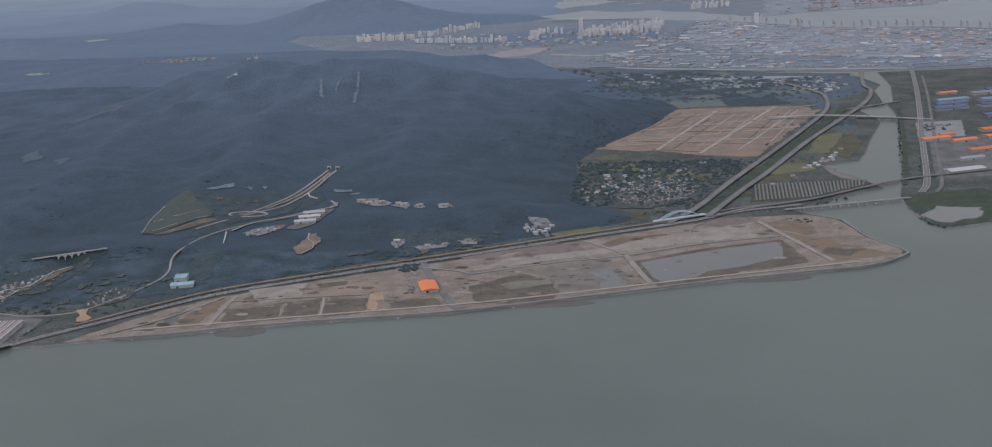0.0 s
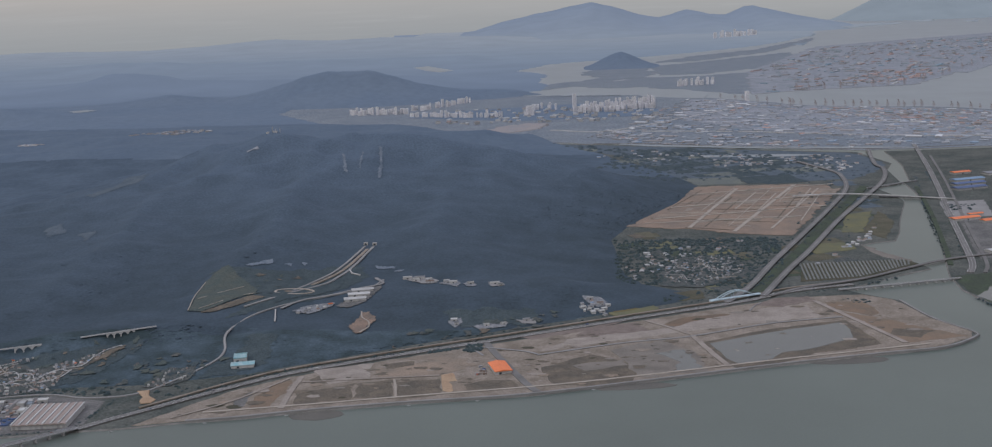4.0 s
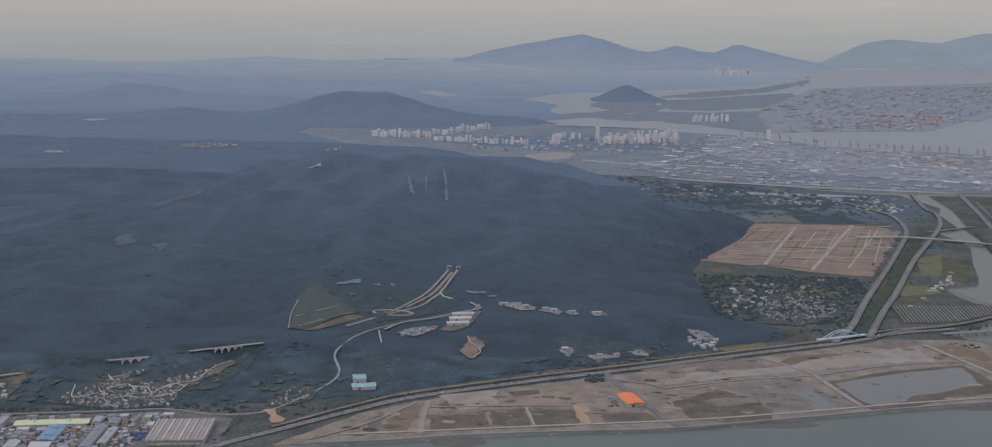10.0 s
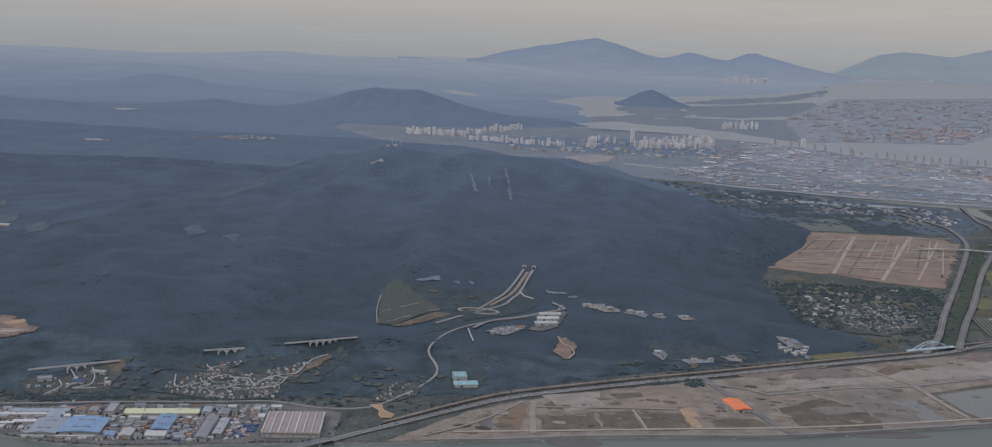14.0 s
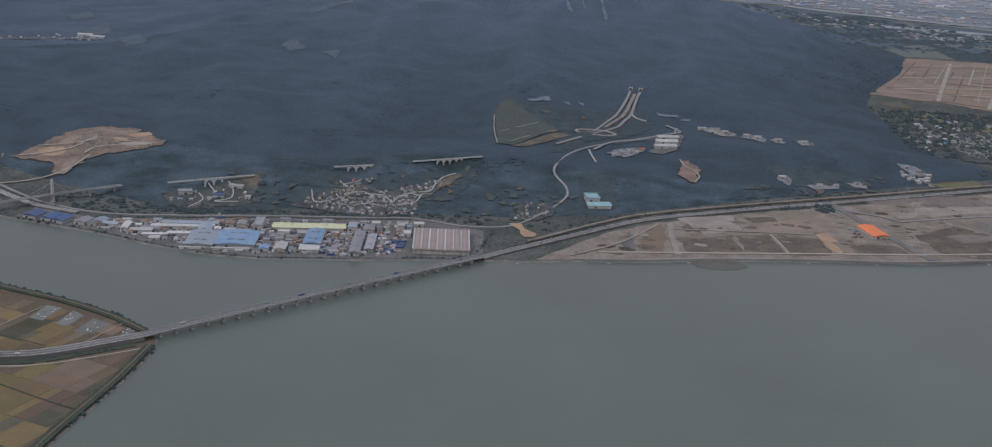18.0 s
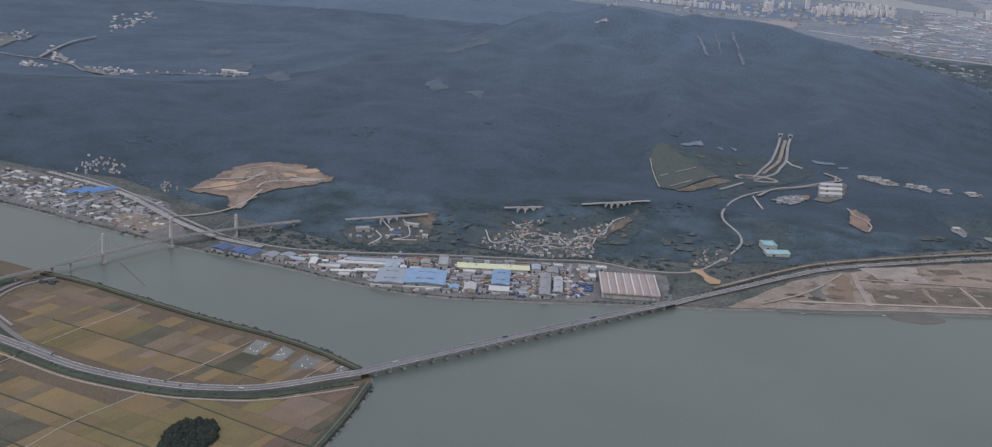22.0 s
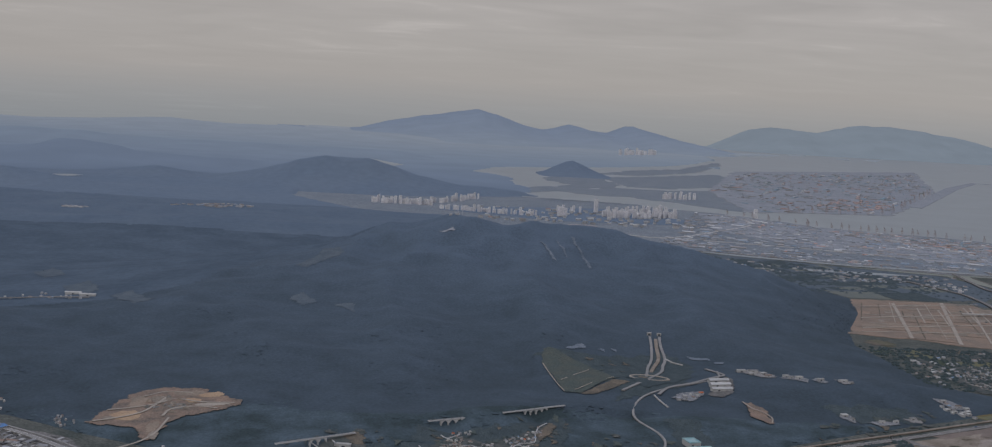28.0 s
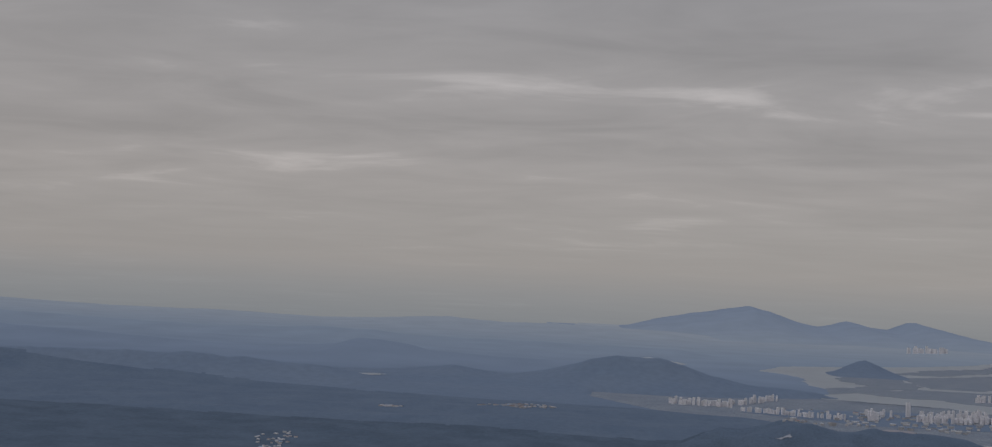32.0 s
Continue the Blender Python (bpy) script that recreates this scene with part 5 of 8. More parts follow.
    for i, o in enumerate(([(-173, 604), (-166, 630), (-156, 652), (-151, 634), (-158, 616), (-168, 602)], [(-169, 547), (-164, 556), (-156, 540), (-163, 533)], [(-147, 536), (-139, 537), (-136, 519), (-141, 527)], [(-320, 640), (-316, 663), (-300, 630), (-306, 617)], [(-287, 583), (-280, 607), (-266, 575), (-271, 563)],
                           [(-256, 560), (-249, 570), (-230, 535), (-236, 520)])):
        clearing("bare_slope", "pale thin scrub on the wooded slope", o, SCAR, 0.16, cell=0.9, seed=80 + i, rag=1.0)
    for i, o in enumerate(([(-60, 468), (-30, 474), (-2, 492), (8, 470), (-2, 436), (-22, 420), (-34, 408), (-30, 424), (-44, 446)], [(-113, 341), (-105, 368), (-86, 370), (-58, 386), (-54, 374), (-64, 345), (-80, 335)],
                           [(-26, 352), (-18, 372), (-20, 392), (-10, 390), (-6, 366), (-14, 352)], [(-150, 326), (-142, 342), (-130, 352), (-114, 350), (-112, 332), (-134, 324)], [(46, 420), (80, 424), (84, 412), (56, 402)])):
        clearing("scrub_slope", "grey-green scrub on the lower slope", o, SLOPE_SCRUB, 0.12, cell=0.8, seed=60 + i, rag=1.6)
    clearing("tunnel_yard", "cleared ground around the tunnel road", [(-26, 440), (-12, 470), (-2, 470), (0, 448), (-8, 436), (-20, 426)], SLOPE_SCRUB, 0.3, seed=5)
    clearing("hillside_lot", "pale lot of hillside works", [(4, 426), (8, 433), (13, 445), (17, 451), (18, 445), (15, 430), (9, 424)], QUAY, 0.35, seed=6, rag=0.3)
    clearing("hillside_lot", "pale lot of hillside works", [(-11, 419), (-8, 424), (-3, 429), (3, 430), (2, 425), (-5, 417)], WORN_PAD, 0.36, seed=13, rag=0.8)
    road("hillside_road", "grey road along the hillside works", [(-16, 421), (-12, 428), (-6, 434), (2, 440), (12, 449), (17, 455), (12, 466)], 1.3, ROADGREY, lift=0.5, step=2.0, thick=0.2)
    for i, o in enumerate(([(23, 463), (27, 464), (33, 465), (39, 460), (39, 455), (33, 455), (28, 458)], [(40, 455), (43, 459), (46, 457), (50, 448), (48, 445), (43, 450)], [(51, 447), (53, 449), (57, 445), (56, 443), (52, 444)], [(60, 448), (66, 449), (68, 445), (62, 443)],
                           [(50, 412), (53, 413), (55, 408), (53, 402), (50, 405)], [(56, 404), (66, 408), (72, 409), (72, 406), (62, 402)], [(75, 412), (81, 414), (82, 411), (76, 409)], [(98, 442), (105, 441), (108, 432), (104, 430), (100, 435)])):
        clearing("works_pad", "pale concrete pad of small hillside works", o, WORN_PAD if i % 3 else ROADGREY, 0.3, cell=0.4, seed=140 + i, rag=0.9)
    for i, o in enumerate(([(8, 485), (17, 483), (18, 480), (9, 482)], [(18, 477), (22, 477), (22, 474), (18, 475)], [(-46, 474), (-37, 486), (-36, 482), (-43, 474)], [(-31, 484), (-28, 484), (-28, 481), (-31, 482)], [(-24, 487), (-22, 487), (-22, 484), (-24, 485)])):
        clearing("hill_bald", "small pale bald patch among the trees", o, ROCK, 0.3, cell=0.5, seed=150 + i, rag=0.5)
    for i, o in enumerate(([(106, 458), (119, 470), (122, 462), (121, 452), (113, 448), (106, 446)], [(106, 441), (120, 446), (120, 441), (108, 437)], [(109, 430), (118, 434), (119, 430), (110, 425)])):
        plot("plain_field", "flat yellow-green crop field at the foot of the hills", o, (CROP_PLAIN, CROP_PLAIN, LIME)[i], 0.7, "field", by=0.6, seed=160 + i)
    # thin scrub, gardens and bare soil scattered along the foot of the hills
    rnd = random.Random(61)
    for area, count in (([(-150, 326), (-146, 350), (-120, 368), (-108, 350), (-110, 330)], 44), ([(-112, 336), (-106, 366), (-88, 374), (-58, 386), (-52, 372), (-66, 342)], 60), ([(-56, 345), (-48, 372), (-22, 372), (-14, 356), (-30, 345)], 26), ([(20, 384), (50, 402), (92, 424), (96, 414), (60, 394), (30, 380)], 26), ([(-46, 452), (-30, 478), (-6, 476), (-10, 444), (-30, 436)], 12)):
        xs, ys = [p[0] for p in area], [p[1] for p in area]
        n = 0
        while n < count:
            x, y = rnd.uniform(min(xs), max(xs)), rnd.uniform(min(ys), max(ys))
            if inside(x, y, area):
                r, w = rnd.choice((0.5, 0.7, 0.9, 1.3, 1.8)), rnd.uniform(0.5, 1.0)
                o = [(x + r * rnd.uniform(0.7, 1.3) * math.cos(q), y + 1.6 * w * r * rnd.uniform(0.7, 1.3) * math.sin(q)) for q in np.linspace(0, 2 * math.pi, 9)[:-1]]
                clearing("hill_scrub", "patch of thin scrub and garden at the hill's foot", o, rnd.choice((SCRUB, GARDEN, GARDEN, MEADOW, MEADOW, SLOPE_SCRUB, SCRUB_YARD)), 0.3 + 0.003 * n, cell=0.4, seed=170 + n, rag=1.0)
                n += 1
    clearing("village_ground", "pale paths and gardens of a hillside village", [(-108, 338), (-101, 352), (-92, 364), (-84, 358), (-73, 366), (-61, 380), (-60, 374), (-70, 352), (-70, 338), (-84, 333)], GARDEN, 0.25, seed=7)
    clearing("village_ground", "bare yards and gardens of a hillside hamlet", [(-147, 334), (-146, 342), (-138, 342), (-132, 353), (-123, 361), (-120, 336), (-135, 327), (-143, 329)], SCRUB_YARD, 0.25, seed=8, rag=1.0)
    clearing("bare_bank", "tan eroded bank above the hamlet", [(-128, 355), (-124, 360), (-122, 350), (-126, 350)], SCRUB, 0.3, seed=32, rag=1.0)
    clearing("village_field", "pale terraced field beside the village", [(-67, 367), (-64, 373), (-61, 381), (-59.5, 375), (-62, 368), (-66, 362)], SCRUB, 0.45, seed=33, rag=0.3)
    clearing("village_ground", "pale paths and gardens of a hillside village", [(-40, 342), (-37, 358), (-29, 360), (-26, 352), (-32, 342)], GARDEN, 0.25, seed=9)
    clearing("plain_village_ground", "gardens and lanes of a village on the plain", [(128, 494), (144, 522), (166, 520), (166, 480), (146, 462), (130, 464)], GARDEN, 0.3, seed=12)
    # the far valley: yellow fields, a junction and its roads
    for i, (o, m) in enumerate((([(-452, 597), (-428, 598), (-437, 643), (-454, 656), (-449, 620)], CROP_FAR), ([(-352, 556), (-332, 540), (-340, 554), (-354, 565)], CROP_FAR), ([(-448, 655), (-442, 672), (-429, 633)], SCAR))):
        clearing("valley_field", "pale crop field in the far valley", o, m, 0.5, cell=1.5, seed=95 + i, rag=1.0)
    road("valley_highway", "pale road through the far valley", [(-470, 588), (-448, 593), (-427, 594), (-407, 586), (-390, 582), (-366, 571), (-348, 551), (-323, 538), (-308, 550), (-286, 556), (-266, 558)], 0.9, ROADGREY, lift=0.7, step=5.0)
    road("valley_flyover", "pale elevated road rising across the far valley", [(-390, 582), (-400, 620), (-405, 649), (-404, 672)], 1.6, ROADGREY, lift=1.4, step=5.0)


def village_lanes(area, count, seed, width=0.32):
    """Crooked pale lanes between the houses."""
    rnd = random.Random(seed)
    xs, ys = [p[0] for p in area], [p[1] for p in area]
    n = 0
    while n < count:
        x, y = rnd.uniform(min(xs), max(xs)), rnd.uniform(min(ys), max(ys))
        if not inside(x, y, area):
            continue
        a, pts = rnd.choice((0.3, 1.9, 0.8, 2.4)) + rnd.uniform(-0.3, 0.3), [(x, y)]
        for k in range(rnd.randrange(3, 8)):
            a += rnd.uniform(-0.6, 0.6)
            q = (pts[-1][0] + 2.6 * math.cos(a), pts[-1][1] + 2.6 * math.sin(a))
            if not inside(q[0], q[1], area):
                break
            pts.append(q)
        if len(pts) > 2:
            n += 1
            road("village_lane", "narrow pale lane between village houses", pts, width * rnd.uniform(0.7, 1.3), rnd.choice((ROADGREY, PALE, CONCRETE)), lift=0.4 + 0.004 * n, step=1.5, thick=0.2)


UNDER_VIADUCTS = [(-107, 338), (-101, 352), (-92, 363), (-84, 357), (-73, 365), (-62, 378), (-69, 352), (-70, 338), (-84, 334)]
PLAIN_VILLAGE = [(130, 490), (140, 508), (150, 520), (164, 519), (167, 500), (164, 481), (146, 464), (134, 468)]


# where the harvest is further on (x, y, half widths, steps)
UNEVEN = [(-158, 236, 13, 12, 3.6), (-203, 246, 8, 10, 1.0), (-120, 208, 7, 12, 3.2), (-186, 205, 12, 10, 3.4), (-150, 176, 12, 9, 2.6), (-176, 190, 10, 6, 2.2), (-128, 232, 6, 6, 1.4), (-182, 250, 8, 6, -0.6)]


def farm_fields():
    farm = bpy.data.objects["farm_ground"]
    rnd = random.Random(11)
    north = [(-212, 266), (-198, 269.5), (-177, 261.5), (-157.5, 254.4), (-140, 249), (-126, 243), (-116, 237), (-119, 233), (-130, 224.5), (-139, 221.5), (-152, 220), (-172, 223), (-191, 230), (-203, 239), (-211, 250), (-213, 258)]
    south = [(-215, 229), (-191, 221), (-172, 213.6), (-152, 211), (-139, 212.5), (-130, 215.5), (-119, 224), (-112.5, 228), (-112.5, 212), (-114.5, 190), (-116, 168), (-122, 125), (-260, 100), (-330, 150), (-320, 240), (-260, 240)]
    west = [(-236, 262), (-226, 274), (-243, 280.5), (-300, 293), (-420, 318), (-560, 320), (-560, 250), (-330, 250), (-260, 254)]
    # strips run from ditch to ditch; neighbouring ones ripen alike
    u, v = np.array([math.cos(radians(-18.3)), math.sin(radians(-18.3))]), np.array([math.cos(radians(71)), math.sin(radians(71))])
    o = np.array([-193.4, 244.3])
    crops = (LIME, RICE, GOLDEN, BROWNED, STUBBLE, UMBER, STUBBLE, UMBER)
    for poly, deep, widths in ((north, 12.2, (1.6, 2.4, 3.2, 4.5, 6.0)), (south, 13.4, (2.2, 3.4, 5.0, 7.0, 9.0)), (west, 17.0, (5.0, 8.0, 11.0, 14.0))):
        for j in range(-16, 10):
            s = -420.0 if poly is west else -150.0
            while s < 130:
                w = rnd.choice(widths)
                parts = rnd.choice(((0, 1), (0, 1), (0, 0.5, 1), (0, 0.42, 1), (0, 0.6, 1)))
                for lo, hi in zip(parts, parts[1:]):
                    corners = [o + u * (s + a) + v * deep * (j + c) for a, c in ((0.05, lo), (w - 0.05, lo), (w - 0.05, hi), (0.05, hi))]
                    mid = sum(corners) / 4
                    if all(inside(*(mid + (q - mid) * 0.55), poly) for q in corners):
                        zone = float(rough_noise(mid[:1], mid[1:], 46.0, 91, 2)[0])
                        ripe = sum(h * math.exp(-((mid[0] - a) / r) ** 2 - ((mid[1] - b) / q) ** 2) for a, b, r, q, h in UNEVEN)
                        k = (zone - 0.18) * 9 + ripe + rnd.uniform(-1.3, 1.3)
                        mat = FALLOW if rnd.random() < 0.07 else crops[int(min(7, max(0, k)))]
                        q = [tuple(c - v * 0.12 * (1 if n in (2, 3) else -1) * (1 if (lo == 0 and n < 2) or (hi == 1 and n > 1) else 0.3)) for n, c in enumerate(corners)]
                        part("field", slab("field", q, 0.38 + rnd.uniform(0, 0.03), 0.1, mat), farm)
                s += w
    for pts in ([(-193.4, 244.3), (-163, 234), (-132.3, 225)], [(-232, 220), (-203.4, 210.5), (-172, 199.6), (-149.8, 191.8), (-118, 181)], [(-146, 211), (-121.7, 201), (-112.5, 198)], [(-215, 200), (-180, 188), (-150, 178)]):
        road("field_ditch", "dark ditch with reeds between the fields", pts, 0.4, GRASS, drape=False, level=0.46, thick=0.1)
    for q in ([(-143, 239), (-142.6, 247), (-138.6, 246), (-139.4, 238)], [(-135.8, 237), (-135.2, 245), (-131.8, 243), (-132.6, 236)], [(-130, 233.5), (-128.7, 241.6), (-123.6, 239.4), (-125.6, 233.6)], [(-119, 233), (-119.2, 238), (-116.8, 237), (-117.6, 233.8)]):
        bed = part("sheeted_plot", slab("sheeted_plot", q, 0.46, 0.15, SHEETED), farm, "grey sheeted plot with white dots")
        c = np.mean(q, 0)
        for i in range(6):
            x, y = c[0] + rnd.uniform(-1.5, 1.5), c[1] + rnd.uniform(-2.8, 2.8)
            part("aerator", mesh_of("aerator", [(x - .13, y - .13, .46), (x + .13, y - .13, .46), (x + .13, y + .13, .46), (x - .13, y + .13, .46), (x, y, .65)], [(0, 1, 4), (1, 2, 4), (2, 3, 4), (3, 0, 4)], LINE), bed)
    road("delta_highway", "curved grey highway across the delta fields", [(-113.4, 233.1, 1.5), (-118.5, 229.4, 1.4), (-129.8, 221.4, 1.1), (-138.7, 218.2, 0.9), (-152.2, 216.6, 0.8), (-172.5, 219.3, 0.8), (-191.3, 226.3, 0.9), (-211.4, 234, 1.2), (-226, 240.5, 1.6), (-250, 250, 1.6), (-300, 268, 1.0)], 3.0, drape=False, marks=3, thick=1.0)
    road("highway_verge", "green verge under the delta highway", [(-114, 230), (-119, 226.2), (-130, 218), (-139, 215), (-152, 213.6), (-172, 216.4), (-191, 223.4), (-211, 231), (-228, 238)], 2.4, GRASS, drape=False, level=0.5)
    road("frontage_lane", "pale lane beside the delta highway", [(-111.5, 228), (-118, 223), (-129, 215.6), (-139, 212.7), (-152, 211.2), (-172, 213.8), (-191, 220.8), (-213, 229)], 0.4, PALE, drape=False, level=0.55)
    for pts, w in (([(-214, 268.5), (-216, 257), (-212, 246.5), (-203.7, 238), (-192, 229.5), (-183, 225)], 1.4), ([(-208, 271.5), (-212.6, 264), (-213.5, 254), (-209, 245), (-200, 237.5)], 0.6)):
        road("loop_ramp", "curved ramp around the field's corner", pts, w, ROADGREY if w < 1 else ASPHALT, drape=False, level=0.62)
    plot("junction_green", "dark grass between the ramps of the junction", [(-248, 270), (-228, 271), (-215, 268), (-217, 257), (-213, 246), (-204, 238), (-194, 231), (-214, 234), (-234, 229), (-254, 240), (-260, 256)], GRASS, 0.41, by=0.4, seed=71)
    for cx, cy, r in ((-222, 250.5, 5.5), (-231, 238.5, 5.5), (-240, 262, 6), (-212, 240, 0)):
        if r:
            ring = [(cx + r * math.cos(a), cy + r * math.sin(a)) for a in np.linspace(0, 2 * math.pi, 17)]
            plot("junction_green", "dark grass inside the junction loop", [(cx + (r + 2) * math.cos(a), cy + (r + 2) * math.sin(a)) for a in np.linspace(0, 2 * math.pi, 21)[:-1]], GRASS, 0.42)
            road("loop_ramp", "round loop ramp of the junction", ring, 1.0, ASPHALT, drape=False, level=0.66, step=1.5)
    for pts in (([(-213, 274), (-198.5, 270.5), (-177.4, 262.5), (-157.7, 255.4), (-140, 250.2), (-126, 244.2), (-114.5, 237)]), ([(-110.5, 230), (-111, 212), (-113, 190), (-114.5, 168), (-119, 124)]), ([(-230, 279), (-243, 282.5), (-300, 295), (-420, 321)])):
        road("dike", "grassy dike with a pale track on top", pts, 2.2, GRASS, drape=False, level=0.75, thick=0.6)
        road("dike_track", "pale gravel track on the dike", pts, 0.3, STUBBLE, drape=False, level=0.83, thick=0.1)
    for pts in ([(-188, 229.3), (-184.2, 242.3), (-181, 250), (-178.2, 260)], [(-152.6, 219.4), (-148.5, 229.9), (-143, 246)], [(-154.7, 212), (-162, 194.9), (-165, 182), (-172, 160)], [(-189.5, 222.8), (-193.3, 208.8), (-199, 190), (-206, 168)], [(-127, 222), (-121, 241)]):
        road("field_lane", "narrow pale lane between the fields", pts, 0.24, PALE, drape=False, level=0.5, thick=0.1)
    island = [(-305 + 22 * math.cos(a), 318 + 5 * math.sin(a) - 5 * math.cos(a)) for a in np.linspace(0, 2 * math.pi, 20)[:-1]]
    plot("river_islet", "low dark islet in the river", island, GRASS, 0.4, by=0.8, seed=70, thick=0.5)


roads()
far_country()
reclaimed_land()
strip_plots()
hill_clearings()
farm_fields()
village_lanes(UNDER_VIADUCTS, 16, 5, 0.24)
for pts in ([(-98, 362), (-96, 359), (-92, 364)], [(-105, 352), (-101, 341), (-95, 346)], [(-93, 351), (-89, 355), (-84, 348), (-86, 342)], [(-88, 353), (-82, 353), (-78, 348), (-75, 357), (-70, 355)], [(-78, 350), (-73, 358), (-68, 360), (-67, 368), (-65, 375), (-62, 380)], [(-89, 341), (-85, 344), (-81, 343)], [(-76, 344), (-71, 349), (-70, 357)],
            [(-138, 349), (-133, 341), (-133, 334)], [(-137, 328), (-135, 335), (-138, 340)], [(-132, 351), (-129, 346), (-127, 338), (-131, 334), (-124, 336)]):
    road("village_lane", "winding pale concrete lane between houses and gardens", pts, 0.28, PALE_CONCRETE, lift=0.55, step=1.5, thick=0.2)
village_lanes(PLAIN_VILLAGE, 22, 7, 0.3)

# ---------------------------------------------------------------- things
def plain(name, color, rough=0.7, metal=0.0, each=0.1, second=None, patch=0.5):
    return material(name, color, rough, 0.12, 0.8, 5.0, 0.05, metal, second=second, patch=patch, each=each)


WHITE_WALL = plain("white_wall", (0.40, 0.40, 0.39), each=0.15)
GREY_WALL = plain("grey_wall", (0.36, 0.36, 0.36), each=0.2)
TOWER_WALL = plain("tower_wall", (0.66, 0.645, 0.655), each=0.10)
# far panes lightened, with haze painted over the dark of the glass
TOWER_PANE = plain("hazed_tower_window", (0.30, 0.32, 0.35), 0.5)
GLASS = material("dark_window", (0.05, 0.06, 0.07), 0.25, 0.1, 1.0, 4.0, 0.0, spec=0.6)
ROOFS = {
    "mid_blue": plain("strong_blue_roof", (0.075, 0.175, 0.35), 0.5, each=0.1),
    "blue": plain("blue_roof", (0.125, 0.215, 0.33), 0.5, each=0.12, second=(0.18, 0.26, 0.35)), "dark_blue": plain("dark_blue_roof", (0.055, 0.095, 0.20), 0.5, each=0.15),
    "white": plain("white_roof", (0.43, 0.43, 0.415), 0.6, each=0.18), "grey": plain("grey_roof", (0.245, 0.25, 0.26), 0.6, each=0.25), "pale_blue": plain("pale_blue_roof", (0.245, 0.285, 0.32), 0.6, each=0.15),
    "cream": plain("cream_roof", (0.46, 0.47, 0.30), 0.6), "orange": plain("orange_roof", (0.60, 0.17, 0.065), 0.6, each=0.15), "teal": plain("teal_roof", (0.17, 0.33, 0.36), 0.5, second=(0.30, 0.40, 0.40)),
    "brown": plain("brown_roof", (0.19, 0.14, 0.115), 0.7, each=0.3), "rib": plain("beige_roof", (0.30, 0.245, 0.215), 0.7, second=(0.26, 0.215, 0.19), patch=0.2), "red": plain("red_steel", (0.36, 0.14, 0.10), 0.6, each=0.25),
    "rust": plain("rusty_steel", (0.25, 0.165, 0.12), 0.8, each=0.3),
}
UNIT = {}


def unit(kind, mat):
    """Meshes of size one, shared by all that use them: box, gable roof, low hip roof, flat roof with a rim, arched roof."""
    key = (kind, mat.name)
    if key in UNIT:
        return UNIT[key]
    if kind == "box":
        v = [(x, y, z) for z in (0, 1) for x, y in ((-.5, -.5), (.5, -.5), (.5, .5), (-.5, .5))]
        f = [(0, 1, 5, 4), (1, 2, 6, 5), (2, 3, 7, 6), (3, 0, 4, 7), (4, 5, 6, 7)]
    elif kind == "gable":
        v = [(-.53, -.54, 0), (.53, -.54, 0), (.53, .54, 0), (-.53, .54, 0), (-.53, 0, 1), (.53, 0, 1), (-.53, -.54, -.12), (.53, -.54, -.12), (.53, .54, -.12), (-.53, .54, -.12)]
        f = [(0, 1, 5, 4), (2, 3, 4, 5), (3, 0, 4), (1, 2, 5), (6, 7, 1, 0), (7, 8, 2, 1), (8, 9, 3, 2), (9, 6, 0, 3)]
    elif kind == "hip":
        v = [(-.55, -.55, 0), (.55, -.55, 0), (.55, .55, 0), (-.55, .55, 0), (-.22, 0, 1), (.22, 0, 1), (-.55, -.55, -.15), (.55, -.55, -.15), (.55, .55, -.15), (-.55, .55, -.15)]
        f = [(0, 1, 5, 4), (2, 3, 4, 5), (3, 0, 4), (1, 2, 5), (6, 7, 1, 0), (7, 8, 2, 1), (8, 9, 3, 2), (9, 6, 0, 3)]
    elif kind == "flat":
        v, f = [], []
        for s, z in ((.52, 0), (.52, 1), (.47, 1), (.47, .4)):
            v += [(-s, -s, z), (s, -s, z), (s, s, z), (-s, s, z)]
        for r in range(3):
            f += [(4 * r + i, 4 * r + (i + 1) % 4, 4 * r + 4 + (i + 1) % 4, 4 * r + 4 + i) for i in range(4)]
        f.append((12, 13, 14, 15))
    else:
        v, f, n = [], [], 7
        for i in range(n):
            a = math.pi * i / (n - 1)
            v += [(-.52, -.53 * math.cos(a), math.sin(a)), (.52, -.53 * math.cos(a), math.sin(a))]
        f = [(2 * i, 2 * i + 1, 2 * i + 3, 2 * i + 2) for i in range(n - 1)] + [tuple(range(0, 2 * n, 2))[::-1], tuple(range(1, 2 * n, 2))]
    UNIT[key] = mesh_of(kind, v, f, mat)
    return UNIT[key]


def under(at, inner):
    """The place of a sub-part under a part that is itself stretched."""
    return at.inverted() @ inner


def scaled(x, y, z, w, d, h, turn=0):
    return pose(x, y, z, 0, 0, turn) @ Matrix.Diagonal((w, d, h, 1))


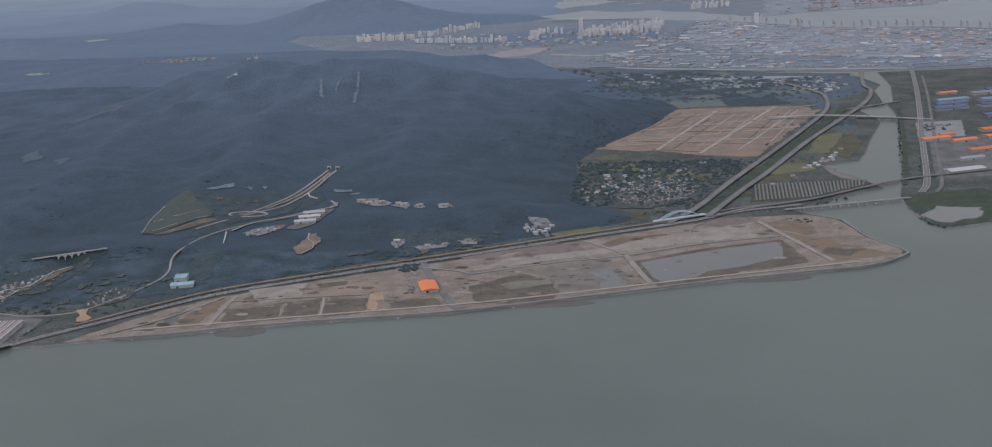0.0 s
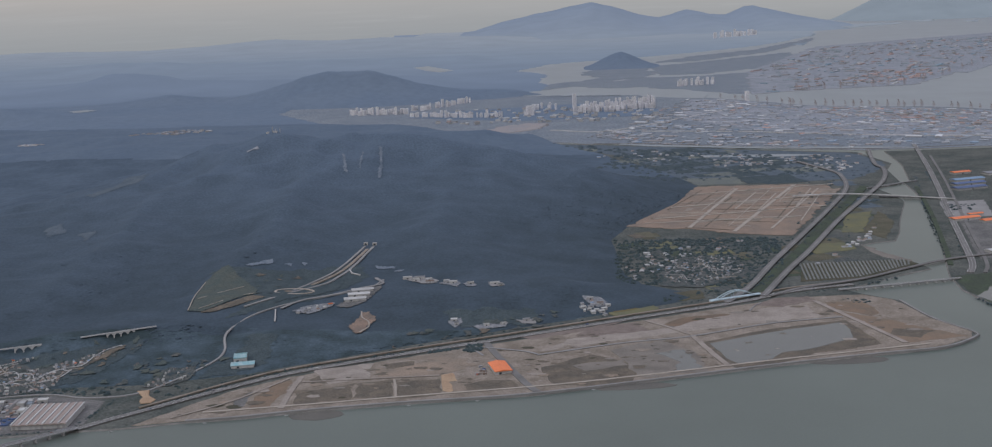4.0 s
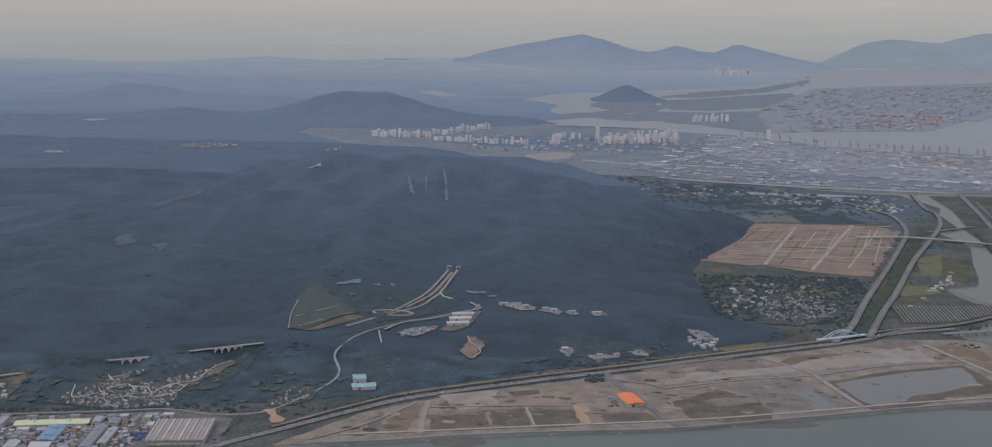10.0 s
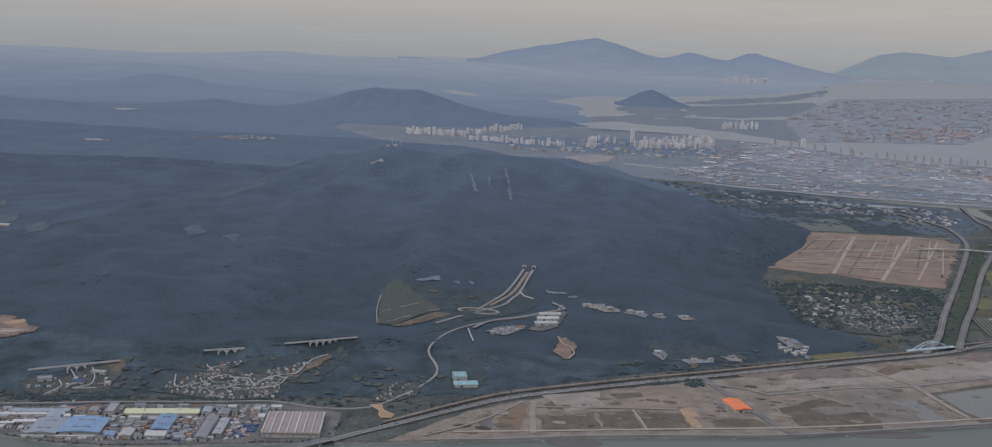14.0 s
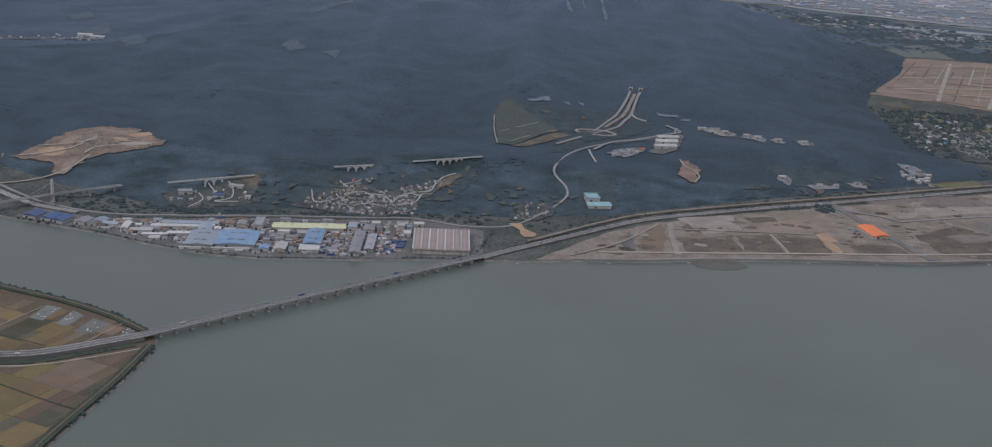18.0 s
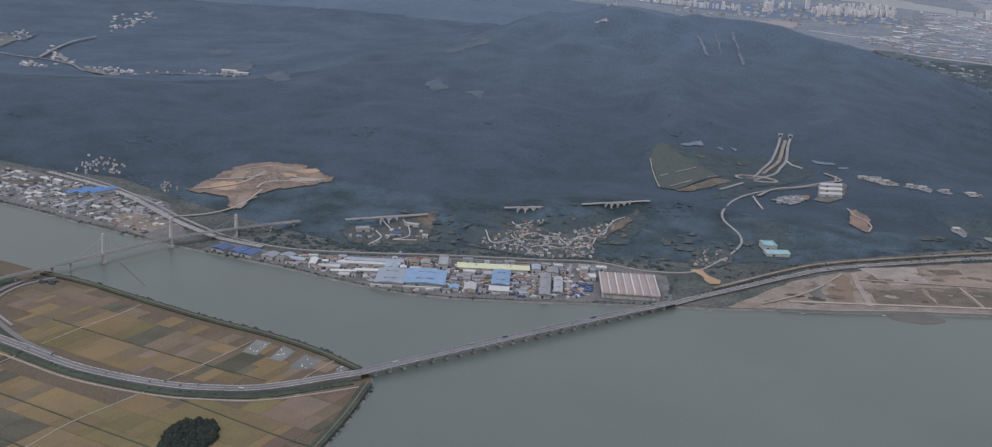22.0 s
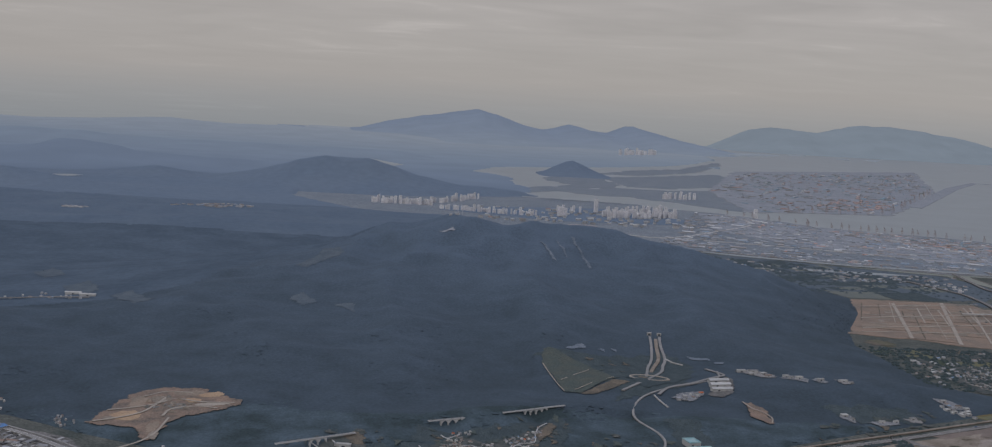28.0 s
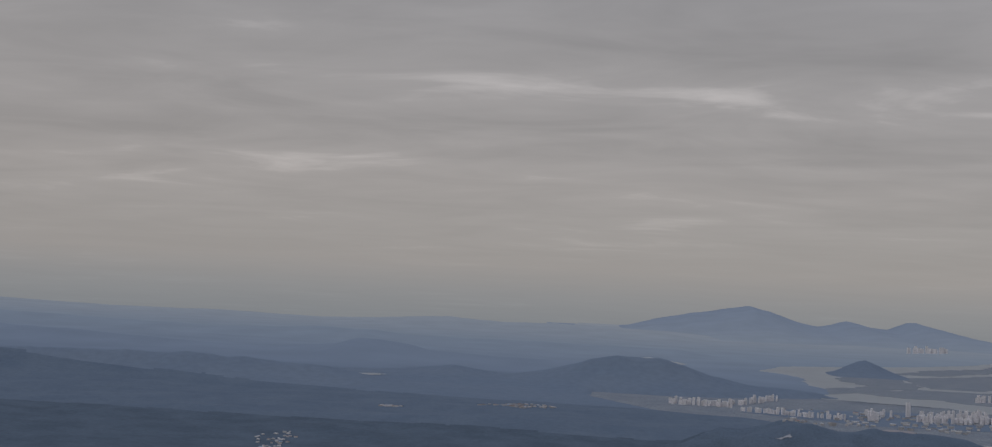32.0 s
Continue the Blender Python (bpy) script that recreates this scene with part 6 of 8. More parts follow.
def shed(x, y, w, d, h, turn, roof, label, roof_kind="gable", rise=None, wall=None, ribs=0, doors=2, name="warehouse", category="warehouse", group="riverside works", base=None):
    """A works hall: walls, roof, roof ridges and doors."""
    z = ground_z(x, y, 0.1) if base is None else base
    top = thing(name, label, category, group, at=pose(x, y, z, 0, 0, turn))
    wall_at = scaled(0, 0, -0.5, w, d, h + 0.5)
    wall_ob = part("wall", unit("box", wall or WHITE_WALL), top, at=wall_at)
    r = rise if rise is not None else min(min(w, d) * 0.12 + 0.08, 0.5)
    long_x = w >= d
    roof_at = scaled(0, 0, h, w if long_x else d, d if long_x else w, r, 0 if long_x else 90)
    roof_ob = part("roof", unit(roof_kind, ROOFS[roof]), top, at=roof_at)
    if roof_kind == "gable" and ribs:
        for i in range(ribs):
            q = (i + 0.5) / ribs - 0.5
            at = scaled(q * w, 0, h + r * 0.55, 0.18, d * 0.45, r * 0.6) if long_x else scaled(0, q * d, h + r * 0.55, w * 0.45, 0.18, r * 0.6)
            part("roof_vent", unit("box", ROOFS["grey"]), roof_ob, at=under(roof_at, at))
    for i in range(doors):
        q = (i + 0.5) / doors - 0.5
        part("door", unit("box", GREY_WALL if i % 2 else GLASS), wall_ob, at=under(wall_at, scaled(q * w * 0.8, -d / 2 - 0.02, 0, min(0.8, w * 0.2), 0.06, h * 0.6)))
    return top


def big_shed():
    """The long ribbed hall by the bridge: seven low bays with pale ridges between them."""
    z, turn = 0.6, 7.5
    w, d, h = 15.8, 17.4, 1.4
    top = thing("ribbed_warehouse", "huge beige hall with white ribs on its roof", "warehouse", "riverside works", at=pose(-57.2, 313.6, z, 0, 0, turn))
    part("wall", unit("box", WHITE_WALL), top, at=scaled(0, 0, -0.3, w, d, h + 0.3))
    for i in range(7):
        x = (i + 0.5) / 7 * w - w / 2
        part("roof_bay", unit("gable", ROOFS["rib"]), top, at=scaled(x, 0, h, d, w / 7 * 0.97, 0.35, 90))
    for i in range(8):
        x = i / 7 * w - w / 2
        part("roof_rib", unit("box", ROOFS["white"]), top, "white roof rib", at=scaled(x, 0, h + 0.05, 0.42, d * 1.02, 0.34))
    for i in range(10):
        part("door", unit("box", GREY_WALL), top, at=scaled((i + 0.5) / 10 * w - w / 2, -d / 2 - 0.02, 0, 0.8, 0.06, 0.9))


def works():
    rows = [
        (-113.4, 302.0, 10.6, 11.8, 1.2, 8, "blue", "wide blue metal hall of the riverside works"), (-122.9, 299.8, 7.6, 11.8, 1.1, 8, "pale_blue", "pale blue metal hall of the works"),
        (-93.1, 308.6, 4.8, 12, 1.1, 7, "blue", "blue hall with a white front"), (-92.2, 299.8, 5.4, 4.0, 0.9, 7, "white", "white hall beside the river"),
        (-96.8, 317.6, 20.0, 4.4, 1.1, 11, "cream", "long pale yellow-green roofed hall"), (-84.6, 320.6, 2.6, 4.6, 1.2, 8, "pale_blue", "pale arched store hall of the works"),
        (-80.2, 306.6, 2.9, 17.6, 1.3, 6, "grey", "tall grey narrow hall of the works"), (-76.7, 308.2, 2.4, 12.4, 1.0, 6, "grey", "grey stepped hall of the works"), (-79.6, 320.4, 3.0, 5, 1.0, 8, "grey", "small grey workshop beside the lane"),
        (-130.4, 312.4, 15, 2.6, 1.0, 11, "pale_blue", "long pale blue roofed hall"), (-131.8, 309.4, 17, 2.2, 0.9, 11, "white", "long white roofed hall of the works"), (-125, 309.2, 3.6, 5.4, 1.1, 8, "pale_blue", "pale blue hall beside the bank"),
        (-119.6, 314.6, 2.4, 3.4, 1.1, 8, "brown", "pinkish roofed workshop of the works"), (-116.4, 315.2, 2.4, 3.4, 1.1, 8, "grey", "grey roofed workshop of the works"), (-111.4, 316.4, 2.6, 7.8, 1.5, 9, "grey", "tall grey office block of the works"),
        (-131, 303.4, 6, 2.0, 0.8, 12, "white", "low white shed of the works"), (-137, 301.0, 7, 1.6, 0.7, 12, "white", "low white shed by the bank"), (-142, 303.6, 6, 2.2, 0.8, 10, "white", "white shed by the bank"), (-140, 306.4, 5, 1.8, 0.7, 12, "grey", "grey shed by the bank"),
        (-147.4, 305.8, 2.0, 5.6, 0.9, 8, "white", "white shed by the bank"), (-152, 306.4, 4.4, 2.4, 0.9, -4, "pale_blue", "pale blue roofed shed by the bank"), (-156, 308.4, 3.4, 3.6, 0.9, -8, "pale_blue", "pale blue roofed shed by the bank"), (-160.6, 307, 3.4, 4.6, 0.9, -10, "grey", "grey roofed shed by the bank"),
        (-176.2, 309.0, 4.4, 5.2, 1.0, -14, "dark_blue", "dark blue roofed hall by the pylon"), (-170.6, 308.0, 3.6, 5.4, 1.0, -15, "dark_blue", "dark blue roofed hall by the pylon"), (-166.6, 307.0, 3.6, 5.4, 1.0, -15, "dark_blue", "dark blue roofed hall by the pylon"),
        (-100.2, 299.0, 3.2, 5.6, 0.9, 6, "white", "white shed on the quay"), (-104.4, 297.4, 2.6, 3.2, 0.8, 6, "blue", "small blue shed on the quay"), (-102.8, 311.6, 3.4, 2.0, 0.8, 8, "white", "white office block of the works"),
        (-70.8, 324.5, 2.2, 3.4, 1.3, 8, "white", "white office block of the works"), (-68.0, 318.8, 2.0, 3.0, 1.0, 8, "white", "white office block by the containers"), (-68.4, 324.8, 1.6, 2.4, 0.9, 8, "pale_blue", "pale blue kiosk by the containers"),
        (-113, 294.8, 10, 0.9, 0.6, 10, "white", "low white shed on the quay"), (-124, 293.2, 6, 0.8, 0.5, 8, "white", "low white shed on the quay"), (-86.2, 300.6, 3.0, 2.4, 0.8, 7, "grey", "grey roofed workshop on the quay"),
    ]
    for i, (x, y, w, d, h, turn, roof, label) in enumerate(rows):
        kind = "arch" if "arched" in label else "flat" if "office" in label or "kiosk" in label else "gable"
        shed(x, y, w, d, h, turn, roof, label, kind, rise=0.35 if kind == "flat" else None, ribs=2 if max(w, d) > 9 and kind == "gable" else 0, base=0.55)
    big_shed()
    rnd = random.Random(5)
    west = [("white", 4), ("grey", 9), ("pale_blue", 1.5), ("brown", 1)]
    names, weights = zip(*west)
    area = [(-326, 356), (-274, 339.5), (-248, 332), (-222, 322.5), (-204, 316), (-200, 330), (-213, 350), (-236, 358), (-262, 366), (-326, 384)]
    n = 0
    spots = []
    while n < 120:
        x, y = rnd.uniform(-322, -200), rnd.uniform(316, 382)
        if not inside(x, y, area) or inside(x, y, [(-224, 327), (-205, 319), (-198, 331), (-212, 340)]) or any(math.hypot(x - a, y - b) < 2.9 for a, b in spots) or math.hypot(x + 239, y - 352) < 8 or y > np.interp(x, [-266, -242, -226, -210, -202], [367, 357, 348, 335, 329]):
            continue
        spots.append((x, y))
        roof = rnd.choices(names, weights)[0]
        shed(x, y, rnd.uniform(1.4, 3.8), rnd.uniform(0.9, 2.1), rnd.uniform(0.4, 0.8), -18 + rnd.choice((0, 0, 90)), roof, f"{roof.replace('_', ' ')} roofed shed among the western yards", rnd.choice(("gable", "gable", "flat")), rise=0.3, doors=1, base=0.5, group="western yards")
        n += 1
    for i in range(3):
        shed(-243.5 + i * 3.4, 350.5 + i * 1.6, 3.2, 9.5, 1.1, -28, "mid_blue", "bright blue roofed hall of the western yards", base=0.5, ribs=3, group="western yards")
    taken = [(a, b, w, d) for a, b, w, d, *_ in rows] + [(-57.2, 313.6, 18, 20), (-69, 309, 7, 16), (-109, 309, 2.6, 40), (-74.4, 314, 2.2, 40)]
    n = 0
    for i in range(4000):
        x, y = rnd.uniform(-178, -66), rnd.uniform(293, 329)
        w, d = rnd.uniform(1.2, 3.4), rnd.uniform(1.0, 2.6)
        back = np.interp(x, [-178, -160, -138, -115, -88, -66], [314, 310.5, 315, 321.5, 327.5, 331])
        if n < 70 and shore_y(x) + 2.4 + d / 2 < y < back - d / 2 - 0.6 and all(abs(x - a) > (w + e) / 2 + 0.5 or abs(y - b) > (d + f) / 2 + 0.5 for a, b, e, f in taken):
            taken.append((x, y, w, d))
            roof = rnd.choices(("grey", "white", "brown", "pale_blue", "rust"), (8, 3.5, 3, 1, 3))[0]
            shed(x, y, w, d, rnd.uniform(0.5, 1.1), 12, roof, f"{roof.replace('_', ' ')} roofed workshop between the halls", rnd.choice(("gable", "flat")), rise=0.3, doors=1, base=0.55, name="workshop", category="workshop")
            n += 1
    clutter = [ROOFS["grey"], plain("pink_goods", (0.40, 0.30, 0.265), each=0), plain("dark_goods", (0.07, 0.07, 0.075), each=0), GREY_WALL, plain("pale_goods", (0.52, 0.52, 0.505), each=0), STONE]
    box_rows("yard_clutter", "stacked goods and scrap filling the works yards", [(-176, 309), (-156, 304.5), (-136, 298), (-117, 294), (-103, 294.5), (-83, 298.5), (-68, 302), (-68, 330), (-88, 326), (-115, 320), (-138, 313.5), (-160, 309)], 1300, 71, clutter, (3, 4, 5, 3, 4, 2), ((0.2, 0.75), (0.12, 0.32)), (12, 12, 102), (0.12, 0.45), 0.56, "goods")
    box_rows("yard_clutter", "scrap and goods scattered over the western yards", area, 900, 72, clutter, (5, 0.7, 5, 4, 3, 3), ((0.2, 0.9), (0.12, 0.4)), (-18, 72), (0.1, 0.4), 0.56, "goods")
    # things lying about in the yards
    for i in range(420):
        x, y = rnd.uniform(-128, -66) if i % 3 else rnd.uniform(-91, -82), rnd.uniform(293, 324)
        if y < shore_y(x) + 2.2:
            continue
        if -66 < x or any(abs(x - a) < w / 2 + 0.6 and abs(y - b) < d / 2 + 0.6 for a, b, w, d in taken):
            continue
        s = rnd.uniform(0.5, 1.3)
        tone = rnd.choice(("rust", "rust", "white", "grey", "brown", "dark_blue", "grey"))
        box = thing("stacked_crate", f"stack of {tone.replace('_', ' ')} goods lying in the works yard", "crate", "yard goods", at=pose(x, y, 0.55, 0, 0, 17))
        part("lower_crate", unit("box", ROOFS[tone]), box, at=scaled(0, 0, 0, s * 1.5, s * 0.7, 0.3))
        part("upper_crate", unit("box", ROOFS[tone]), box, at=scaled(0.1, 0, 0.3, s, s * 0.6, 0.25))
    for i in range(42):
        x, y = -70.5 + rnd.uniform(-1.6, 3.2), 305 + rnd.uniform(-1.5, 9)
        box = thing("blue_container", "dark blue container in rows beside the hall", "container", "blue container rows", at=pose(x, y, 0.55, 0, 0, 17))
        part("body", unit("box", ROOFS["dark_blue"]), box, at=scaled(0, 0, 0, 1.2, 0.35, 0.35))
        part("door", unit("box", ROOFS["grey"]), box, at=scaled(0.61, 0, 0.03, 0.02, 0.3, 0.29))


def house(x, y, turn, s, roof, group, label):
    top = thing("house", label, "house", group, at=pose(x, y, ground_z(x, y, 0.1), 0, 0, turn))
    wall_at = scaled(0, 0, -0.6, 1.2 * s, 0.85 * s, 1.05)
    wall = part("wall", unit("box", WHITE_WALL), top, at=wall_at)
    part("roof", unit("hip" if roof in ("brown", "blue") else "flat", ROOFS[roof]), top, at=scaled(0, 0, 0.45, 1.2 * s, 0.85 * s, 0.22))
    part("window", unit("box", GLASS), wall, at=under(wall_at, scaled(0.1, -0.43 * s, 0.1, 0.5 * s, 0.03, 0.2)))


def village(area, count, gap, seed, group, size=(0.7, 1.3), turn=15):
    rnd = random.Random(seed)
    xs, ys = [p[0] for p in area], [p[1] for p in area]
    spots, tries = [], 0
    while len(spots) < count and tries < 6000:
        tries += 1
        x, y = rnd.uniform(min(xs), max(xs)), rnd.uniform(min(ys), max(ys))
        if inside(x, y, area) and all(math.hypot(x - a, y - b) > gap for a, b in spots):
            spots.append((x, y))
            roof = rnd.choices(("white", "grey", "brown", "blue", "orange"), (5, 8, 5, 0.7, 0.15))[0]
            house(x, y, turn + rnd.choice((0, 0, 90)) + rnd.uniform(-14, 14), rnd.uniform(*size), roof, group, f"small {roof} roofed village house with pale walls")


def far_village(name, label, area, count, seed, size):
    """Houses too far off to pick apart: walls and roofs in one mesh."""
    rnd = random.Random(seed)
    xs, ys = [p[0] for p in area], [p[1] for p in area]
    verts, faces, index, n = [], [], [], 0
    mats = [GREY_WALL, ROOFS["white"], ROOFS["grey"], ROOFS["brown"], ROOFS["blue"]]
    while n < count:
        x, y = rnd.uniform(min(xs), max(xs)), rnd.uniform(min(ys), max(ys))
        if not inside(x, y, area):
            continue
        n += 1
        z, s, a = ground_z(x, y), rnd.uniform(*size), rnd.uniform(-0.4, 0.4)
        w, d, h, c, sn = 0.6 * s, 0.45 * s, 0.5 + 0.1 * s, math.cos(a), math.sin(a)
        o = len(verts)
        for zz in (z - 0.4, z + h):
            verts += [(x + p * w * c - q * d * sn, y + p * w * sn + q * d * c, zz) for p, q in ((-1, -1), (1, -1), (1, 1), (-1, 1))]
        verts += [(x - w * 0.5 * c, y - w * 0.5 * sn, z + h + 0.25), (x + w * 0.5 * c, y + w * 0.5 * sn, z + h + 0.25)]
        faces += [(o, o + 1, o + 5, o + 4), (o + 1, o + 2, o + 6, o + 5), (o + 2, o + 3, o + 7, o + 6), (o + 3, o, o + 4, o + 7), (o + 4, o + 5, o + 9, o + 8), (o + 6, o + 7, o + 8, o + 9), (o + 5, o + 6, o + 9), (o + 7, o + 4, o + 8)]
        index += [0] * 4 + [rnd.choices((1, 2, 3, 4), (3, 5, 4, 0.7))[0]] * 4 + []
    tagged(new(name, mesh_of(name, verts, faces, mats, index=index)), label, "houses", kind="stuff")


def villages():
    village([(-106, 338), (-100, 351), (-92, 361), (-86, 356), (-74, 364), (-64, 372), (-70, 352), (-71, 339), (-84, 334)], 118, 1.15, 1, "village under the viaducts", (0.5, 0.95))
    village([(-98, 356), (-94, 368), (-88, 368), (-88, 358)], 10, 1.3, 2, "village under the viaducts", (0.5, 0.9))
    village([(-145, 330), (-143, 340), (-136, 341), (-131, 350), (-123, 345), (-121, 337), (-134, 329)], 14, 2.2, 3, "western hamlet", (0.6, 1.3))
    for x, y, w, d, tone, turn, what in ((-142, 339, 4.2, 3.0, "grey", 25, "grey concrete-roofed hall of the hamlet"), (-131, 338.6, 3.0, 2.4, "dark_blue", 12, "blue roofed shed in the hamlet yard"), (-128, 347, 4.4, 1.4, "white", -8, "long pale shed above the hamlet yard"), (-122, 339, 1.8, 1.6, "white", 10, "small white house at the yard's end")):
        shed(x, y, w, d, 0.9, turn, tone, what, "flat", 0.25, doors=1, name="hamlet_building", category="building", group="western hamlet")
    village([(-39, 343), (-36, 357), (-29, 359), (-27, 352), (-33, 342)], 18, 1.5, 4, "valley mouth hamlet", (0.5, 1.0))
    far_village("crowded_houses", "small grey houses packed along crooked lanes", UNDER_VIADUCTS, 90, 41, (0.5, 0.8))
    far_village("crowded_houses", "small grey houses packed along crooked lanes", PLAIN_VILLAGE, 110, 42, (0.5, 0.8))
    village(PLAIN_VILLAGE, 44, 2.2, 5, "village on the plain", (0.5, 0.9))
    village([(96, 428), (101, 440), (109, 433), (106, 418)], 16, 2.0, 6, "roadside hamlet", (1.0, 2.0))
    far_village("upper_houses", "pale houses at the foot of the western woods", [(-258, 374), (-240, 374), (-244, 388), (-262, 394)], 50, 7, (0.4, 0.8))
    far_village("upper_houses", "pale houses at the foot of the western woods", [(-222, 362), (-214, 360), (-212, 368), (-222, 370)], 16, 8, (0.4, 0.8))
    far_village("upper_houses", "pale houses at the foot of the western woods", [(-330, 372), (-300, 384), (-310, 396), (-336, 394)], 60, 9, (0.4, 0.9))
    rnd = random.Random(29)
    for x, y, w, d, tone in ((26, 462, 3.6, 1.3, "white"), (31, 462.5, 4.2, 1.2, "grey"), (30, 459, 3.0, 1.0, "white"), (35, 461, 2.6, 1.4, "white"), (36, 457.5, 3.2, 1.0, "brown"), (43, 456, 2.4, 1.6, "white"), (46.5, 450, 3.0, 1.0, "white"), (44, 452.5, 2.0, 1.0, "grey"), (54, 446, 2.6, 0.9, "white"), (63.5, 447, 3.6, 1.3, "white"), (66, 445, 2.0, 0.9, "grey"),
                             (51.5, 410.5, 2.4, 1.5, "white"), (53, 406, 1.6, 1.0, "grey"), (64, 405.5, 2.2, 0.8, "white"), (70, 407.5, 2.0, 0.8, "white"), (78, 412, 2.6, 0.9, "grey"), (101, 438, 2.4, 1.2, "white"), (105, 433, 2.4, 1.2, "brown")):
        shed(x, y, w, d, rnd.uniform(0.5, 0.9), 16 + rnd.uniform(-14, 14), tone, f"low {tone} roofed workshop on a pale hillside pad", "flat", 0.2, doors=1, name="workshop", category="workshop", group="hillside works", base=ground_z(x, y, 0.2))
    for i, (area, count, big) in enumerate((([(-417, 641), (-395, 610), (-366, 579), (-370, 566), (-382, 576)], 34, (0.8, 2.0)), ([(-360, 568), (-332, 541), (-312, 541), (-326, 562), (-345, 566)], 40, (0.8, 1.8)), ([(-446, 779), (-429, 811), (-418, 798), (-411, 730), (-411, 703)], 40, (1.0, 2.6)),
                                            ([(-464, 659), (-457, 683), (-437, 655), (-435, 623)], 26, (0.8, 1.8)), ([(-401, 577), (-377, 566), (-367, 553), (-386, 556)], 26, (0.8, 1.8)), ([(-439, 578), (-428, 578), (-411, 569), (-426, 569)], 16, (0.8, 1.6)), ([(-320, 556), (-300, 566), (-270, 566), (-268, 556), (-300, 548)], 18, (0.7, 1.4)),
                                            ([(-345, 1075), (-300, 1080), (-268, 1110), (-290, 1120), (-330, 1095)], 70, (1.5, 3.5)), ([(-425, 1010), (-400, 1012), (-402, 1024), (-424, 1022)], 24, (1.5, 3.0)))):
        far_village("valley_houses", "scattered pale houses along a far valley", area, count, 112 + i, big)
    for x, y in ((-276, 566), (-268, 562)):
        shed(x, y, 7.5, 2.0, 0.8, 4, "white", "long white greenhouse in the far valley", "arch", 0.5, doors=1, name="greenhouse", category="greenhouse", group="valley greenhouses")
    far_village("plain_houses", "crowded small houses far across the plain", [(180, 800), (250, 800), (300, 850), (200, 850)], 60, 13, (1.2, 2.6))
    far_village("plain_houses", "crowded small houses far across the plain", [(236, 790), (262, 770), (280, 800), (262, 830)], 30, 14, (1.2, 2.4))
    far_village("canal_sheds", "small sheds strung along the canal", [(198, 500), (206, 512), (232, 552), (240, 580), (230, 560)], 24, 15, (0.9, 1.8))
    far_village("scattered_farmhouses", "scattered farmhouses among dark trees", [(120, 470), (170, 540), (186, 555), (172, 556), (112, 520)], 45, 16, (0.9, 1.7))
    far_village("foothill_houses", "small houses strung along the far foothills", [(100, 860), (170, 820), (240, 840), (130, 910)], 36, 17, (1.2, 2.4))


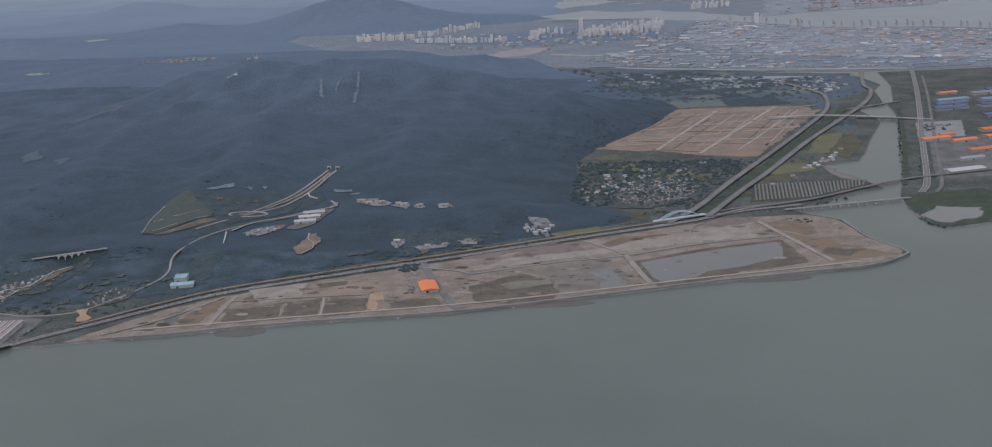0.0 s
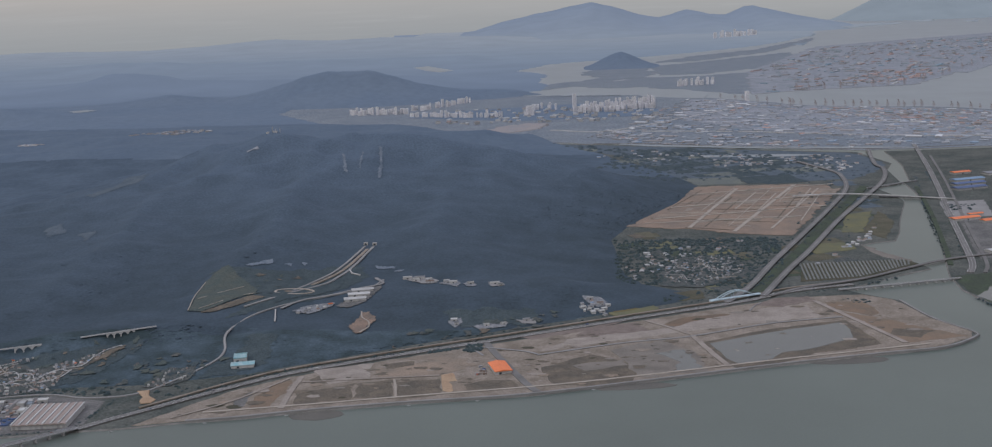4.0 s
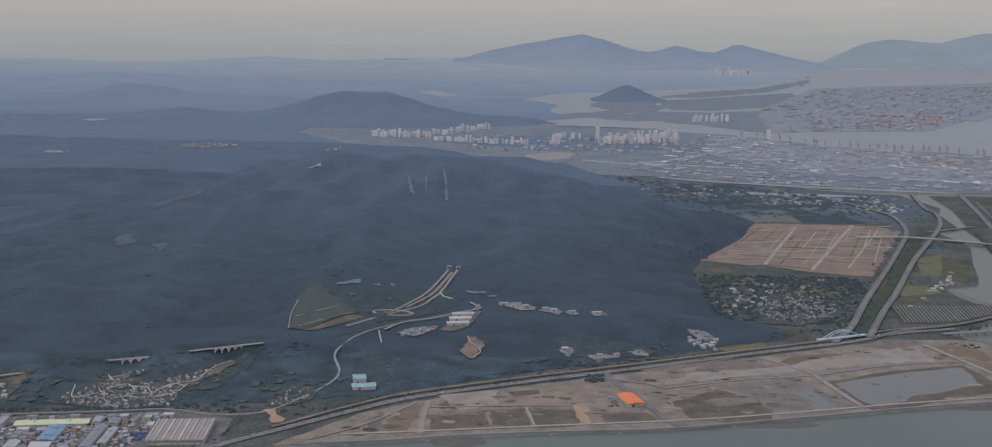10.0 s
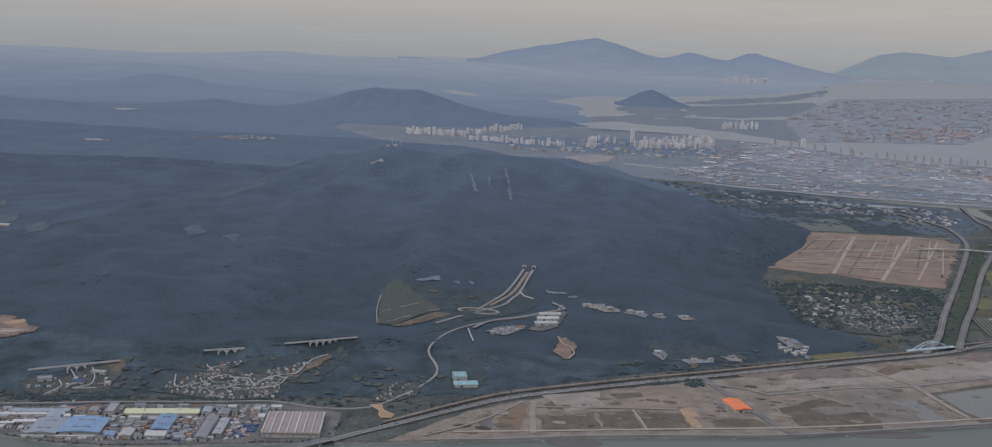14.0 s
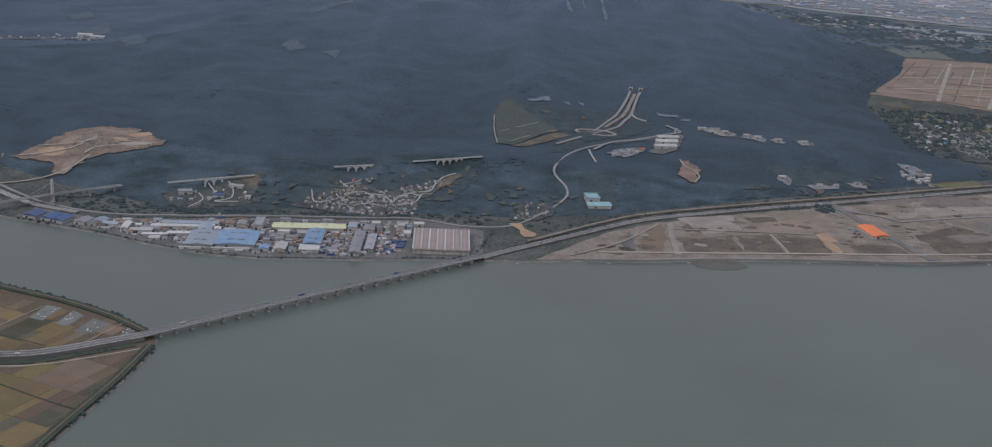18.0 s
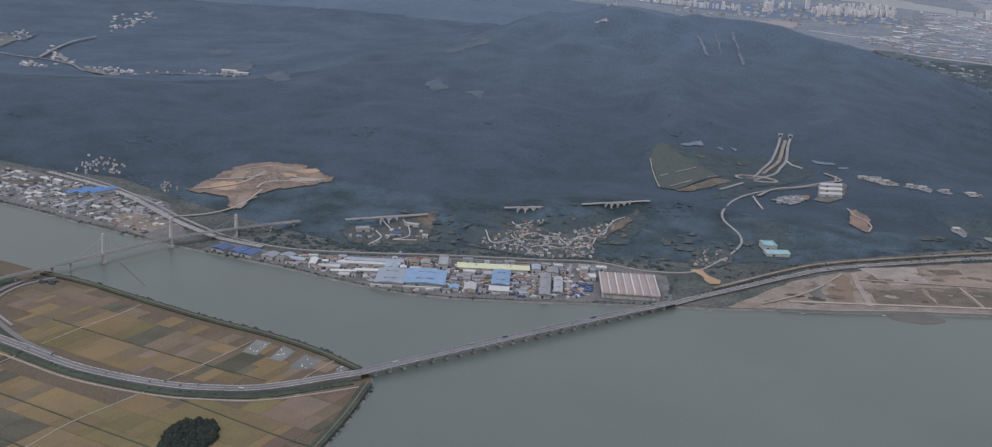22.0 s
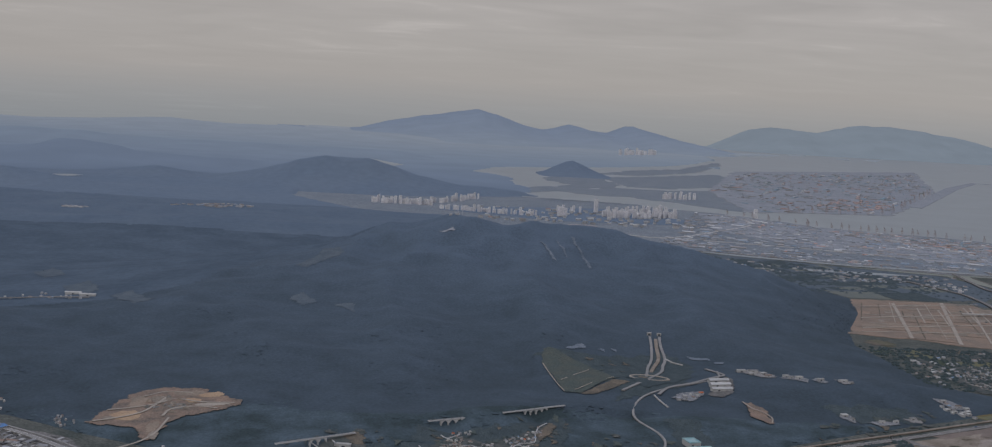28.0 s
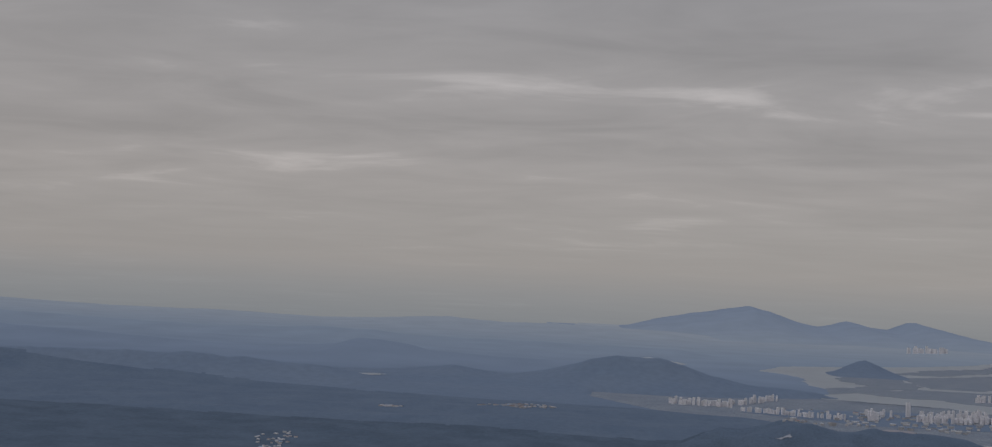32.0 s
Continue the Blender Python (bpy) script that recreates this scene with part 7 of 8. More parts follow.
def single_buildings():
    shed(72.9, 357.2, 5.4, 10.2, 1.0, 18, "orange", "orange roofed hall on the reclaimed land", base=0.65, name="orange_hall", category="hall", group="reclaimed land", ribs=0)
    rnd = random.Random(8)
    for i in range(12):
        x, y = 67.2 + rnd.uniform(-1.5, 1.3), 355.5 + rnd.uniform(-4, 4)
        box = thing("site_cabin", "small dark site cabin beside the orange hall", "cabin", "reclaimed land", at=pose(x, y, 0.65, 0, 0, 18))
        part("body", unit("box", ROOFS[rnd.choice(("dark_blue", "grey", "red", "brown"))]), box, at=scaled(0, 0, 0, 1.1, 0.6, 0.5))
        part("door", unit("box", WHITE_WALL), box, at=scaled(0.2, -0.31, 0, 0.2, 0.03, 0.35))
    shed(-15.4, 366.6, 4.2, 5.4, 1.6, 14, "teal", "teal roofed factory in the woods", "flat", 0.3, name="teal_factory", category="factory", group="", base=ground_z(-15, 366, 0.2))
    shed(-13.0, 361.2, 7.4, 4.2, 0.9, 14, "teal", "lower teal roofed factory wing", "gable", 0.3, name="teal_factory", category="factory", group="", base=ground_z(-13, 361, 0.2))
    for i in range(3):
        shed(11.4 - i * 0.5, 441.5 - i * 5.0, 8.2, 2.6, 0.8, 14, "white", "long white hall on the hillside", "gable", 0.6, name="hillside_hall", category="hall", group="hillside works", base=ground_z(11.4 - i * 0.5, 441.5 - i * 5.0, 0.3), ribs=0)
    village([(-9, 419), (-3, 427), (2, 428), (1, 426), (-5, 418)], 9, 1.6, 31, "hillside works", (0.9, 1.8))
    for x, y, w, d, roof in ((288, 596, 15, 5, "orange"), (300, 590, 13, 5, "orange"), (303, 566, 15, 5, "orange"), (296, 606, 8, 3, "orange"), (283, 520, 17, 6, "white"), (292, 545, 12, 4, "grey"), (320, 600, 16, 6, "orange"), (324, 620, 18, 6, "orange"),
                             (330, 748, 12, 5, "orange"), (318, 690, 20, 7, "dark_blue"), (322, 705, 20, 6, "dark_blue"), (326, 720, 20, 6, "blue"), (345, 700, 18, 7, "dark_blue"), (350, 720, 18, 6, "blue"), (352, 745, 20, 7, "grey"), (340, 665, 24, 7, "dark_blue"), (360, 690, 16, 6, "grey"), (365, 760, 20, 6, "dark_blue")):
        shed(x, y, w, d, 1.2, 22, roof, f"{roof.replace('_', ' ')} roofed hall of the far bank works", doors=1, name="far_bank_hall", category="hall", group="far bank works", base=0.5)
    rnd = random.Random(19)
    for i in range(14):
        x, y = rnd.uniform(-198, -180), rnd.uniform(372, 388)
        heap = thing("spoil_heap", "grey rubble heap on the quarry floor", "heap", "quarry heaps", at=pose(x, y, ground_z(x, y, 0.4), 0, 0, rnd.uniform(0, 90)))
        part("rubble", unit("hip", rnd.choice((STONE, GRAVEL, SOIL))), heap, at=scaled(0, 0, 0, rnd.uniform(1, 2.6), rnd.uniform(0.8, 1.6), rnd.uniform(0.3, 0.8)))
    # station and masts on the ridge
    mast_x, mast_y = -89, 686
    top = thing("summit_station", "white relay station on the highest ridge", "relay station", at=pose(mast_x, mast_y, ground_z(mast_x, mast_y, 0.4)))
    part("body", unit("box", GREY_WALL), top, at=scaled(0, 0, -1, 2.4, 1.4, 1.7))
    part("annex", unit("box", GREY_WALL), top, at=scaled(-4, -2, -1.5, 1.8, 1.0, 1.9))
    for i, (x, h) in enumerate(((-1.6, 3.6), (0.4, 2.4), (3.0, 3.0))):
        part("mast", unit("box", GREY_WALL), top, at=scaled(x, 0, -0.4, 0.3, 0.3, h))
    for x, y in ((2.0, 516.5), (-2.3, 517.5)):
        z = ground_z(x, y, 0.2)
        portal = thing("tunnel_portal", "pale concrete tunnel mouth in the slope", "tunnel mouth", at=pose(x, y, z))
        part("frame", unit("box", CONCRETE), portal, at=scaled(0, 0.4, -0.5, 1.9, 0.8, 1.6))
        # dark panel on the solid block, painted for the shade inside the tunnel
        part("opening", unit("arch", GLASS), portal, at=scaled(0, -0.04, 0, 0.12, 1.1, 0.75, 90))


def pier_mesh(height_, wide, thick):
    v, f = [], []
    for (w, t, z) in ((wide * 0.36, thick, -1.6), (wide * 0.30, thick, height_ * 0.62), (wide, thick * 1.1, height_ * 0.86), (wide, thick * 1.1, height_)):
        v += [(-w / 2, -t / 2, z), (w / 2, -t / 2, z), (w / 2, t / 2, z), (-w / 2, t / 2, z)]
    for r in range(3):
        f += [(4 * r + i, 4 * r + (i + 1) % 4, 4 * r + 4 + (i + 1) % 4, 4 * r + 4 + i) for i in range(4)]
    f.append((12, 13, 14, 15))
    return mesh_of("pier", v, f, PALE_CONCRETE)


DECK = material("bridge_asphalt", (0.15, 0.15, 0.148), 0.9, 0.1, 0.6, 6.0, 0.05, spec=0.2, second=(0.125, 0.125, 0.123), patch=0.1)


def girder_bridge(name, label, a, b, width, z0, z1, spans, pier_wide=None, rail=0.16, camber=0.0):
    top = thing(name, label, "bridge")
    n = spans * 2
    line = [np.array([a[0] + (b[0] - a[0]) * i / n, a[1] + (b[1] - a[1]) * i / n]) for i in range(n + 1)]
    z = np.array([z0 + (z1 - z0) * i / n + camber * math.sin(math.pi * i / n) for i in range(n + 1)])
    part("deck", band("deck", line, width, z, 0.12, DECK), top)
    part("girder", band("girder", line, width * 0.6, z - 0.12, 0.34, GREY_WALL), top)
    for side in (0, 1):
        s = side_lines(line, width * 0.98)[side]
        part("parapet", band("parapet", s, 0.1, z + rail, rail + 0.1, GREY_WALL), top)
    part("median", band("median", line, 0.06, z + 0.08, 0.1, GREY_WALL), top)
    for off in (-0.5, 0.5):
        s = side_lines(line, width * 0.5)[0 if off < 0 else 1]
        part("lane_line", band("lane_line", s, 0.03, z + 0.02, 0.02, CONCRETE), top)
    ang = math.degrees(math.atan2(b[1] - a[1], b[0] - a[0]))
    me = pier_mesh(min(z0, z1) - 0.45, pier_wide or width * 0.9, 0.45)
    for i in range(1, spans):
        p, h = line[2 * i], z[2 * i]
        part("pile_cap", unit("box", PALE_CONCRETE), top, at=scaled(p[0], p[1], -0.5, 0.7, 1.5, 0.8, ang))
        part("pier", me, top, at=pose(p[0], p[1], 0, 0, 0, ang + 90) @ Matrix.Diagonal((1, 1, (h - 0.45) / (min(z0, z1) - 0.45), 1)))
    return top


def vehicle(x, y, z, turn, long, color, label):
    top = thing("lorry" if long > 0.8 else "car", label, "vehicle", "traffic", at=pose(x, y, z, 0, 0, turn))
    part("body", unit("box", color), top, at=scaled(0, 0, 0.06, long, 0.28, 0.3 if long > 0.8 else 0.12))
    part("cab", unit("box", GLASS if long < 0.8 else color), top, at=scaled(long * 0.1 if long < 0.8 else long * 0.6, 0, 0.06, 0.28, 0.26, 0.22))
    for i in (-1, 1):
        part("axle", unit("box", GLASS), top, at=scaled(i * long * 0.34, 0, 0, 0.12, 0.29, 0.12))


def viaduct(a, b, z, start, end, arches):
    """A slender deck from slope to slope, with low arches over the hollow in between."""
    top = thing("valley_viaduct", "slender pale arched viaduct crossing a wooded hollow", "bridge")
    a, b = np.array(a), np.array(b)
    d = b - a
    n = 12
    line = [a + d * i / n for i in range(n + 1)]
    zs = np.full(n + 1, z)
    part("deck", band("deck", line, 0.95, zs, 0.2, PALE_CONCRETE), top)
    part("roadway", band("roadway", line, 0.8, zs + 0.03, 0.03, ROADGREY), top)
    for side in (0, 1):
        part("parapet", band("parapet", side_lines(line, 0.95)[side], 0.08, zs + 0.08, 0.14, PALE_CONCRETE), top)
    ang = math.degrees(math.atan2(d[1], d[0]))
    L = np.linalg.norm(d) * (end - start) / arches
    drop = min(1.5, L * 0.5)
    v, f, m = [], [], 8
    for j in range(m + 1):
        t = j / m * 2 - 1
        zz = -0.35 - drop * t * t
        v += [(t * L / 2, -0.4, -0.2), (t * L / 2, -0.4, zz), (t * L / 2, 0.4, zz), (t * L / 2, 0.4, -0.2)]
    for j in range(m):
        o = 4 * j
        f += [(o, o + 1, o + 5, o + 4), (o + 1, o + 2, o + 6, o + 5), (o + 2, o + 3, o + 7, o + 6)]
    me = mesh_of("arch", v, f, PALE_CONCRETE)
    for i in range(arches):
        p = a + d * (start + (end - start) * (i + 0.5) / arches)
        part("arch", me, top, at=pose(p[0], p[1], z, 0, 0, ang))
    for i in range(arches + 1):
        p = a + d * (start + (end - start) * i / arches)
        part("pier", unit("box", PALE_CONCRETE), top, at=scaled(p[0], p[1], ground_z(p[0], p[1], -0.6), 0.4, 0.7, z - 0.3 - ground_z(p[0], p[1], -0.6), ang))


def bridges():
    girder_bridge("river_bridge", "long grey concrete road bridge on many piers", (-113.4, 233.1), (-44.6, 304.5), 2.5, 1.5, 1.35, 25, camber=0.35)
    girder_bridge("canal_bridge", "low pale bridge over the canal mouth", (198.3, 454), (249.5, 470.4), 1.2, 1.0, 1.0, 14)
    girder_bridge("canal_bridge", "low pale bridge over the canal", (262, 668, ), (288, 659), 1.4, 1.0, 1.0, 6)
    girder_bridge("canal_bridge", "low pale bridge over the canal", (262, 697), (297, 722), 1.3, 1.0, 1.0, 5)
    viaduct((-148.1, 340.5), (-125, 356), 4.2, 0.42, 0.62, 2)
    viaduct((-102.2, 371.8), (-90.1, 377.7), 4.6, 0.34, 0.96, 3)
    viaduct((-77.0, 380.3), (-54.6, 393.9), 6.2, 0.34, 0.70, 4)
    # cable-stayed crossing to the west
    line = smooth_line([(-250, 214, 1.2), (-238, 230, 1.5), (-226, 250, 2.0), (-214, 269, 2.4), (-202.6, 288, 2.8), (-191.4, 307.4, 3.0), (-177, 324, 2.9), (-162.4, 339, 2.6)], 3.0)
    top = thing("cable_bridge", "pale cable-stayed road bridge with slender pylons", "bridge")
    z = np.array([p[2] for p in line])
    part("deck", band("deck", line, 1.5, z, 0.22, CONCRETE), top)
    part("roadway", band("roadway", line, 1.25, z + 0.03, 0.03, DECK), top)
    for side in (0, 1):
        part("parapet", band("parapet", side_lines(line, 1.5)[side], 0.08, z + 0.12, 0.15, CONCRETE), top)
    pylon_at = ((-202.6, 288, 2.8, 8.6), (-191.4, 307.4, 3.0, 9.2), (-177.6, 323.4, 2.9, 7.4))
    for x, y, deck, high in pylon_at:
        v, f = [], []
        for w, t, zz in ((1.6, 1.2, -1.5), (1.6, 1.2, 0.6), (0.85, 0.75, 0.7), (0.62, 0.62, high)):
            v += [(-w / 2, -t / 2, zz), (w / 2, -t / 2, zz), (w / 2, t / 2, zz), (-w / 2, t / 2, zz)]
        for r in range(3):
            f += [(4 * r + i, 4 * r + (i + 1) % 4, 4 * r + 4 + (i + 1) % 4, 4 * r + 4 + i) for i in range(4)]
        f.append((12, 13, 14, 15))
        part("pylon", mesh_of("pylon", v, f, PALE_CONCRETE), top, "white concrete pylon", at=pose(x, y, 0, 0, 0, 60))
        for s in (-1, 1):
            for q in range(1, 6):
                e = min(line, key=lambda p: abs(math.hypot(p[0] - x, p[1] - y) - q * 1.9) + (0 if (p[1] - y) * s > 0 else 99))
                p0, p1 = Vector((x, y, high - 0.35 * q * 0.5)), Vector((e[0], e[1], e[2] + 0.1))
                d = p1 - p0
                part("cable", unit("box", GREY_WALL), top, at=Matrix.Translation(p0) @ d.to_track_quat("Z", "Y").to_matrix().to_4x4() @ Matrix.Diagonal((0.035, 0.035, d.length, 1)))
    me = pier_mesh(2.0, 1.1, 0.4)
    for x, y in ((-219.6, 260.6), (-216.2, 266), (-213.4, 270.6), (-210.8, 275), (-208.0, 279.4), (-169.5, 331.5), (-164, 337)):
        part("pier", me, top, at=pose(x, y, 0, 0, 0, -30))
    # blue-green tied arch beside the plain
    top = thing("arch_bridge", "pale blue steel tied-arch bridge beside the highway", "bridge")
    a, b = np.array([147, 438.0]), np.array([167, 448.0])
    n = 16
    pts = [a + (b - a) * i / n for i in range(n + 1)]
    steel = plain("pale_blue_steel", (0.42, 0.52, 0.56), 0.5)
    for side in (0, 1):
        s = side_lines(pts, 1.6)[side]
        arc = np.array([1.5 + 2.6 * math.sin(math.pi * min(max((i - 2) / (n - 4), 0), 1)) for i in range(n + 1)])
        part("arch_rib", band("arch_rib", s, 0.25, arc, 0.3, steel), top)
        for i in range(3, n - 2, 2):
            part("hanger", unit("box", steel), top, at=scaled(s[i][0], s[i][1], 1.4, 0.08, 0.08, arc[i] - 1.5))
    part("deck", band("deck", pts, 1.8, np.full(n + 1, 1.45), 0.35, steel), top)
    for i in (0, 4, 8, 12, 16):
        part("pier", pier_mesh(1.1, 1.4, 0.4), top, at=pose(pts[i][0], pts[i][1], 0, 0, 0, 116))
    # traffic
    rnd = random.Random(4)
    a, b = np.array([-113.4, 233.1]), np.array([-44.6, 304.5])
    ang = math.degrees(math.atan2(*(b - a)[::-1]))
    nrm = np.array([-(b - a)[1], (b - a)[0]]) / np.linalg.norm(b - a)
    for q, off, long, tone, lab in ((0.1, 0.6, 1.2, "white", "white lorry driving on the bridge"), (0.32, 0.7, 1.0, "grey", "grey lorry driving on the bridge"), (0.42, 0.6, 1.3, "dark_blue", "dark lorry driving on the bridge"), (0.56, 0.7, 0.5, "grey", "grey car driving on the bridge"),
                                    (0.63, -0.5, 0.5, "white", "white car driving on the bridge"), (0.71, 0.6, 1.3, "dark_blue", "dark lorry driving on the bridge"), (0.85, -0.5, 0.5, "white", "white car driving on the bridge"), (0.93, 0.6, 0.5, "red", "red car driving on the bridge")):
        p = a + (b - a) * q + nrm * off
        vehicle(p[0], p[1], 1.5 - 0.15 * q + 0.35 * math.sin(math.pi * q) + 0.03, ang, long, ROOFS[tone], lab)
    for line, count, lift in ((smooth_line(MAIN_ROAD, 3.0), 16, 0.56), (smooth_line([(-118.5, 229.4), (-129.8, 221.4), (-138.7, 218.2), (-152.2, 216.6), (-172.5, 219.3), (-191.3, 226.3)], 3.0), 10, 0.58)):
        for i in range(count):
            k = rnd.randrange(1, len(line) - 1)
            d = np.array(line[k + 1][:2]) - np.array(line[k - 1][:2])
            d = d / np.linalg.norm(d)
            off = rnd.choice((-0.6, 0.6))
            x, y = line[k][0] - d[1] * off, line[k][1] + d[0] * off
            vehicle(x, y, (ground_z(x, y) if lift < 0.57 else 0.45) + lift, math.degrees(math.atan2(d[1], d[0])), rnd.choice((0.45, 0.5, 0.5, 1.0)), ROOFS[rnd.choice(("white", "grey", "white", "dark_blue"))], "vehicle driving along the highway")
    for i in range(6):
        x, y = -33 + 26 * i + rnd.uniform(-6, 6), 304 + 6 * i
        y = shore_y(x) - 1.6
        boat = thing("small_boat", "small moored boat beside the bank", "boat", "boats", at=pose(x, y, 0.0, 0, 0, rnd.uniform(0, 40)))
        part("hull", mesh_of("hull", [(-.5, -.15, .15), (.4, -.15, .15), (.7, 0, .2), (.4, .15, .15), (-.5, .15, .15), (-.4, -.1, -.05), (.4, 0, -.05), (-.4, .1, -.05)], [(0, 1, 6, 5), (1, 2, 6), (2, 3, 6), (3, 4, 7, 6), (4, 0, 5, 7), (0, 4, 3, 2, 1)], ROOFS["white"]), boat)
        part("cabin", unit("box", GREY_WALL), boat, at=scaled(-0.15, 0, 0.15, 0.3, 0.2, 0.18))
    poles = thing("fishing_weir", "dark line of stakes standing in the river", "weir", at=pose(0, 0, 0))
    for i in range(26):
        part("stake", unit("box", GLASS), poles, at=scaled(-198.4 + i * 0.57, 289.4 - i * 0.59, -0.6, 0.1, 0.1, 0.8))


# port roof tones greyed and bluish: haze painted into each colour
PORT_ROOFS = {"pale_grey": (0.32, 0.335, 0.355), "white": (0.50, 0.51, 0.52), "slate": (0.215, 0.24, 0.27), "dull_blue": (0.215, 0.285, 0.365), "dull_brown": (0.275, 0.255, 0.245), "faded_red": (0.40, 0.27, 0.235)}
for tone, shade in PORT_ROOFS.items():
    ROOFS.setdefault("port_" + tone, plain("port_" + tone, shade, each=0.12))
# stack tones at low contrast, haze painted in as well
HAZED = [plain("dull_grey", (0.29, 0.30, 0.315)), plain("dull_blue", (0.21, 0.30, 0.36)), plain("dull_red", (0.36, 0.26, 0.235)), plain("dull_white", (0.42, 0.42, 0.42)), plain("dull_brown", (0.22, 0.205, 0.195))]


def box_rows(name, label, area, count, seed, mats, weights, size, turns, tall, base, category):
    """Sheds or stacks far off, past counting: low boxes in rows, joined."""
    rnd = random.Random(seed)
    xs, ys = [p[0] for p in area], [p[1] for p in area]
    verts, faces, index, n = [], [], [], 0
    while n < count:
        x, y = rnd.uniform(min(xs), max(xs)), rnd.uniform(min(ys), max(ys))
        if not inside(x, y, area):
            continue
        a, m = radians(rnd.choice(turns)), rnd.choices(range(len(mats)), weights)[0]
        w, d, h = rnd.uniform(*size[0]), rnd.uniform(*size[1]), rnd.uniform(*tall)
        for row in range(rnd.choice((1, 1, 2, 3))):
            cx, cy = x - row * d * 2.4 * math.sin(a), y + row * d * 2.4 * math.cos(a)
            o, c, sn = len(verts), math.cos(a), math.sin(a)
            for z in (base - 0.1, base + h):
                verts += [(cx + p * w * c - q * d * sn, cy + p * w * sn + q * d * c, z) for p, q in ((-1, -1), (1, -1), (1, 1), (-1, 1))]
            faces += [(o, o + 1, o + 5, o + 4), (o + 1, o + 2, o + 6, o + 5), (o + 2, o + 3, o + 7, o + 6), (o + 3, o, o + 4, o + 7), (o + 4, o + 5, o + 6, o + 7)]
            index += [m] * 5
            n += 1
    tagged(new(name, mesh_of(name, verts, faces, mats, index=index)), label, category, kind="stuff")


def tower_block(w, d, h):
    """One apartment tower: body, roof house, and window bands on the near and far face."""
    top = new("apartment_tower")
    body_at = scaled(0, 0, -1, w, d, h + 1)
    body = part("body", unit("box", TOWER_WALL), top, at=body_at)
    part("roof_house", unit("box", GREY_WALL), top, at=scaled(0, 0, h, w * 0.35, d * 0.5, 0.5))
    for i in range(3):
        part("window_column", unit("box", TOWER_PANE), body, at=under(body_at, scaled((i - 1) * w * 0.3, -d / 2 - 0.02, 0.3, w * 0.09, 0.06, h - 0.7)))
    return top


def city():
    rnd = random.Random(21)
    kinds = [tagged(tower_block(w, d, h), "pale high apartment tower in the distant town", "apartment tower", "apartment towers") for w, d, h in ((3.2, 1.5, 6.0), (2.4, 1.8, 7.5), (4.2, 1.5, 5.0))]
    spots = []
    blocks = (([(-169, 1268), (-141, 1262), (-104, 1264)], 30, 5, 0.95), ([(-108, 1290), (-84, 1320), (-50, 1390)], 20, 6, 1.0), ([(-95, 1222), (-60, 1212), (-27, 1202), (6, 1197)], 34, 5, 0.85), ([(30, 1206), (38, 1272), (61, 1250)], 12, 7, 0.9),
              ([(79, 1220), (117, 1230), (163, 1257)], 40, 6, 1.1), ([(84, 1262), (120, 1290), (168, 1330)], 26, 9, 1.05), ([(205, 1556), (225, 1562), (256, 1570)], 12, 6, 1.2), ([(411, 3230), (545, 3410)], 12, 14, 2.2))
    for line, count, wide, big in blocks:
        path = smooth_line(line, 1.0)
        for i in range(count):
            p = path[min(len(path) - 1, int((i + rnd.uniform(0.1, 0.9)) / count * len(path)))]
            spots.append((p[0] + rnd.uniform(-2, 2), p[1] + rnd.uniform(-wide, wide), big * rnd.uniform(0.8, 1.2), 0))
    first = set()
    for x, y, s, up in spots:
        k = rnd.randrange(3)
        m = pose(x, y, 0.5, 0, 0, rnd.uniform(-25, 25)) @ Matrix.Diagonal((s, s, s, 1))
        if k in first:
            ob = copy_thing(kinds[k], m)
        else:
            first.add(k)
            ob = kinds[k]
        ob.matrix_basis = m
    for x, y, h in ((77, 1276, 15), (31, 1204, 10), (266, 1311, 10), (35, 1206, 9)):
        t = tagged(tower_block(4.0, 3.0, h), "single tall pale tower above the town", "tower")
        t.name = "tall_tower"
        t.matrix_basis = pose(x, y, 0.5, 0, 0, 10)
    # low town and port sheds
    names = ("grey", "white", "pale_blue", "blue", "brown", "orange", "dark_blue")
    area = [(118, 1020), (150, 945), (232, 910), (330, 892), (430, 900), (540, 975), (528, 1055), (430, 1165), (318, 1218), (238, 1325), (205, 1345), (165, 1230), (150, 1160)]
    done = []
    tries = 0
    while len(done) < 150 and tries < 9000:
        tries += 1
        x, y = rnd.uniform(115, 540), rnd.uniform(895, 1345)
        if not inside(x, y, area) or any(abs(x - a) < 8.5 and abs(y - b) < 8.5 for a, b in done):
            continue
        done.append((x, y))
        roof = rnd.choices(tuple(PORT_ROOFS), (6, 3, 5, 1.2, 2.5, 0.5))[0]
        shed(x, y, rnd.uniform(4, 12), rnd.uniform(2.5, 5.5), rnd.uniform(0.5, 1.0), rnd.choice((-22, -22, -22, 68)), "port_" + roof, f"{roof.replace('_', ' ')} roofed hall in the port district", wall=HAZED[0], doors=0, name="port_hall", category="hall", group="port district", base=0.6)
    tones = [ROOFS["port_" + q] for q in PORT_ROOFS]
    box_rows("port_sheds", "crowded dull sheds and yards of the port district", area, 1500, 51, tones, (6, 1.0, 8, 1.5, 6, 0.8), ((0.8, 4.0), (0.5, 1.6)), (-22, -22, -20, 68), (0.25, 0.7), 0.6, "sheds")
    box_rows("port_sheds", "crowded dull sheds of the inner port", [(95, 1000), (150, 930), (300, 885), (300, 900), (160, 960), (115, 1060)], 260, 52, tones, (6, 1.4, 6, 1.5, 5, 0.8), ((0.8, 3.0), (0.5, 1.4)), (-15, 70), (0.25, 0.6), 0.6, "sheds")
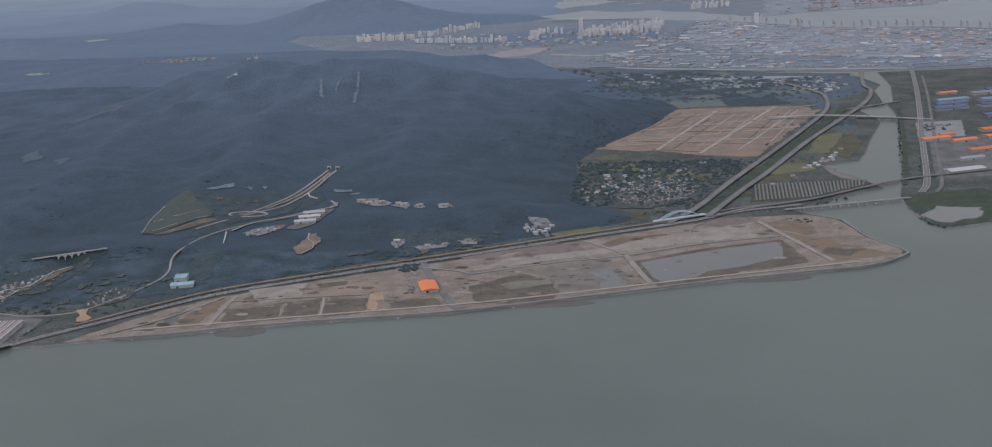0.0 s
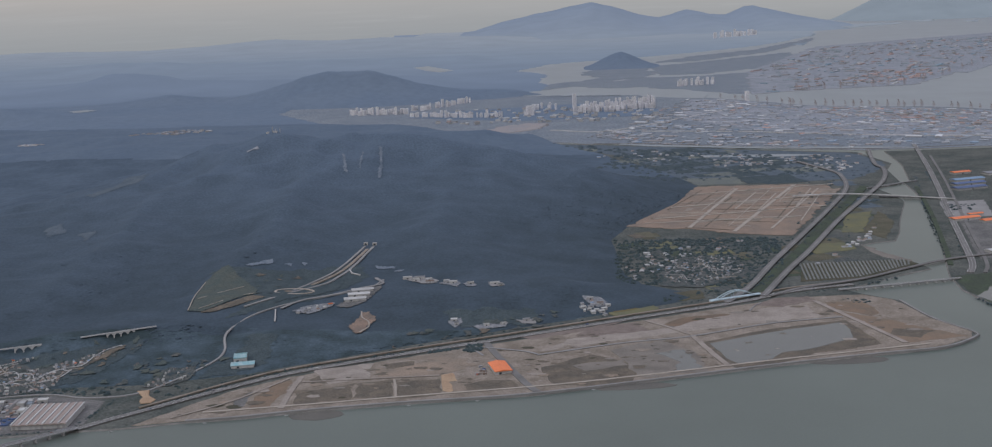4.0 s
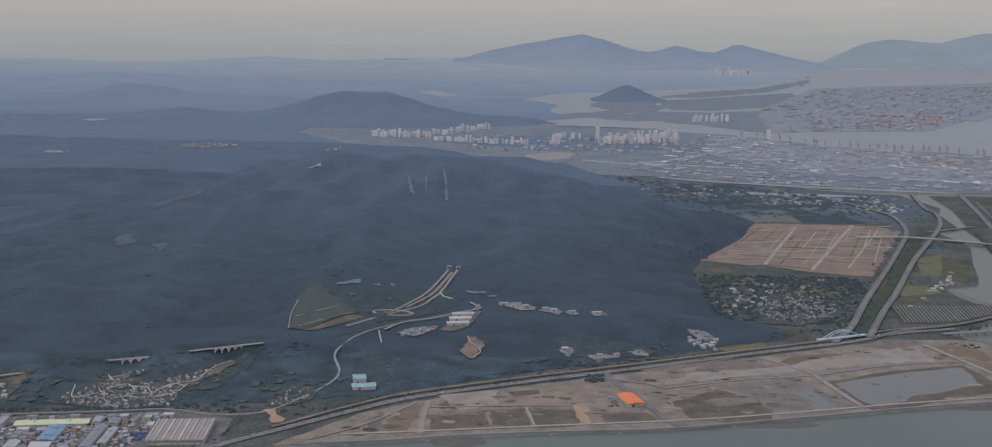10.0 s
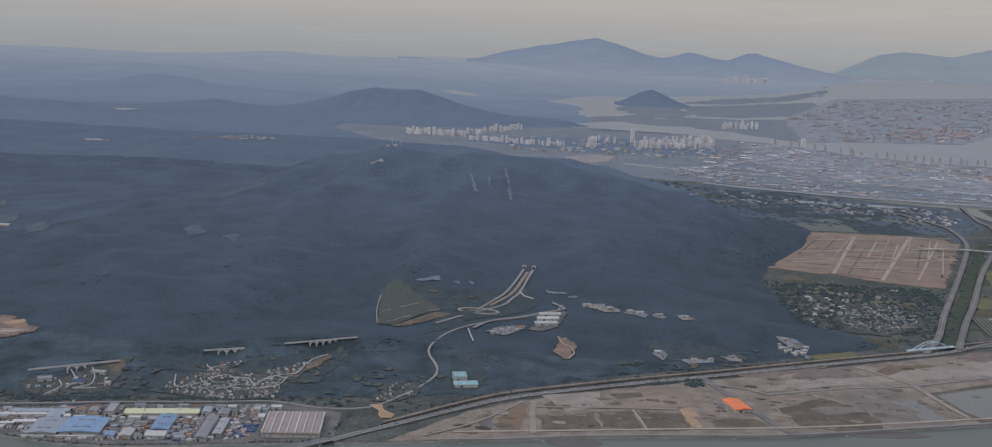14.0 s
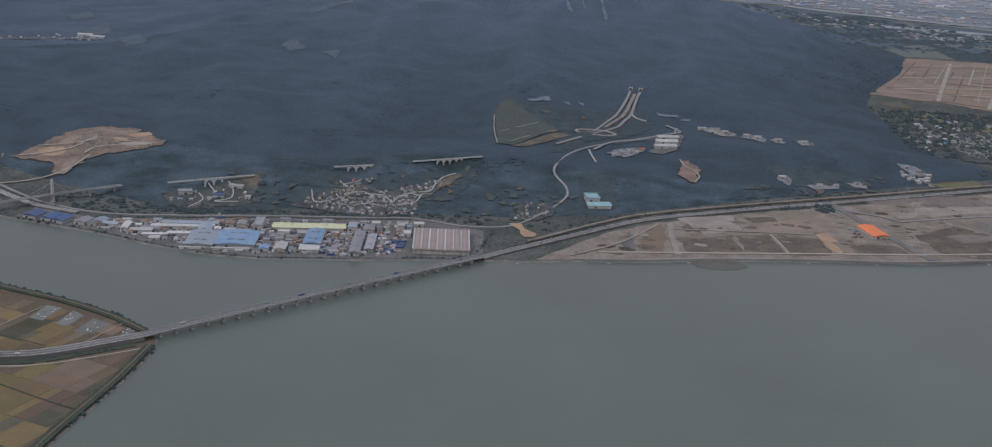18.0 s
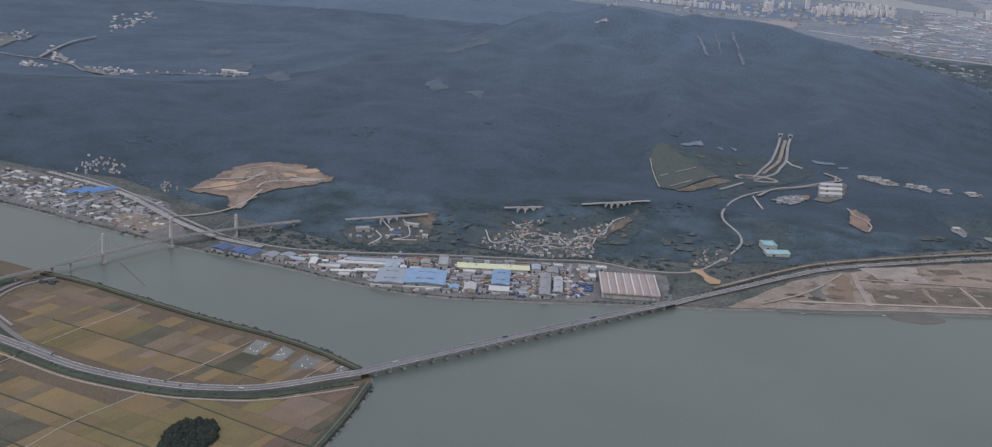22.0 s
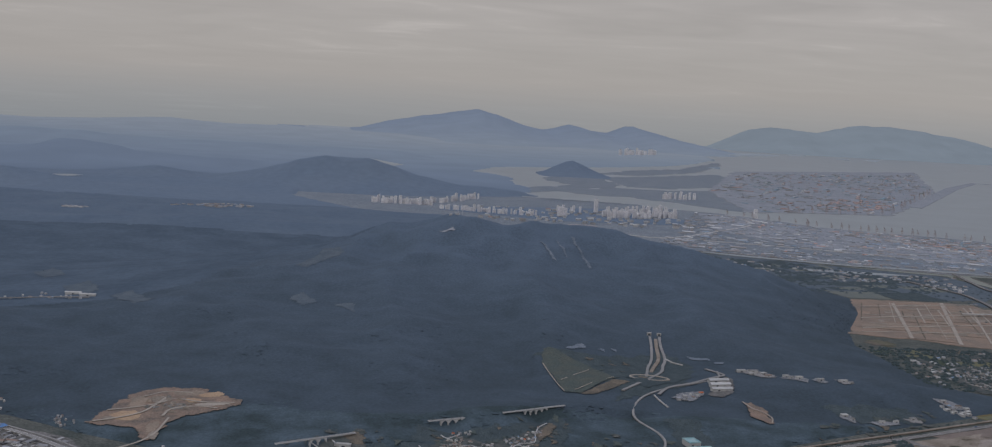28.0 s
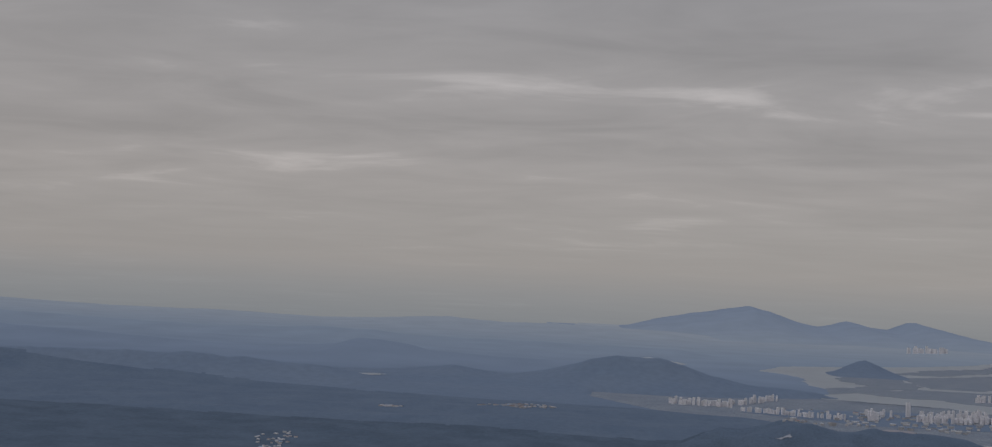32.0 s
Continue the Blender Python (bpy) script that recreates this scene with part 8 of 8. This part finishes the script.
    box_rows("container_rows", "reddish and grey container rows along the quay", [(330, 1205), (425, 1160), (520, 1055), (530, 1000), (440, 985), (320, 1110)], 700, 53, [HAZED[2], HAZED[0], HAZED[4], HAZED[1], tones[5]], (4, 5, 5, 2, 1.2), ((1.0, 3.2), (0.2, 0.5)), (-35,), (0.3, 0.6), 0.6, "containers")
    done = []
    tries = 0
    while len(done) < 120 and tries < 5000:
        tries += 1
        x, y = rnd.uniform(-60, 165), rnd.uniform(1130, 1290)
        if any(abs(x - a) < 5 and abs(y - b) < 9 for a, b in done):
            continue
        done.append((x, y))
        roof = rnd.choices(tuple(PORT_ROOFS), (5, 7, 3, 1, 3, 0.6))[0]
        shed(x, y, rnd.uniform(2.5, 6), rnd.uniform(2.5, 5), rnd.uniform(0.8, 2.2), rnd.uniform(-30, 30), "port_" + roof, f"low {roof.replace('_', ' ')} building of the port town", "flat", 0.3, wall=GREY_WALL, doors=0, name="town_building", category="building", group="port town", base=0.6)


def crane():
    top = new("quay_crane")
    # crane red lightened and greyed, haze painted into the steel colour
    red = plain("dull_crane", (0.36, 0.31, 0.295))
    for sx in (-1, 1):
        for sy in (-1, 1):
            part("leg", unit("box", red), top, at=scaled(sx * 1.0, sy * 1.2, 0, 0.24, 0.24, 6.0))
    part("portal_beam", unit("box", red), top, at=scaled(0, 0, 4.2, 2.4, 2.8, 0.5))
    part("boom", unit("box", red), top, at=pose(0, -1.2, 5.8, -58, 0, 0) @ Matrix.Diagonal((0.45, 0.45, 7.0, 1)) @ pose(0, 0, 0))
    part("back_boom", unit("box", red), top, at=scaled(0, 2.2, 5.6, 0.5, 4.5, 0.5))
    part("apex", unit("box", red), top, at=scaled(0, 0.4, 6.0, 0.4, 0.4, 3.0))
    return tagged(top, "raised red quay crane at the container port", "crane", "quay cranes")


def port():
    rnd = random.Random(31)
    first = crane()
    first.matrix_basis = pose(300, 1228, 0.6, 0, 0, 140)
    for a, b, n in (((238, 1340), (318, 1226), 8), ((322, 1224), (432, 1172), 14), ((436, 1166), (530, 1062), 12), ((330, 1420), (480, 1466), 8), ((500, 1500), (800, 2070), 9)):
        for i in range(n):
            q = (i + rnd.uniform(0.2, 0.8)) / n
            s = rnd.uniform(0.65, 0.85) * (1.35 if a[1] > 1400 else 1.0)
            m = pose(a[0] + (b[0] - a[0]) * q, a[1] + (b[1] - a[1]) * q, 0.4 if a[1] > 1400 else 0.6, 0, 0, 140 + rnd.uniform(-8, 8))
            c = copy_thing(first, m)
            c.matrix_basis = m @ Matrix.Diagonal((s, s, s, 1))
    tones = ("red", "dark_blue", "grey", "blue", "orange", "rust", "white", "pale_blue")
    area = [(300, 1410), (475, 1475), (820, 2120), (1100, 2880), (560, 2480), (335, 1800)]
    n = 0
    while n < 90:
        x, y = rnd.uniform(290, 1100), rnd.uniform(1400, 2850)
        if not inside(x, y, area):
            continue
        n += 1
        tone = rnd.choices(tones, (3, 3, 4, 3, 1, 3, 2, 3))[0]
        st = thing("container_stack", "long dull stack of containers on the port island", "container stack", "container stacks", at=pose(x, y, 0.4, 0, 0, 62))
        L = rnd.uniform(14, 40)
        part("lower_tier", unit("box", rnd.choice(HAZED)), st, at=scaled(0, 0, 0, L, rnd.uniform(3, 6), 0.9))
        part("upper_tier", unit("box", rnd.choice(HAZED)), st, at=scaled(L * 0.1, 0, 0.9, L * rnd.uniform(0.4, 0.8), 3.0, 0.9))
    # teal of the port island, greyed by painted haze
    teal = plain("dull_teal", (0.235, 0.285, 0.30))
    box_rows("container_rows", "long dull container rows across the port island", area, 1100, 61, [HAZED[0], HAZED[1], HAZED[2], HAZED[4], teal], (5, 2, 2, 5, 5), ((2.0, 9.0), (0.6, 1.6)), (62, 62, -28), (0.5, 1.0), 0.4, "containers")
    box_rows("container_rows", "reddish container rows on the port island", [(420, 1480), (520, 1560), (600, 1700), (500, 1720), (420, 1600)], 160, 62, [HAZED[2], HAZED[4]], (3, 1), ((2.0, 6.0), (0.6, 1.4)), (62,), (0.5, 1.0), 0.4, "containers")
    area = [(335, 965), (430, 955), (520, 1000), (516, 1050), (425, 1155), (330, 1200), (300, 1120)]
    n = 0
    while n < 50:
        x, y = rnd.uniform(300, 520), rnd.uniform(955, 1200)
        if not inside(x, y, area):
            continue
        n += 1
        tone = rnd.choices(tones, (3, 2, 3, 2, 1, 3, 2, 2))[0]
        st = thing("container_stack", "dull low stack of containers on the quay", "container stack", "container stacks", at=pose(x, y, 0.6, 0, 0, -35))
        L = rnd.uniform(5, 12)
        part("lower_tier", unit("box", rnd.choice(HAZED)), st, at=scaled(0, 0, 0, L, rnd.uniform(1.5, 3), 0.8))
        part("upper_tier", unit("box", rnd.choice(HAZED)), st, at=scaled(L * 0.1, 0, 0.8, L * 0.6, 1.5, 0.6))


# ---------------------------------------------------------------- trees
def clumps(name, label, spots, mat, seed, wide=1.0, tall=1.0, skirt=-0.25):
    """Many small ragged tree crowns, each a lopsided dome."""
    rnd = np.random.RandomState(seed)
    n = len(spots)
    sp = np.array(spots)
    rings = ((1.35, skirt, 6), (0.92, 0.42, 6), (0.48, 0.74, 6))
    ang = rnd.uniform(0, 6.28, n)
    size = rnd.uniform(0.6, 1.25, n) * sp[:, 3]
    pts = []
    for r, h, m in rings:
        for i in range(m):
            a = ang + i * 2 * math.pi / m + h
            q = r * size * rnd.uniform(0.72, 1.25, n) * wide
            pts.append(np.stack([sp[:, 0] + q * np.cos(a), sp[:, 1] + q * np.sin(a), sp[:, 2] + h * size * tall * rnd.uniform(0.8, 1.2, n)], 1))
    pts.append(np.stack([sp[:, 0], sp[:, 1], sp[:, 2] + size * tall * rnd.uniform(0.85, 1.1, n)], 1))
    V = np.stack(pts, 1).reshape(-1, 3)
    base = []
    for r in range(2):
        base += [(6 * r + i, 6 * r + (i + 1) % 6, 6 * r + 6 + (i + 1) % 6, 6 * r + 6 + i) for i in range(6)]
    quads = np.array(base)
    tris = np.array([(12 + i, 12 + (i + 1) % 6, 18) for i in range(6)])
    off = (np.arange(n) * 19)[:, None, None]
    faces = (quads[None] + off).reshape(-1, 4).tolist() + (tris[None] + off).reshape(-1, 3).tolist()
    me = mesh_of(name, V.tolist(), faces, mat, True)
    return tagged(new(name, me), label, "trees", kind="stuff")


def woods():
    rnd = random.Random(77)
    spots = []
    arr = np.random.RandomState(5)
    X, Y = arr.uniform(-330, 190, 60000), arr.uniform(325, 620, 60000)
    keep = arr.uniform(0, 1, 60000) < np.clip((540 - Y) / 160, 0, 1)
    X, Y = X[keep], Y[keep]
    ey = arr.uniform(470, 800, 5000)
    ex = np.interp(ey, [p[1] for p in EAST], [p[0] for p in EAST]) - np.abs(arr.normal(0, 26, 5000)) + 1
    X, Y = np.concatenate([X, ex]), np.concatenate([Y, ey])
    Z = height(X, Y)
    steep = np.hypot(height(X + 1.2, Y) - height(X - 1.2, Y), height(X, Y + 1.2) - height(X, Y - 1.2)) / 2.4
    X, Y, Z = X[steep < 0.33], Y[steep < 0.33], Z[steep < 0.33]
    open_ground = [o for o in bpy.data.objects if o.get("kind") == "structure" and o.data and o.name.split(".")[0] in OPEN]
    cells = set()
    for o in open_ground:
        co = np.empty(len(o.data.vertices) * 3)
        o.data.vertices.foreach_get("co", co)
        co = co.reshape(-1, 3)
        if o.name.startswith(("valley_road", "tunnel_road", "main_road", "railway", "ring_track", "west_highway", "stair_track")):
            for dx in (-1.5, 0, 1.5):
                for dy in (-1.5, 0, 1.5):
                    cells |= {(int(a // 1.5), int(b // 1.5)) for a, b in co[:, :2] + (dx, dy)}
        else:
            cells |= {(int(a // 1.5), int(b // 1.5)) for a, b in co[:, :2]}
    for x, y, z in zip(X, Y, Z):
        if z > 0.5 and (int(x // 1.5), int(y // 1.5)) not in cells:
            spots.append((x, y, z - 0.4, 1.0))
    low = [p[1] + 10 * math.sin(p[0] * 0.09) < 398 + 0.12 * p[0] for p in spots]
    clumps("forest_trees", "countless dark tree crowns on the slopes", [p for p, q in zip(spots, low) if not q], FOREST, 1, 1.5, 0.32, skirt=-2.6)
    clumps("foothill_trees", "countless dark green tree crowns at the foot of the hills", [p for p, q in zip(spots, low) if q], FOREST_LOW, 5, 1.5, 0.36, skirt=-2.6)
    line = []
    for pts, step, wide in (([(-213, 275.3), (-198.5, 272), (-177.4, 264), (-157.7, 257), (-140, 251.8), (-126, 245.8), (-114.5, 238.4)], 0.9, 0.5), ([(-109.8, 230), (-110.2, 212), (-112, 190), (-113.5, 168)], 0.7, 0.5),
                            ([(-118, 226.5), (-130, 218.6), (-139, 215.6), (-152, 214.2), (-172, 217), (-191, 224)], 1.2, 0.4), ([(-232, 281), (-243, 284), (-300, 297)], 0.9, 0.5),
                            ([(-160, 312.9), (-138, 317.6), (-115, 323.8), (-88, 329.8), (-70, 333.4)], 0.9, 0.5), ([(-46, 305), (-46, 310), (-44, 330)], 0.7, 0.6), ([(-66, 300.2), (-50, 304.2)], 0.6, 0.3),
                            ([(-180, 306.6), (-156, 301.6), (-136, 295.2), (-117, 291.3), (-103, 291.7), (-83, 295.7)], 1.1, 0.3), ([(-330, 352.6), (-274, 336.4), (-248, 328.9), (-222, 319.4), (-200, 311.8)], 1.0, 0.5),
                            ([(254, 500), (270, 590), (286, 670), (300, 740)], 1.4, 1.2), ([(168, 456), (178, 485), (196, 530), (220, 595), (245, 660), (262, 705)], 0.8, 1.8), ([(72, 400), (120, 425), (150, 445), (180, 462)], 0.9, 2.0),
                            ([(-39, 314), (-28, 326), (-12, 343)], 0.8, 0.8), ([(185, 452), (206, 462), (224, 474)], 0.9, 1.6), ([(262, 508), (280, 590), (298, 680), (312, 760)], 1.6, 0.8), ([(246, 440), (252, 426), (266, 431)], 1.0, 0.6)):
        for p in smooth_line(pts, step):
            if rnd.random() < 0.8:
                x, y = p[0] + rnd.uniform(-wide, wide), p[1] + rnd.uniform(-wide, wide)
                line.append((x, y, 0.35, rnd.uniform(0.25, 0.6)))
    for poly, count, size in (([(58, 378), (60, 384), (64, 386), (65, 380), (62, 376)], 130, 1.0), ([(46, 376), (48, 379), (55, 382), (57, 380), (52, 377)], 110, 0.9), ([(196, 440), (206, 444), (210, 436), (200, 433)], 40, 0.8), ([(236, 575), (256, 612), (262, 640), (250, 600)], 50, 0.9),
                              ([(205, 655), (262, 662), (258, 652), (208, 648)], 60, 0.9), ([(122, 560), (196, 556), (190, 540), (120, 545)], 260, 0.9), ([(128, 446), (170, 470), (172, 462), (130, 436)], 120, 0.8), ([(112, 560), (190, 560), (184, 500), (170, 462), (112, 470)], 1500, 1.0),
                              ([(-213, 270), (-205, 270.5), (-206, 267), (-212, 267)], 16, 0.6), ([(100, 780), (210, 830), (240, 850), (120, 890)], 420, 1.6), ([(170, 745), (250, 790), (246, 800), (165, 760)], 90, 1.4), ([(290, 640), (306, 640), (300, 622), (288, 618)], 40, 0.9),
                              ([(-147, 324), (-141, 340), (-131, 349), (-120, 346), (-116, 331), (-134, 323)], 120, 0.7), ([(-108, 338), (-98, 356), (-84, 360), (-62, 378), (-66, 340), (-84, 332)], 420, 0.6), ([(-180, 321), (-160, 317), (-138, 321.5), (-115, 328), (-88, 333), (-68, 337), (-52, 334), (-42, 338), (-40, 344), (-60, 342), (-100, 334), (-150, 329), (-178, 337)], 900, 0.8), ([(-30, 326), (-8, 344), (30, 370), (70, 393), (70, 402), (40, 384), (-10, 353), (-36, 340)], 500, 0.8), ([(-41, 342), (-37, 359), (-28, 361), (-26, 350)], 60, 0.6),
                              ([(128, 494), (144, 522), (166, 520), (166, 480), (146, 462)], 170, 0.7), ([(60, 960), (140, 900), (230, 870), (120, 850)], 260, 1.8), ([(200, 470), (290, 800), (240, 830), (180, 480)], 420, 0.9), ([(130, 730), (250, 760), (280, 850), (120, 840)], 420, 1.4), ([(-170, 318), (-140, 322), (-142, 327), (-172, 326)], 60, 0.6)):
        n = 0
        xs, ys = [p[0] for p in poly], [p[1] for p in poly]
        while n < count:
            x, y = rnd.uniform(min(xs), max(xs)), rnd.uniform(min(ys), max(ys))
            n += 1
            if inside(x, y, poly):
                line.append((x, y, ground_z(x, y) - 0.1, size * rnd.uniform(0.6, 1.2)))
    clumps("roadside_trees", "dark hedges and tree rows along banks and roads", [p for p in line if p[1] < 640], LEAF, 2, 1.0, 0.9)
    # trees beyond 640 north take the leaf copy with painted haze
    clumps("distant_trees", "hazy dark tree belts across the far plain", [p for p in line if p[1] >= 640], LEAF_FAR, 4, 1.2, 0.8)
    grove = [(-137.2 + 4.7 * math.sqrt(r) * math.cos(a), 194.5 + 8.4 * math.sqrt(r) * math.sin(a), 0.3, rnd.uniform(0.7, 1.1)) for r, a in ((rnd.random(), rnd.uniform(0, 6.283)) for _ in range(420))]
    clumps("dark_grove", "dense dark oval grove among the rice fields", grove, GROVE, 3, 1.0, 1.5)


GROVE = material("grove_leaves", (0.028, 0.034, 0.029), 1.0, 0.4, 0.5, 4.0, 0.5, spec=0.03, second=(0.036, 0.042, 0.034), patch=0.2)
OPEN = {"quarry", "quarry_floor", "quarry_patch", "cemetery_slope", "tan_clearing", "tunnel_yard", "hillside_lot", "village_ground", "works_pad", "hill_bald", "hill_scrub", "hillside_road", "plain_village_ground", "hill_clearing", "quarry_track", "valley_road", "tunnel_road", "main_road", "railway_bank",
        "ring_track", "west_highway", "stair_track"}

bridges()
works()
villages()
single_buildings()
city()
port()
woods()
